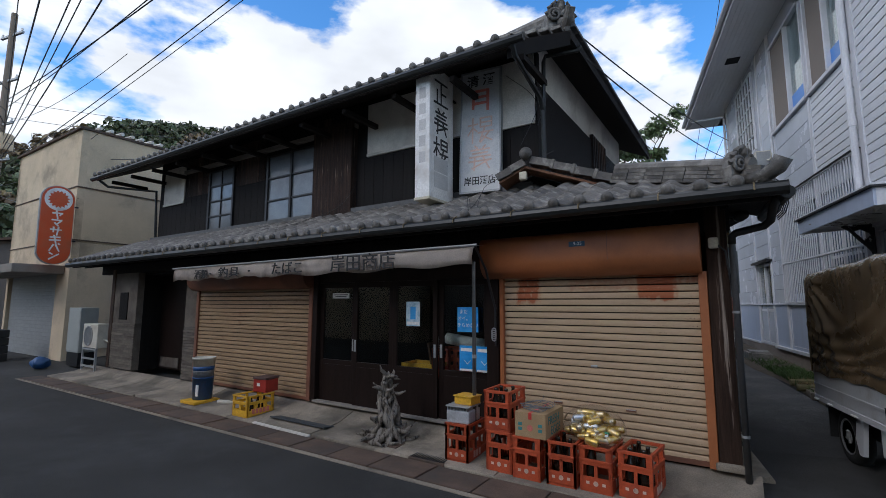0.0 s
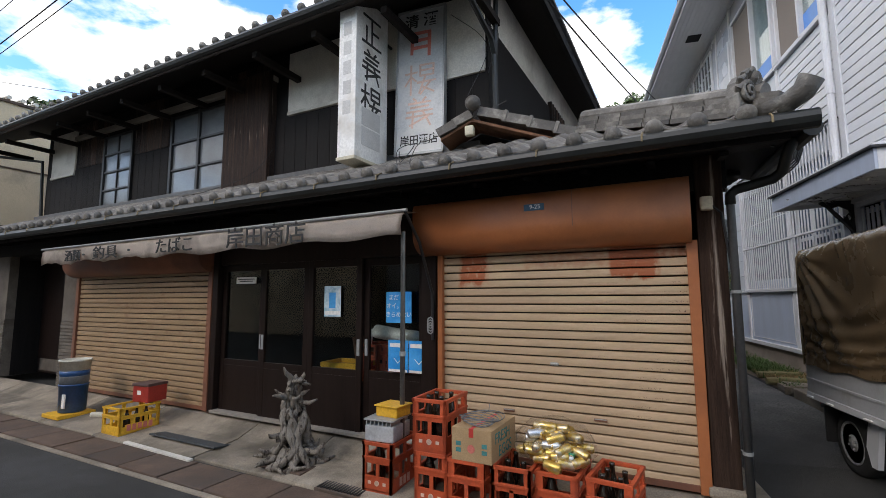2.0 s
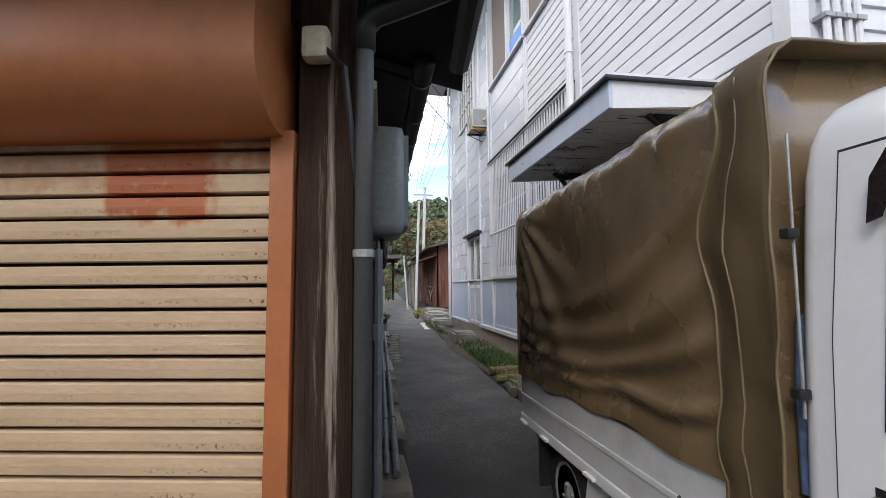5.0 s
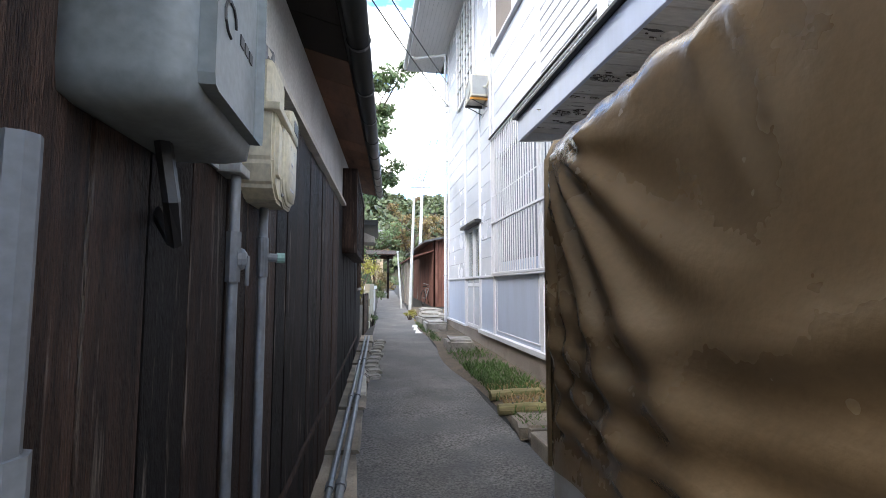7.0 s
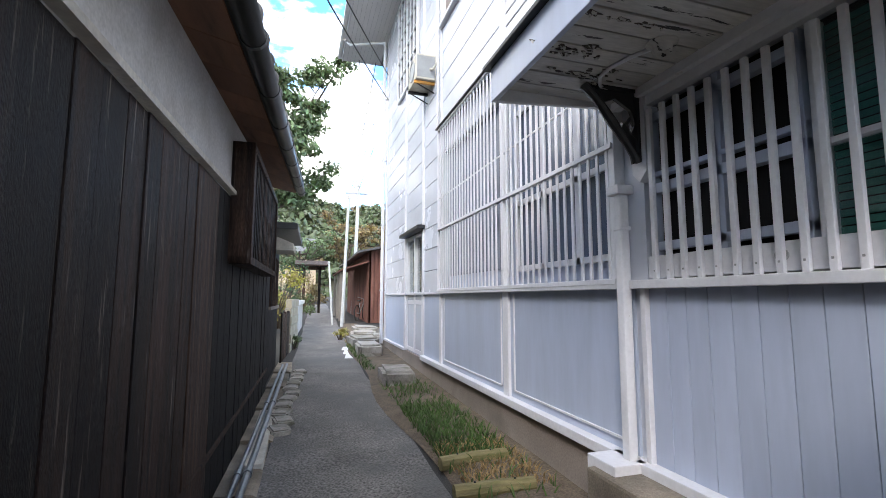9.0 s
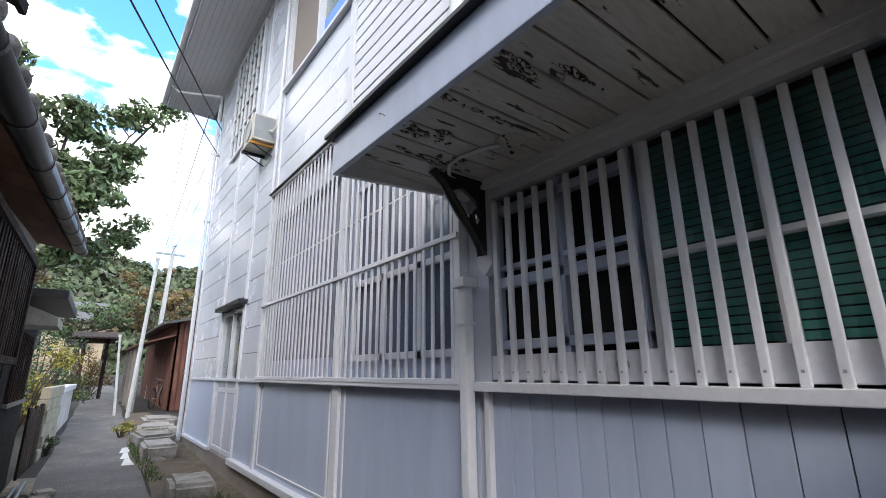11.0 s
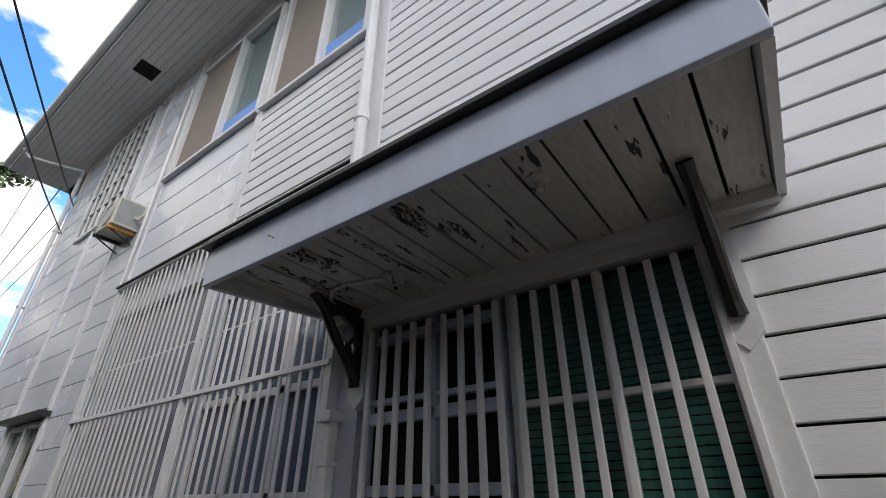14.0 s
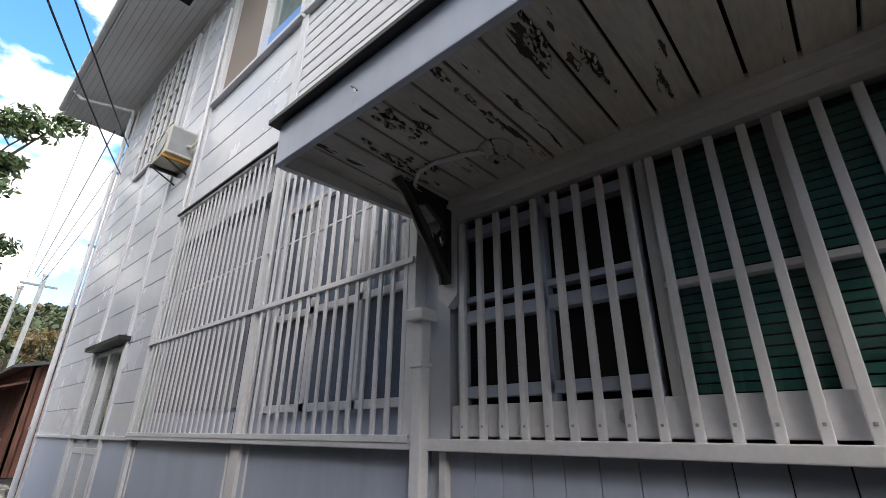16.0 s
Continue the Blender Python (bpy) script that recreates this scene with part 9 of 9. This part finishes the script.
acu = thing("outdoor_unit", S @ pose(-13.35, -0.2, -0.12), "cream air-conditioner outdoor unit on a steel stand", "air conditioner")
part("case", box(0, 0.8, 0.0, 0.3, 0.55, 1.12, bev=0.02), M_IVORY, acu)
part("fan_ring", lathe([(0.24, 0), (0.24, 0.012), (0.21, 0.014), (0.21, 0.0)], 24), M_GREYMETAL, acu).matrix_local = pose(0.32, -0.002, 0.83, 90)
for i in range(9):
    part("fan_bar", box(0.1, 0.54, -0.012, -0.006, 0.64 + i * 0.047, 0.648 + i * 0.047), M_GREYMETAL, acu)
for x in (0.02, 0.74):
    for y in (0.0, 0.28):
        part("stand_leg", box(x, x + 0.04, y, y + 0.04, 0, 0.55), M_GREYMETAL, acu)
for z in (0.1, 0.28, 0.5):
    part("stand_rail", box(0.02, 0.78, -0.002, 0.03, z, z + 0.04), M_GREYMETAL, acu)
part("hose", tube([(0.8, 0.15, 0.75), (0.95, 0.2, 0.7), (1.0, 0.25, 0.3), (0.98, 0.3, 0.0)], 0.025, 8), M_IVORY, acu)
tb = thing("utility_cabinet", S @ pose(-14.75, -0.05, -0.12), "tall grey-green steel cabinet on a dark base", "cabinet")
part("cabinet_body", box(0, 0.75, 0, 0.4, 0.35, 1.5, bev=0.015), surf("cabinet_grey", (0.33, 0.35, 0.33), 0.1, 2, 0.5, 0.03), tb)
part("door_panel", box(0.03, 0.72, -0.006, 0.0, 0.4, 1.45, bev=0.004), surf("cabinet_door", (0.34, 0.36, 0.34), 0.1, 2, 0.5, 0.03), tb)
part("base", box(0.02, 0.73, 0.02, 0.38, 0.0, 0.35), M_BLACK, tb)
cl = thing("blue_bag", S @ pose(-14.9, -0.5, -0.17), "crumpled blue plastic bag on the ground", "bag")
bm = bmesh.new()
bmesh.ops.create_icosphere(bm, subdivisions=3, radius=0.2)
for v in bm.verts:
    v.co *= 1 + 0.25 * noise.noise(v.co * 9)
    v.co.z = max(0.0, v.co.z * 0.8 + 0.14)
part("sack", bm, M_PAILBLUE, cl, "", True)
bx = thing("storage_box", S @ pose(-18.6, -0.9, -0.2), "black stacked storage boxes on the pavement", "box")
for i in range(4):
    part("box_tier", box(0, 0.75, 0, 0.5, i * 0.23, i * 0.23 + 0.22, bev=0.02), M_BLACK, bx)
gwall = thing("grey_house", pose(-36, 14, -0.2, 0, 0, -11.5), "plain grey-brown house with a low roof", "house")
part("wall", box(0, 9, 0, 7, 0, 4.6), M_GREYWALL, gwall)
part("roof", slab([(-0.4, -0.4, 4.6), (9.4, -0.4, 4.6), (9.4, 3.5, 5.4), (-0.4, 3.5, 5.4)], 0.12), M_DRAIN, gwall)
part("roof", slab([(-0.4, 3.5, 5.4), (9.4, 3.5, 5.4), (9.4, 7.4, 4.6), (-0.4, 7.4, 4.6)], 0.12), M_DRAIN, gwall)
# houses across the street behind the camera: unseen, added to cut low sky light
for i, (x, w, h, mt) in enumerate(((-24, 11, 6.0, M_BEIGE), (-12, 10, 6.5, M_GREYPLASTER), (-1, 12, 6.2, M_PLASTER), (12, 10, 6.0, M_GREYWALL))):
    o = thing("unseen_blocker_house", pose(x, -6.5 - x * 0.2, -0.25, 0, 0, -11.5), "unseen plain house added across the street to block sky light", "house", "houses across the street")
    part("wall", box(0, w, -6, 0, 0, h), mt, o)
    part("roof", slab([(-0.5, -6.5, h), (w + 0.5, -6.5, h), (w + 0.5, 0.6, h), (-0.5, 0.6, h)], 0.2), M_BLACKTILE, o)
    for j in range(3):
        part("window", box(1 + j * 3.0, 2.6 + j * 3.0, 0, 0.05, 3.6, 4.8), M_TINT, o)

# ------------------------------------------------------------ poles and cables
up = thing("utility_pole", Matrix.Translation((-27.6, 12.2, -0.2)), "brown concrete utility pole crowded with cables", "pole")
part("shaft", tube([(0, 0, 0), (0, 0, 16)], [0.21, 0.13], 12), surf("pole_brown", (0.2, 0.16, 0.12), 0.15, 3, 0.8, 0.1), up)
for z in (8.4, 10.2, 12.4, 14.8):
    part("crossarm", box(-0.9, 0.9, -0.05, 0.05, z, z + 0.1), M_GREYMETAL, up)
    for x in (-0.8, 0.0, 0.8):
        part("insulator", lathe([(0.04, 0), (0.06, 0.04), (0.04, 0.08), (0.05, 0.14), (0.02, 0.18)], 8, at=(x, 0, z + 0.1)), M_SIGNWHITE, up)
part("transformer", lathe([(0.3, 0), (0.32, 0.05), (0.32, 0.75), (0.28, 0.8)], 16, at=(0.45, 0, 8.9)), M_BEIGE, up, "round transformer can")


def cable(a, b, sag, r=0.012, n=18):
    a, b = Vector(a), Vector(b)
    pts = []
    for i in range(n + 1):
        u = i / n
        p = a.lerp(b, u)
        p.z -= sag * 4 * u * (1 - u)
        pts.append(p)
    t = thing("overhead_cable", Matrix.Identity(4), "black overhead cable strung between poles", "cable", "overhead cables")
    part("strand", tube(pts, r, 5), M_BLACK, t)


P0 = Vector((-27.6, 12.2, 0))
for dz, e, sag, r in ((11.3, (9, 3.0, 9.6), 0.5, 0.02), (10.9, (9, 2.2, 9.2), 0.5, 0.016), (10.0, (3, -6, 9.5), 0.4, 0.022), (9.6, (2, -7, 8.6), 0.4, 0.018), (8.2, (2, -7.5, 8.0), 0.5, 0.03),
                      (8.0, (1, -8, 7.4), 0.6, 0.022), (7.6, (0, -8.5, 7.2), 0.5, 0.014), (7.3, (-1, -9, 7.0), 0.5, 0.014), (11.2, (-9, 20, 9.6), 0.4, 0.012), (10.4, (-9, 19, 8.8), 0.4, 0.012), (9.2, (-12.5, 8.8, 5.6), 0.3, 0.012),
                      (6.6, (-15, 8.6, 4.6), 0.3, 0.012), (6.2, (-30, 25, 6.0), 0.2, 0.012), (11.8, (-45, 18, 10), 0.3, 0.012), (7.0, (-13.6, 8.4, 6.6), 0.4, 0.01), (11.7, (-3, -8, 12.5), 0.5, 0.018), (10.7, (-6, -8, 11.0), 0.5, 0.014), (9.9, (-9, -9, 10.2), 0.6, 0.012), (9.0, (-12, -9, 8.6), 0.5, 0.02), (8.6, (-14, 8.5, 7.4), 0.3, 0.012), (10.1, (-14, 9, 9.2), 0.4, 0.01)):
    cable(P0 + Vector((0.3, 0, dz)), e, sag, r)
for dz, e, r in ((9.8, (-13.26, 6.32, 9.5), 0.022), (9.0, (-11.75, 6.19, 9.0), 0.016), (8.7, (-11.5, 6.28, 9.0), 0.014), (8.3, (-11.76, 6.89, 9.5), 0.02), (7.8, (-9.2, 8.58, 10.0), 0.016), (7.5, (-8.86, 8.71, 10.0), 0.012), (9.4, (-12.6, 5.6, 8.6), 0.012)):
    a = P0 + Vector((0.25, 0, dz))
    cable(a, a + (Vector(e) - a) * 1.6, 0.35, r)
RP = S @ Vector((-1.42, 1.3, 5.45))
for a, b, sag, r in ((RP, (3.6, 17.4, 7.0), 0.15, 0.012), (RP + Vector((0.1, 0, -0.4)), (3.6, 17.3, 6.3), 0.2, 0.012), ((-1.2, 6.6, 6.6), (-10, -4, 10), 0.3, 0.01), ((-1.4, 6.8, 6.4), (-9.5, -4, 9.8), 0.3, 0.01),
                     ((3.0, -6, 10.5), (4.3, 31.5, 7.4), 0.7, 0.011), ((3.3, -6, 10.3), (4.5, 31.5, 7.2), 0.7, 0.011), ((2.2, -6, 11.2), (4.2, 31.5, 7.5), 0.6, 0.013), ((1.2, -6, 11.6), (4.0, 31.5, 7.3), 0.6, 0.009)):
    cable(a, b, sag, r)
def eased(pts, n=7):
    """A smooth run through a few points."""
    p = [Vector(q) for q in pts]
    p = [p[0] * 2 - p[1]] + p + [p[-1] * 2 - p[-2]]
    out = []
    for a, b, c, d in zip(p, p[1:], p[2:], p[3:]):
        for i in range(n):
            u = i / n
            out.append(0.5 * (b * 2 + (c - a) * u + (a * 2 - b * 5 + c * 4 - d) * u * u + (b * 3 - a - c * 3 + d) * u ** 3))
    return out + [p[-2]]


wire = thing("sign_wire", S, "thin black wires looped about the signs and eaves", "cable")
for pts in ([(-5.3, 0.8, 3.6), (-5.5, 0.6, 3.2), (-6.0, 0.3, 2.95), (-6.3, 0.1, 2.85)], [(-2.4, 0.9, 4.9), (-2.0, 0.85, 4.5), (-1.9, 0.8, 4.2), (-2.1, 0.7, 3.7)], [(-2.2, -0.55, 2.3), (-2.25, -0.2, 2.85), (-2.4, 0.5, 3.2), (-1.6, 0.6, 3.5)],
            [(-2.2, -0.6, 2.5), (-2.3, -0.45, 2.75), (-2.15, -0.4, 2.8), (-2.2, -0.55, 2.6), (-2.25, -0.5, 2.72)], [(-1.9, 0.85, 4.6), (-1.75, 0.8, 4.4), (-1.9, 0.85, 4.0)]):
    part("strand", tube(eased(pts), 0.004, 5), M_BLACK, wire)
